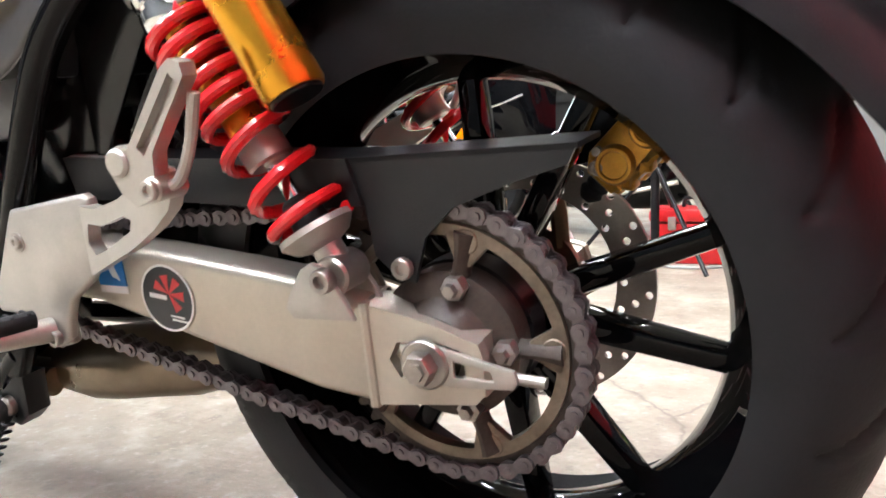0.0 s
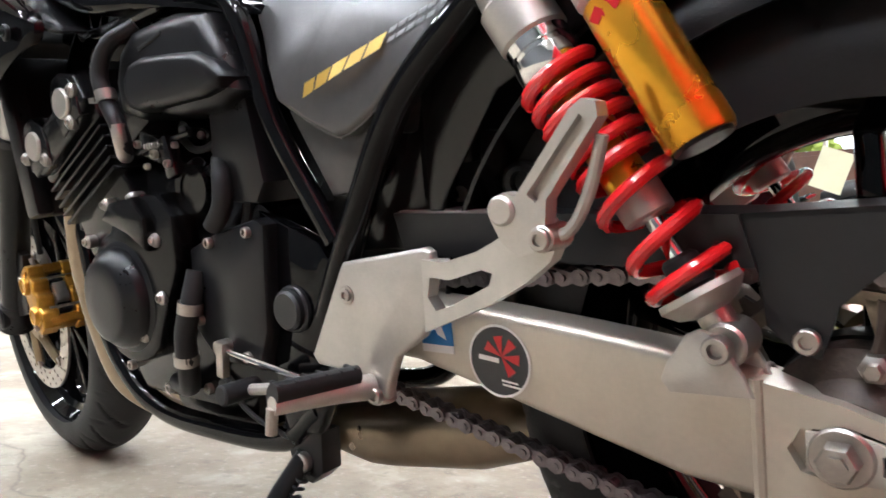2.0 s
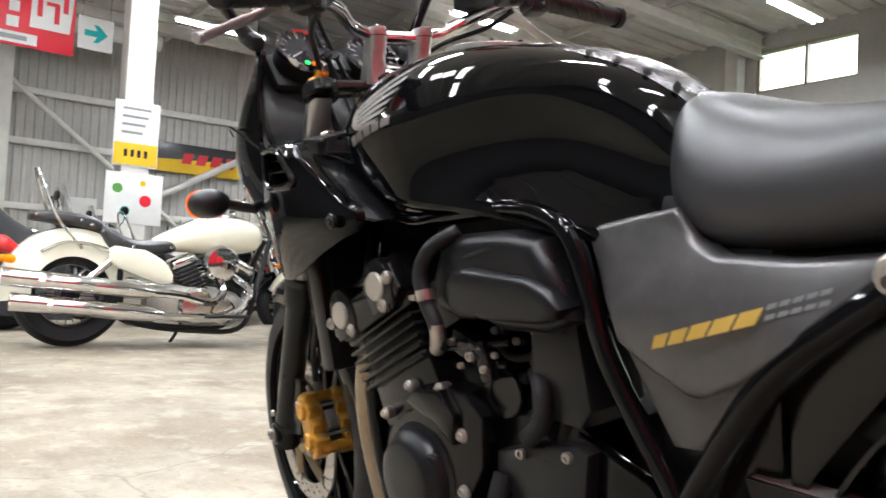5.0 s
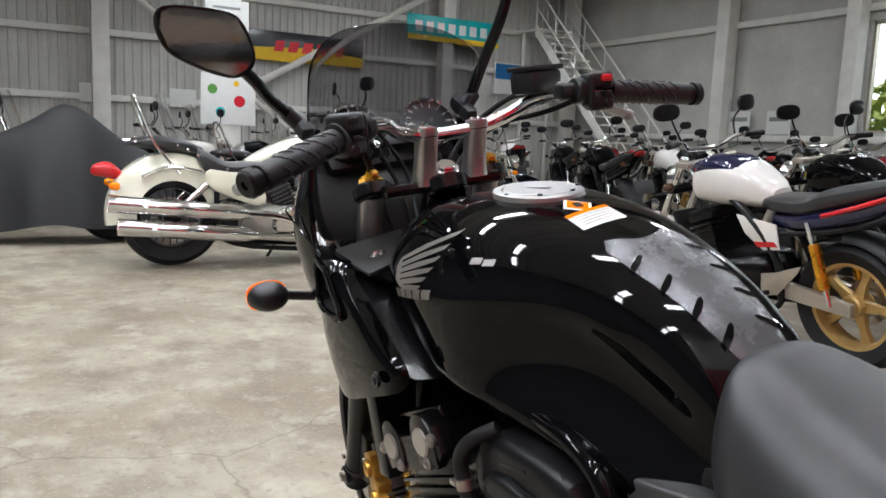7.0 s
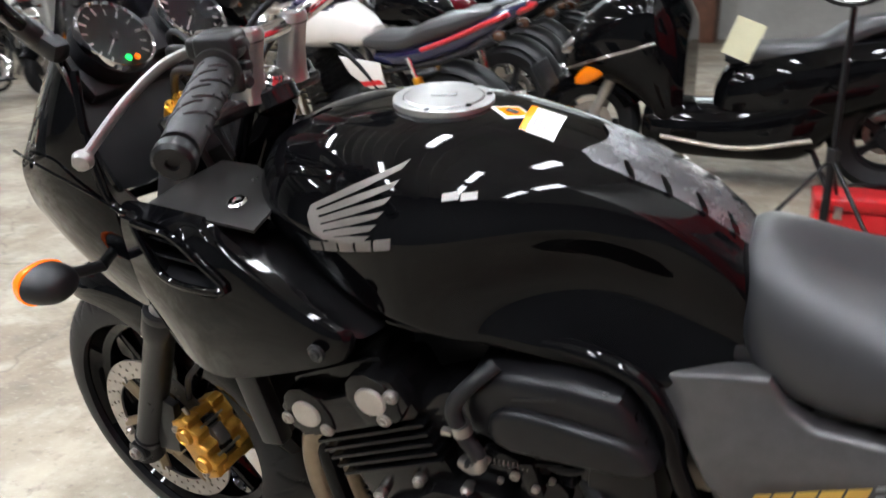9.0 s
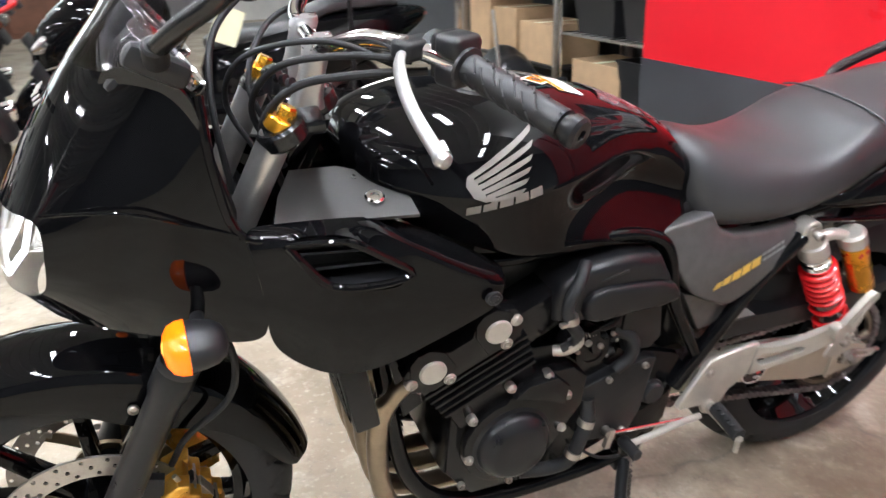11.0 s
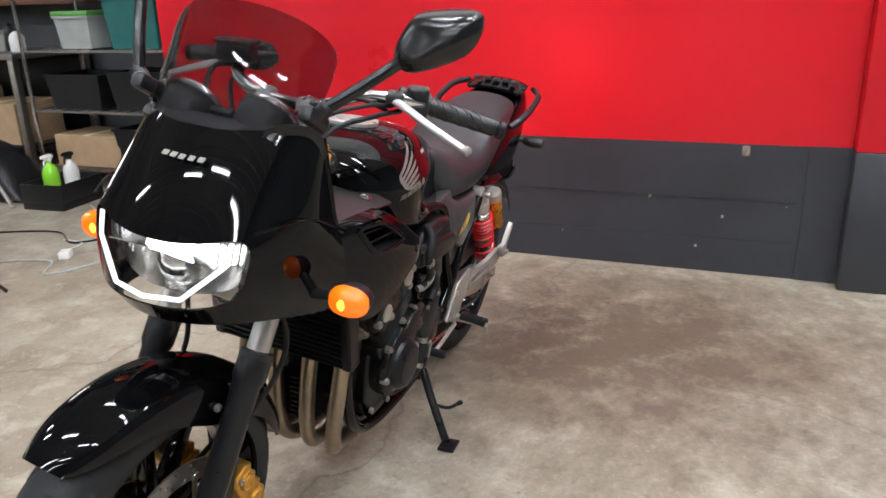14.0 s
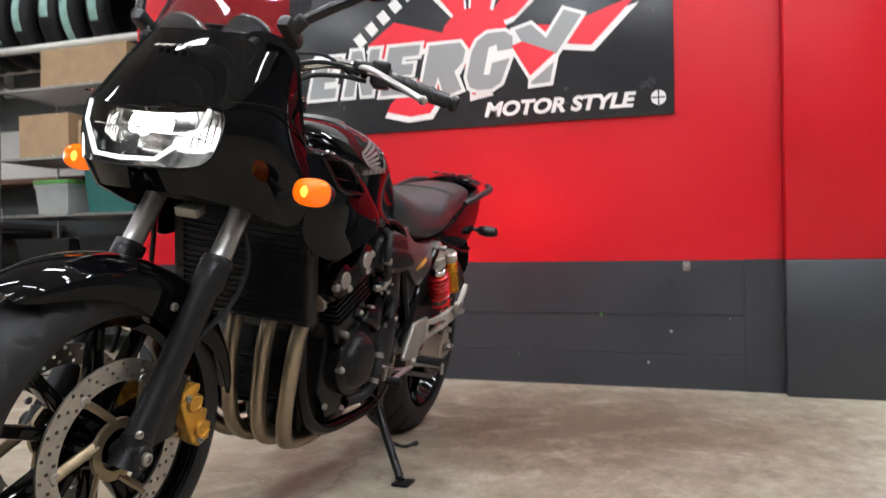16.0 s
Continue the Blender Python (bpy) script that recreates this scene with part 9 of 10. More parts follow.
for x in (-0.13, 0.13):
    part("latch", box((0.03, 0.008, 0.05), (x, -0.106, 0.15), bevel=0.003), M_steel, tb)


def bottle(name, label, r, h, body, cap, m, spray=True, group=""):
    b = thing(name, label, "bottle", group, at=m)
    part("bottle_body", lathe([(r * 0.9, 0), (r, 0.01), (r, h * 0.6), (r * 0.75, h * 0.75), (r * 0.32, h * 0.84), (r * 0.32, h * 0.9)], (0, 0, 0), (0, 0, 1), 24), body, b)
    part("collar", cyl((0, 0, h * 0.88), (0, 0, h * 0.95), r * 0.4, n=18, bevel=0.002), cap, b)
    if spray:
        part("spray_head", hull([(-0.05, h, 0.008, 0.008), (-0.02, h, 0.013, 0.014), (0.02, h - 0.002, 0.014, 0.016), (0.035, h - 0.004, 0.008, 0.008)], 12), cap, b)
        part("trigger", sweep([(-0.022, 0, h - 0.01), (-0.035, 0, h - 0.035), (-0.03, 0, h - 0.06)], 0.005, 6), cap, b)
    return b


bottle("spray_bottle", "white plastic spray bottle with red cap on the floor", 0.036, 0.17, M_signwhite, M_redplastic, pose(-0.64, 2.05, 0), False)
solid("cable", sweep([(-0.55, 2.3, 0.006), (-0.2, 2.1, 0.006), (0.1, 2.35, 0.006), (0.25, 2.1, 0.006), (0.1, 1.95, 0.006), (0.4, 1.85, 0.006), (0.75, 2.15, 0.006), (1.1, 2.7, 0.006)], 0.005, 8, 8), M_plasticgrey, "grey power cable looped on the floor", "cable")
solid("extension_lead", sweep([(0.2, 3.3, 0.006), (0.5, 2.8, 0.006), (0.62, 2.45, 0.006), (0.5, 2.2, 0.006), (0.8, 2.05, 0.006), (0.96, 2.3, 0.006)], 0.005, 8, 8), M_matte, "black extension lead lying on the floor", "cable")
pa = thing("power_adapter", "white plug-in power adapter on the floor", "adapter", at=pose(0.32, 2.07, 0, 0, 0, 30))
part("body", box((0.07, 0.05, 0.035), (0, 0, 0.0175), bevel=0.006), M_signwhite, pa)
part("lead", sweep([(0.035, 0, 0.01), (0.1, 0.03, 0.006), (0.2, -0.02, 0.006), (0.3, 0.1, 0.006)], 0.003, 6), M_signwhite, pa)

# ---- workshop bay beyond the red wall ----
bench = thing("workbench", "grey steel workbench with a metal edge and shelf", "bench", at=pose(1.95, 4.55, 0))
part("top", box((0.7, 1.7, 0.04), (0, 0, 0.83), bevel=0.004), M_steel, bench, "bare steel top")
for x in (-0.31, 0.31):
    for y in (-0.8, 0.8):
        part("leg", box((0.05, 0.05, 0.81), (x, y, 0.405), bevel=0.004), M_steel, bench)
part("lower_shelf", box((0.62, 1.6, 0.025), (0, 0, 0.2), bevel=0.003), M_matte, bench)
part("back_panel", box((0.015, 1.6, 0.55), (0.3, 0, 0.5), bevel=0.003), M_matte, bench)


def rack(m, w, d, levels, h, label):
    r = thing("wire_rack", label, "shelf", "wire racks", at=m)
    for x in (-d / 2, d / 2):
        for y in (-w / 2, w / 2):
            part("post", cyl((x, y, 0), (x, y, h), 0.0125, n=12), M_chrome, r)
    for z in levels:
        sh = part("shelf", join(span((-d / 2, -w / 2, z - 0.015), (-d / 2 + 0.01, w / 2, z)), span((d / 2 - 0.01, -w / 2, z - 0.015), (d / 2, w / 2, z)), span((-d / 2, -w / 2, z - 0.015), (d / 2, -w / 2 + 0.01, z)), span((-d / 2, w / 2 - 0.01, z - 0.015), (d / 2, w / 2, z)), span((-d / 2 + 0.01, -w / 2 + 0.01, z - 0.008), (d / 2 - 0.01, w / 2 - 0.01, z - 0.002))), M_steel, r)
        for k in range(12):
            part("wire", cyl((-d / 2, -w / 2 + w * (k + 0.5) / 12, z + 0.002), (d / 2, -w / 2 + w * (k + 0.5) / 12, z + 0.002), 0.0035, n=6), M_chrome, sh)
    return r


rack(pose(1.75, 2.85, 0), 1.25, 0.5, (0.12, 0.5, 0.88, 1.26, 1.72), 2.1, "chrome wire rack filled with boxes and workshop supplies")


def tub(name, label, size, material, m, lid=None, group="shelf tubs"):
    x, y, z = size
    c = thing(name, label, "container", group)
    bm = loft([[(sx * x / 2 * k, sy * y / 2 * k, h) for sx, sy in ((-1, -1), (1, -1), (1, 1), (-1, 1))] for k, h in ((0.88, 0), (1, z), (0.96, z), (0.86, 0.01))])
    part("body", bm, material, c)
    part("rim", join(span((-x / 2 - 0.008, -y / 2 - 0.008, z - 0.015), (x / 2 + 0.008, -y / 2 + 0.004, z)), span((-x / 2 - 0.008, y / 2 - 0.004, z - 0.015), (x / 2 + 0.008, y / 2 + 0.008, z)), span((-x / 2 - 0.008, -y / 2, z - 0.015), (-x / 2 + 0.004, y / 2, z)), span((x / 2 - 0.004, -y / 2, z - 0.015), (x / 2 + 0.008, y / 2, z))), material, c)
    if lid:
        part("lid", box((x + 0.02, y + 0.02, 0.03), (0, 0, z + 0.015), bevel=0.008), lid, c)
    c.matrix_world = m
    return c


tub("storage_box", "teal plastic storage box on the rack", (0.36, 0.4, 0.3), M_teal, pose(1.72, 2.6, 0.885), M_teal)
tub("storage_box", "translucent tub with a green lid on the rack", (0.3, 0.28, 0.2), M_plasticgrey, pose(1.72, 3.1, 0.885), M_green)
tub("storage_box", "dark grey parts bin on the rack", (0.36, 0.5, 0.24), M_plastic, pose(1.72, 2.6, 0.505))
tub("storage_box", "dark grey parts bin on the rack", (0.36, 0.45, 0.22), M_plastic, pose(1.72, 3.15, 0.505))
tub("storage_box", "dark grey parts bin on the rack", (0.36, 0.5, 0.26), M_plastic, pose(1.72, 2.62, 0.125))
carton("cardboard_box", "brown cardboard box stored on the rack", (0.34, 0.5, 0.22), pose(1.72, 2.6, 1.265), True, "stored boxes")
carton("cardboard_box", "brown cardboard box stored on the rack", (0.34, 0.42, 0.28), pose(1.72, 3.14, 1.265), True, "stored boxes")
carton("cardboard_box", "brown cardboard box stored on the rack", (0.34, 0.55, 0.2), pose(1.72, 3.12, 0.125), True, "stored boxes")
carton("cardboard_box", "large brown cardboard box stored on the top shelf", (0.36, 0.7, 0.24), pose(1.72, 2.8, 1.725), True, "stored boxes")
carton("cardboard_box", "long yellowish cardboard box on the bench shelf", (0.4, 0.5, 0.28), pose(1.86, 4.1, 0.215), True, "stored boxes")
carton("cardboard_box", "brown cardboard box on the bench shelf", (0.4, 0.4, 0.36), pose(1.86, 4.62, 0.215), True, "stored boxes")
carton("cardboard_box", "brown cardboard box on the bench shelf", (0.4, 0.4, 0.4), pose(1.86, 5.08, 0.215), True, "stored boxes")
for k, (y, r, h, c) in enumerate([(3.86, 0.05, 0.16, M_signwhite), (3.98, 0.045, 0.2, M_plastic), (4.36, 0.06, 0.22, M_plastic), (5.0, 0.04, 0.18, M_blue), (5.2, 0.05, 0.2, M_signwhite)]):
    bottle("can", "workshop bottle standing on the bench", r, h, c, M_matte, pose(1.8 + 0.06 * (k % 2), y, 0.85), False, "bench bottles")
tub("parts_tray", "white plastic parts tray on the bench", (0.2, 0.24, 0.14), M_signwhite, pose(1.78, 3.82 + 0.36, 0.85), None, "bench trays")
tub("parts_tray", "black plastic parts tray on the bench", (0.22, 0.2, 0.2), M_plastic, pose(1.8, 4.58, 0.85), None, "bench trays")
vise = thing("bench_vise", "steel bench vise with a long turning bar", "vise", at=pose(1.72, 4.36, 0.85, 0, 0, 0))
part("base", cyl((0, 0, 0), (0, 0, 0.05), 0.06, n=20, bevel=0.006), M_steel, vise)
part("fixed_jaw", box((0.07, 0.1, 0.09), (0.02, 0, 0.1), bevel=0.01), M_steel, vise)
part("moving_jaw", box((0.06, 0.1, 0.08), (-0.07, 0, 0.1), bevel=0.01), M_steel, vise)
part("screw", cyl((-0.16, 0, 0.08), (0.05, 0, 0.08), 0.012, n=12), M_chrome, vise)
part("turning_bar", cyl((-0.15, 0, -0.08), (-0.15, 0, 0.12), 0.006, n=8), M_chrome, vise)
st = thing("stool", "round red padded workshop stool", "stool", at=pose(1.25, 4.62, 0))
part("seat", cyl((0, 0, 0.86), (0, 0, 0.93), 0.17, n=28, bevel=0.02), M_redplastic, st, "red padded seat")
part("column", cyl((0, 0, 0.1), (0, 0, 0.86), 0.025, n=14), M_chrome, st)
for k in range(4):
    a = radians(90 * k + 45)
    part("foot", cyl((0, 0, 0.12), (0.22 * math.cos(a), 0.22 * math.sin(a), 0.012), 0.014, n=10), M_chrome, st)
# a shelf board on the wall
solid("wall_shelf", span((2.05, 3.3, 1.16), (2.348, 6.2, 1.2), bevel=0.003), M_brown, "dark brown wooden wall shelf above the bench", "shelf")
# hanging cloth
cl = surface([[(1.62 + 0.03 * math.sin(3 * u + 5 * v), 4.75 + 0.42 * u + 0.02 * math.sin(9 * v), 1.75 - 0.62 * v - 0.1 * math.sin(u * 3.1)) for u in [i / 6 for i in range(7)]] for v in [i / 6 for i in range(7)]], 0.004, 1)
solid("hanging_cloth", cl, M_yellowsign, "crumpled yellow-green cloth hanging from the tyre rack", "cloth", sharp=60)
solid("cloth_cord", cyl((1.64, 4.96, 1.7), (1.64, 4.96, 2.01), 0.003, n=6), M_matte, "thin black cord holding the cloth", "cord")

# tyre rack on the wall with a row of tyres
tr = thing("tyre_rack", "pale steel tyre rack fixed to the workshop wall", "rack")
for x, z in ((1.62, 2.02), (2.05, 2.02), (1.62, 2.72), (2.05, 2.72)):
    part("rail", cyl((x, 2.3, z), (x, 6.4, z), 0.026, n=14), M_steel_paint, tr)
for y in (2.32, 4.3, 6.38):
    for z in (2.02, 2.72):
        part("bracket", span((1.6, y - 0.02, z - 0.05), (2.352, y + 0.02, z - 0.024)), M_steel_paint, tr)
    part("upright", span((2.3, y - 0.025, 1.9), (2.352, y + 0.025, 3.0)), M_steel_paint, tr)


def loose_tyre(m, R=0.31, half=0.075):
    t = thing("tyre", "new black motorcycle tyre with a paper label on the rack", "tyre", "tyres on the rack")
    prof = [(R - 0.115, -half * 0.8), (R - 0.06, -half)] + [(R - half * 0.8 * (1 - math.cos(a)), half * math.sin(a)) for a in (radians(v) for v in (-66, -48, -30, -12, 12, 30, 48, 66))] + [(R - 0.06, half), (R - 0.115, half * 0.8), (R - 0.1, half * 0.7), (R - 0.02, 0), (R - 0.1, -half * 0.7)]
    part("carcass", lathe(prof, (0, 0, 0), (0, 1, 0), 48, closed=True), M_rubber, t)
    rows = [[((R + 0.002 - half * 0.8 * (1 - math.cos(b))) * math.cos(a), (half + 0.002) * math.sin(b), (R + 0.002 - half * 0.8 * (1 - math.cos(b))) * math.sin(a)) for b in (radians(v) for v in (-24, -8, 8, 24))] for a in (radians(v) for v in range(150, 205, 9))]
    part("paper_label", surface(rows, 0.0008, 0), M_label, t, "printed paper label")
    t.matrix_world = m
    return t


M_label = mat("tyre_label_print", (0.30, 0.50, 0.44), 0.5, vary=0.5, scale=6)
lt = loose_tyre(pose(1.835, 2.75, 2.26, 0, 0, 6))
for k in range(17):
    copy_thing(lt, pose(1.835, 2.75 + 0.2 * (k + 1), 2.26, 0, (k * 37) % 50 - 25, 6 * math.sin(k * 1.7)))
for k in range(8):
    copy_thing(lt, pose(1.835, 2.95 + 0.37 * k, 2.96, 0, (k * 53) % 60 - 30, 5 * math.sin(k * 2.1)))

# heap of black sheeting with the bottle crate
rows = []
for i in range(9):
    u = i / 8
    rows.append([(0.98 + 0.45 * (v + 0.5) + 0.04 * math.sin(7 * u + 9 * v), 3.2 + 0.95 * u, 0.012 + 0.42 * max(0, math.sin(math.pi * min(1, u * 1.02))) ** 0.8 * (1 - (2 * v) ** 2) ** 0.6 * (1 + 0.15 * math.sin(11 * u + 5 * v))) for v in [-0.499, -0.42, -0.3, -0.15, 0, 0.15, 0.3, 0.42, 0.499]])
solid("plastic_sheeting", surface(rows, 0.004, 1), M_matte, "heap of crumpled black plastic sheeting on the floor", "sheeting", sharp=60)
crate = thing("plastic_crate", "black open plastic crate on the floor", "crate", at=pose(1.12, 2.92, 0, 0, 0, 5))
for s in (-1, 1):
    part("side", box((0.34, 0.008, 0.11), (0, s * 0.14, 0.1), bevel=0.002), M_plastic, crate)
    part("end", box((0.008, 0.29, 0.11), (s * 0.17, 0, 0.1), bevel=0.002), M_plastic, crate)
part("bottom", box((0.35, 0.29, 0.045), (0, 0, 0.0225), bevel=0.003), M_plastic, crate)
bottle("spray_bottle", "clear spray bottle with green liquid in the crate", 0.048, 0.25, M_liquid, M_signwhite, pose(1.08, 2.95, 0.046), True, "crate bottles")
bottle("spray_bottle", "white spray bottle in the crate", 0.045, 0.26, M_signwhite, M_plastic, pose(1.14, 2.85, 0.046), True, "crate bottles")
solid("steel_bar", cyl((0.9, 3.1, 0.02), (1.25, 4.0, 0.62), 0.012, n=10), M_steel, "thin steel bar leaning over the black sheeting", "bar")

# ---- sign on the red wall: local x runs along the panel, z up, the face looks to -y ----
sign = thing("wall_sign", "black shop sign panel with red sunburst and slanted grey blocks", "sign", at=pose(WX, 0.02, 1.18, 0, 0, -90))
part("panel", span((-0.95, -0.012, 0), (0.91, 0.0, 0.92), bevel=0.003), M_signblack, sign)


def flat(name, pts, material, layer, label=""):
    return part(name, plate(pts, -0.0122 - 0.0016 * layer, -0.0110 - 0.0016 * layer), material, sign, label)


RAYS = [((0.02, 0.40), (-0.25, 0.25), (-0.40, 0.14), (-0.42, 0.10), (-0.30, 0.07), (-0.20, 0.08)), ((-0.02, 0.42), (-0.45, 0.36), (-0.52, 0.43), (-0.38, 0.53)), ((-0.02, 0.46), (-0.2, 0.68), (-0.1, 0.78), (-0.03, 0.62)), ((0.0, 0.46), (0.02, 0.8), (0.16, 0.84), (0.1, 0.55)), ((0.04, 0.44), (0.3, 0.78), (0.42, 0.7), (0.22, 0.5)), ((0.05, 0.42), (0.3, 0.45), (0.44, 0.43), (0.76, 0.53), (0.56, 0.33), (0.3, 0.37)), ((0.0, 0.36), (0.10, 0.17), (0.01, 0.15))]
for r in RAYS:
    cx, cz = sum(p[0] for p in r) / len(r), sum(p[1] for p in r) / len(r)
    flat("ray_edge", [(x + 0.012 * (1 if x > cx else -1), z - 0.028) for x, z in r], M_signwhite, 0.6, "white edge")
    flat("ray", list(r), M_redsign, 1.4, "red ray")
flat("disc", [(0.02 + 0.16 * math.cos(radians(a)), 0.42 + 0.14 * math.sin(radians(a))) for a in range(0, 360, 15)], M_redsign, 1.9)


def emblem(pts, layer=3.4, edge=None):
    """One grey emblem shape with a pale border of even width round it."""
    rim = edge or pts
    n, grown = len(rim), []
    for i in range(n):
        p, q, r = Vector(rim[i - 1]), Vector(rim[i]), Vector(rim[(i + 1) % n])
        u, v = (q - p).normalized(), (r - q).normalized()
        nu, nv = Vector((u.y, -u.x)), Vector((v.y, -v.x))
        m = nu + nv
        m = m * (0.016 / max(0.35, m.dot(nu)))
        grown.append(tuple(q + m))
    flat("block_border", grown, M_signwhite, layer - 0.8, "pale border")
    flat("block_fill", list(pts), M_signgrey, layer, "grey block")


def slanted(x, z, w, h, outline):
    return [(x + a * w + 0.22 * b * h, z + b * h) for a, b in outline]


COMB = [(0, 0), (1, 0), (1, 0.24), (0.5, 0.24), (0.5, 0.4), (0.9, 0.4), (0.9, 0.62), (0.5, 0.62), (0.5, 0.78), (1, 0.78), (1, 1), (0, 1)]
emblem(slanted(-0.84, 0.19, 0.14, 0.20, COMB))
emblem(slanted(-0.65, 0.19, 0.15, 0.22, [(0, 0), (0.34, 0), (0.34, 0.5), (0.66, 0), (1, 0), (1, 1), (0.66, 1), (0.66, 0.5), (0.34, 1), (0, 1)]))
emblem(slanted(-0.455, 0.18, 0.16, 0.23, COMB))
emblem(slanted(-0.25, 0.17, 0.19, 0.23, [(0, 0), (0.34, 0), (0.4, 0.34), (0.66, -0.08), (1.08, 0.04), (0.8, 0.42), (0.98, 0.6), (0.98, 0.84), (0.8, 1), (0, 1)]), 3.9)
HOOK = [(0.0, 0.25), (0.12, 0.06), (0.32, 0), (0.66, 0), (0.86, 0.1), (0.96, 0.52), (0.55, 0.46), (0.55, 0.26), (0.4, 0.26), (0.4, 0.74), (0.58, 0.78), (0.62, 0.66), (0.98, 0.68), (0.92, 0.9), (0.7, 1.0), (0.3, 1.0), (0.08, 0.88), (0, 0.7)]
emblem(slanted(-0.03, 0.17, 0.2, 0.26, HOOK), 4.4, slanted(-0.03, 0.17, 0.2, 0.26, HOOK[:6] + HOOK[12:]))
emblem([(0.29, 0.175), (0.375, 0.18), (0.40, 0.30), (0.52, 0.47), (0.44, 0.50), (0.36, 0.38), (0.29, 0.45), (0.215, 0.43), (0.30, 0.28)])
flat("ray_edge", [(0.20, 0.33), (0.285, 0.185), (0.40, 0.275), (0.40, 0.31), (0.25, 0.37)], M_signwhite, 4.4, "white edge")
flat("ray", [(0.20, 0.36), (0.285, 0.215), (0.40, 0.31), (0.25, 0.375)], M_redsign, 5.0, "red ray")
for k in range(6):
    m = Matrix.Translation((-0.56 + 0.062 * k, 0, 0.46 + 0.05 * k)) @ Matrix.Rotation(radians(-38), 4, "Y")
    part("small_bar", moved(plate([(-0.024, -0.03), (0.024, -0.03), (0.024, 0.03), (-0.024, 0.03)], -0.0136, -0.013), m), M_signwhite, sign, "white bar in place of small writing")
fc = bpy.data.curves.new("lettering", "FONT")
fc.body, fc.size, fc.shear, fc.align_x, fc.extrude, fc.offset = "MOTOR STYLE", 0.088, 0.22, "CENTER", 0.0006, 0.0036
tmp = bpy.data.objects.new("lettering", fc)
scene.collection.objects.link(tmp)
me = bpy.data.meshes.new_from_object(tmp.evaluated_get(bpy.context.evaluated_depsgraph_get()))
bpy.data.objects.remove(tmp)
me.transform(pose(0.40, -0.0145, 0.045, 90, 0, 0) @ Matrix.Scale(1.16, 4, (1, 0, 0)))
me.materials.clear()
part("lettering", me, M_signwhite, sign, "white slanted lettering")
for x in (-0.89, 0.845):
    part("cross_mark", cyl((x, -0.0125, 0.075), (x, -0.0145, 0.075), 0.032, n=24), M_signwhite, sign, "white round cross mark")
    part("cross_line", span((x - 0.03, -0.0155, 0.072), (x + 0.03, -0.0146, 0.078)), M_signblack, sign)
    part("cross_line", span((x - 0.003, -0.0157, 0.045), (x + 0.003, -0.0148, 0.105)), M_signblack, sign)
# fittings and scars of the plinth
hook = thing("wall_hook", "small steel hook screwed into the plinth", "hook", at=pose(WX - 0.007, -0.93, 0.525))
part("hook_plate", box((0.004, 0.03, 0.04), (-0.002, 0, 0), bevel=0.001), M_steel, hook)
part("hook_bend", sweep([(-0.004, 0, 0.005), (-0.02, 0, 0.0), (-0.026, 0, -0.012), (-0.018, 0, -0.02)], 0.003, 8), M_steel, hook)
rnd = random.Random(11)
for k in range(5):
    y, z, r = rnd.uniform(-1.12, 0.1), rnd.uniform(0.08, 0.5), rnd.uniform(0.002, 0.006)
    ring = [(r * (1 + 0.5 * rnd.random()) * math.cos(a), r * (1 + 0.5 * rnd.random()) * math.sin(a)) for a in (2 * math.pi * i / 9 for i in range(9))]
    ch = solid("paint_chip", plate(ring, -0.0004, 0.0004), M_letter if k % 3 else M_green, "small chip of bare plaster in the charcoal paint", "chip", "paint chips", "structure")
    ch.matrix_world = pose(WX - 0.0078, y, z, 0, 0, -90)

# ---- signs and banners in the hall: each faces +x ----
def hung_sign(name, label, y0, y1, z0, z1, x, material, top=None):
    s = thing(name, label, "sign", at=pose(x, (y0 + y1) / 2, (z0 + z1) / 2, 0, 0, 90))
    w, h = (y1 - y0) / 2, (z1 - z0) / 2
    part("panel", span((-w, -0.01, -h), (w, 0.01, h), bevel=0.003), material, s)
    if top:
        for k in (-0.8, 0.8):
            part("hanger", cyl((k * w, 0, h - 0.01), (k * w, 0, top - (z0 + z1) / 2), 0.006, n=8), M_steel, s)
    return s, w, h


rs, w, h = hung_sign("hanging_sign", "red hanging shop sign with white shapes", -0.02, 1.08, 3.28, 4.15, -11, M_redsign, CEIL + 0.01)
part("white_block", plate([(0.02, -0.16), (w - 0.06, -0.16), (w - 0.02, 0.4), (0.04, 0.4)], -0.014, -0.0105), M_signwhite, rs)
for a, b, c, d in ((0.1, 0.0, 0.16, 0.3), (0.2, 0.16, 0.34, 0.21), (0.3, -0.06, 0.36, 0.2), (0.4, 0.1, 0.46, 0.34), (0.1, 0.3, 0.3, 0.35)):
    part("red_bar", span((a, -0.0175, b), (c, -0.0145, d)), M_redsign, rs)
for k in range(3):
    part("white_bar", span((-0.24 + 0.02 * (k % 2), -0.013, -0.2 + 0.2 * k), (-0.1, -0.0105, -0.06 + 0.2 * k)), M_signwhite, rs)
part("search_field", span((-0.45, -0.013, -0.4), (0.12, -0.0105, -0.26)), M_signwhite, rs)
part("search_bar", span((-0.4, -0.0165, -0.36), (0.0, -0.0135, -0.3)), M_signgrey, rs)
ex, w, h = hung_sign("exit_sign", "white hanging exit sign with a cyan arrow", 1.12, 1.56, 3.42, 3.86, -11, M_signwhite, CEIL + 0.01)
part("arrow", plate([(-0.14, -0.04), (0.02, -0.04), (-0.03, -0.12), (0.03, -0.12), (0.15, 0.0), (0.03, 0.12), (-0.03, 0.12), (0.02, 0.04), (-0.14, 0.04)], -0.014, -0.0105), M_cyan, ex, "cyan arrow")
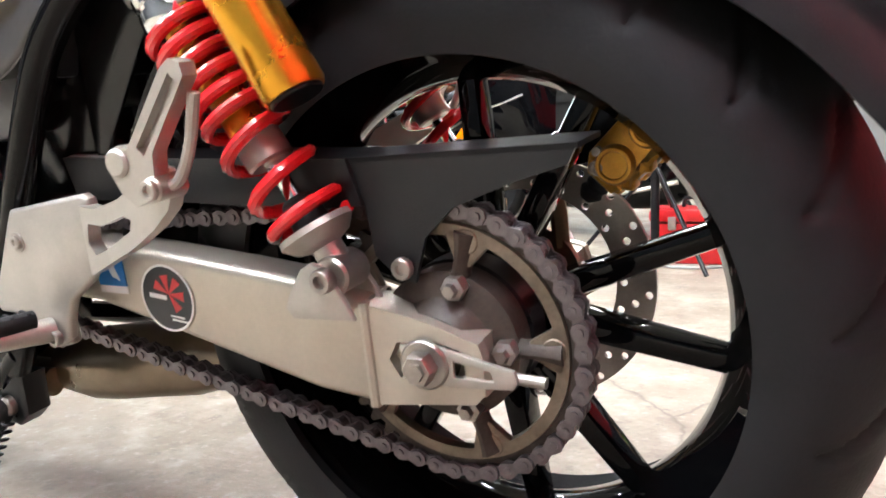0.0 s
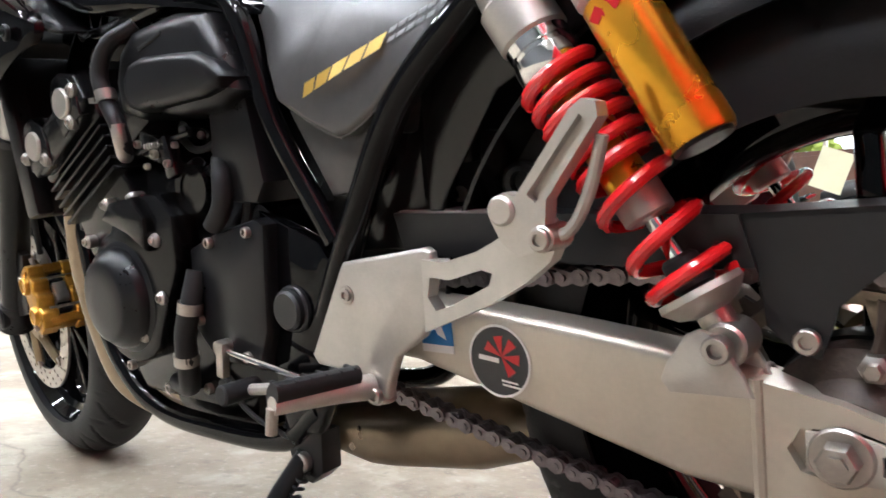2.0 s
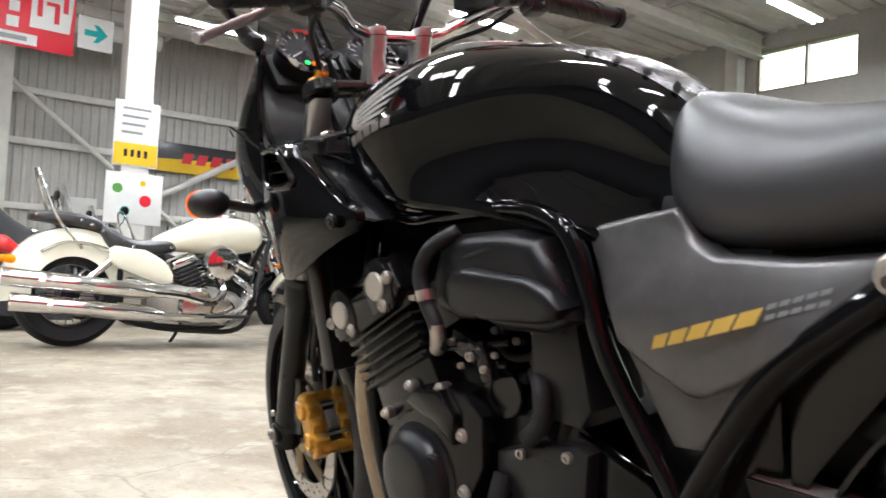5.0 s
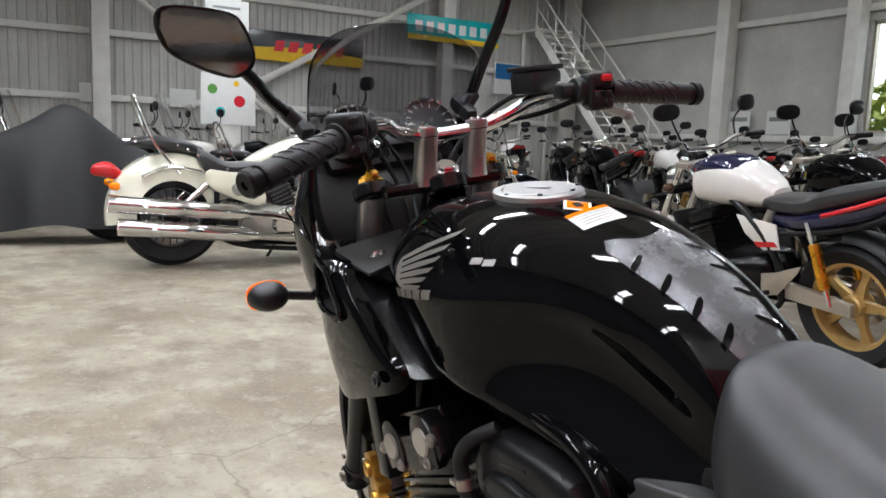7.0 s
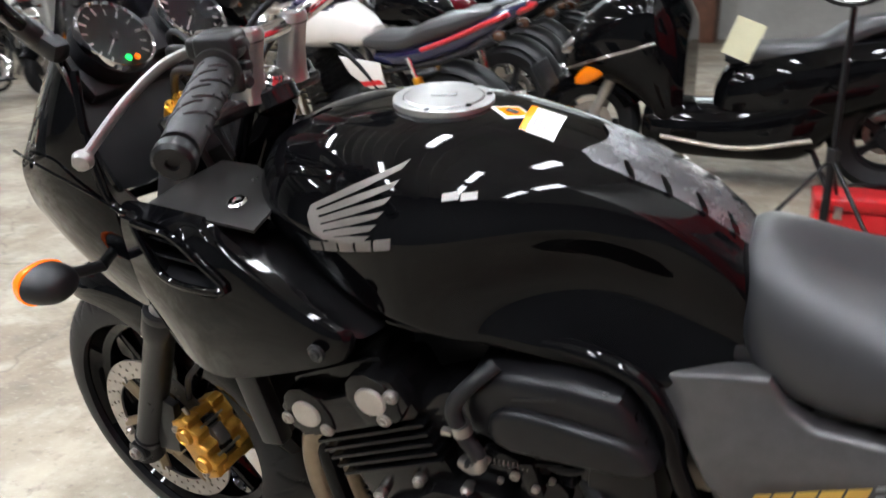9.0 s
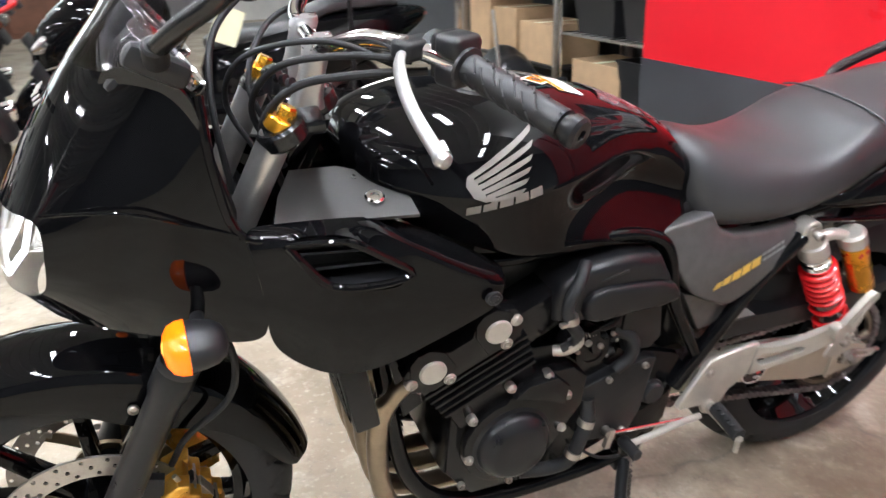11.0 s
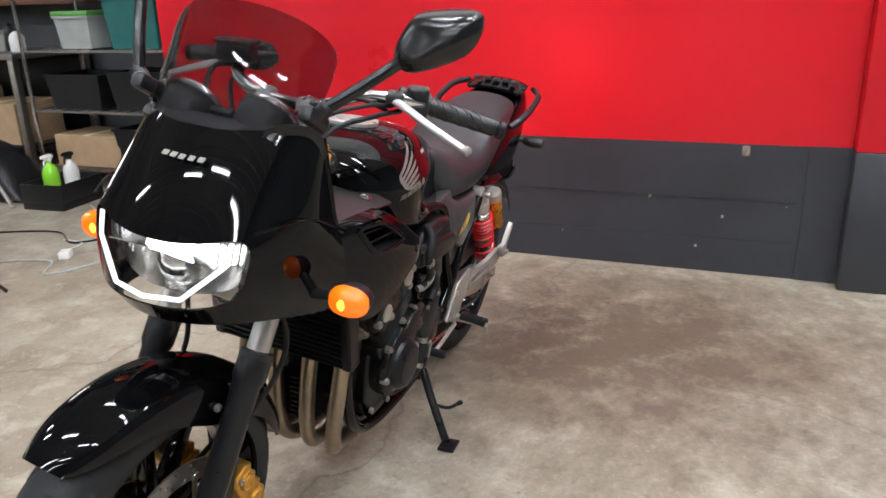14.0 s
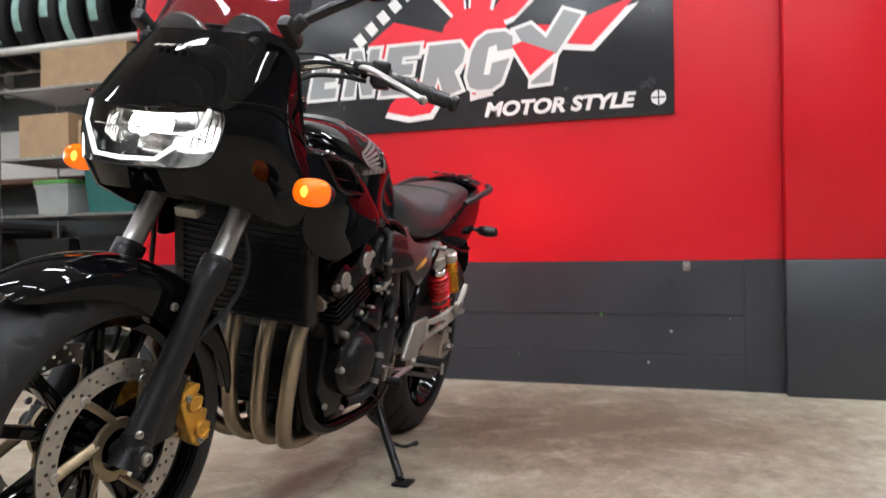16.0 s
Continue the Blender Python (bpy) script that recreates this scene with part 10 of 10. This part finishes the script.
ps, w, h = hung_sign("poster", "white and yellow paper poster on the column", 1.42, 1.96, 1.8, 2.62, -9.968, M_paper)
part("yellow_field", span((-w + 0.01, -0.014, -h + 0.02), (w - 0.01, -0.0105, -0.12)), M_yellowsign, ps)
for k in range(4):
    part("text_bar", span((-0.18, -0.013, 0.3 - 0.1 * k), (0.16 - 0.03 * k, -0.0105, 0.33 - 0.1 * k)), M_signgrey, ps)
    part("text_bar", span((-0.14 + 0.08 * k, -0.017, -0.29), (-0.1 + 0.08 * k, -0.0145, -0.2)), M_signblack, ps)
ps, w, h = hung_sign("poster", "white paper poster with red and green marks", 1.36, 2.05, 1.08, 1.72, -9.968, M_paper)
for a, b, c, m in ((-0.2, 0.12, 0.1, M_green), (0.14, -0.02, 0.12, M_redsign), (-0.1, -0.16, 0.1, M_cyan), (0.1, 0.2, 0.06, M_yellowsign)):
    part("mark", cyl((a, -0.0105, b), (a, -0.014, b), c * 0.6, n=18), m, ps)
bn, w, h = hung_sign("banner", "yellow and black cloth banner with red lettering shapes", 3.3, 6.0, 2.5, 3.1, -15.83, M_signblack)
part("yellow_field", plate([(-w, -h), (w, -h), (w, -0.1), (0.2, 0.02), (-w, -0.06)], -0.014, -0.0105), M_yellowsign, bn)
for k in range(5):
    part("red_shape", plate([(-0.6 + 0.3 * k, -0.1), (-0.4 + 0.3 * k, -0.1), (-0.34 + 0.3 * k, 0.12), (-0.54 + 0.3 * k, 0.12)], -0.018, -0.0145), M_redsign, bn)
bn, w, h = hung_sign("banner", "teal and yellow cloth banner on the far wall", 6.9, 9.3, 3.2, 3.75, -15.42, M_cyan)
part("yellow_field", span((-w, -0.014, -h), (w, -0.0105, -h + 0.12)), M_yellowsign, bn)
for k in range(7):
    part("white_shape", span((-1.0 + 0.28 * k, -0.014, -0.08), (-0.82 + 0.28 * k, -0.0105, 0.14)), M_signwhite, bn)
bl, w, h = hung_sign("notice", "blue and white notice on the far wall", 9.5, 10.3, 2.2, 2.95, -15.85, M_signwhite)
part("blue_field", span((-w + 0.03, -0.014, -0.02), (w - 0.03, -0.0105, h - 0.03)), M_blue, bl)
for y, z, m in ((0.4, 2.0, M_paper), (2.0, 1.9, M_paper)):
    hung_sign("notice", "small white paper notice on the far wall", y, y + 0.5, 1.45, 1.8, -15.85, m)
for x, z, m in ((-11.0, 1.85, M_paper), (-10.5, 1.6, M_paper), (-9.6, 1.6, M_paper), (-6.9, 2.15, M_redsign)):
    s = thing("notice", "small printed notice fixed to the wall rail", "sign", "paper notices", at=pose(x, 11.87 if m is M_paper else 12.05, z))
    part("panel", span((-0.26, -0.006, -0.22), (0.26, 0.006, 0.22)), m, s)
    part("text_bar", span((-0.2, -0.01, 0.02), (0.2, -0.0065, 0.1)), M_signgrey if m is M_paper else M_signwhite, s)

# ---- white steel staircase ----
sc = thing("staircase", "white painted open steel staircase to an upper floor", "staircase", at=pose(-15.3, 10.55, 0))
N, RUN, RISE = 20, 0.19, 0.185
for s in (-1, 1):
    part("stringer", loft([[(0.2 + RUN * k, s * 0.42 + d, RISE * (N - k) + v) for d, v in ((-0.02, -0.13), (0.02, -0.13), (0.02, 0.13), (-0.02, 0.13))] for k in (0, N)]), M_steel_paint, sc)
    part("handrail", sweep([(0.2, s * 0.42, RISE * N + 0.95), (0.2 + RUN * N, s * 0.42, 0.95)], 0.022, 10), M_steel_paint, sc)
    part("mid_rail", sweep([(0.2, s * 0.42, RISE * N + 0.5), (0.2 + RUN * N, s * 0.42, 0.5)], 0.014, 8), M_steel_paint, sc)
    for k in range(0, N + 1, 4):
        part("baluster", cyl((0.2 + RUN * k, s * 0.42, RISE * (N - k)), (0.2 + RUN * k, s * 0.42, RISE * (N - k) + 0.95), 0.016, n=8), M_steel_paint, sc)
for k in range(N):
    part("tread", span((0.2 + RUN * k, -0.42, RISE * (N - k) - 0.02), (0.2 + RUN * k + 0.25, 0.42, RISE * (N - k) + 0.01)), M_steel_paint, sc)
part("landing", span((-0.6, -0.5, RISE * N - 0.05), (0.24, 0.5, RISE * N)), M_steel_paint, sc)
for s in (-1, 1):
    part("landing_post", cyl((-0.3, s * 0.4, 0), (-0.3, s * 0.4, RISE * N - 0.05), 0.04, n=12), M_steel_paint, sc)
# brown cabinet below the windows
cb = thing("cabinet", "brown wooden cabinet against the wall with windows", "cabinet", at=pose(-2.6, 11.55, 0))
part("body", box((1.5, 0.5, 1.75), (0, 0, 0.875), bevel=0.01), M_brown, cb)
for s in (-1, 1):
    part("door", box((0.72, 0.02, 1.6), (s * 0.37, -0.262, 0.88), bevel=0.006), M_brown, cb)
    part("handle", cyl((s * 0.06, -0.29, 0.8), (s * 0.06, -0.29, 0.95), 0.008, n=8), M_chrome, cb)
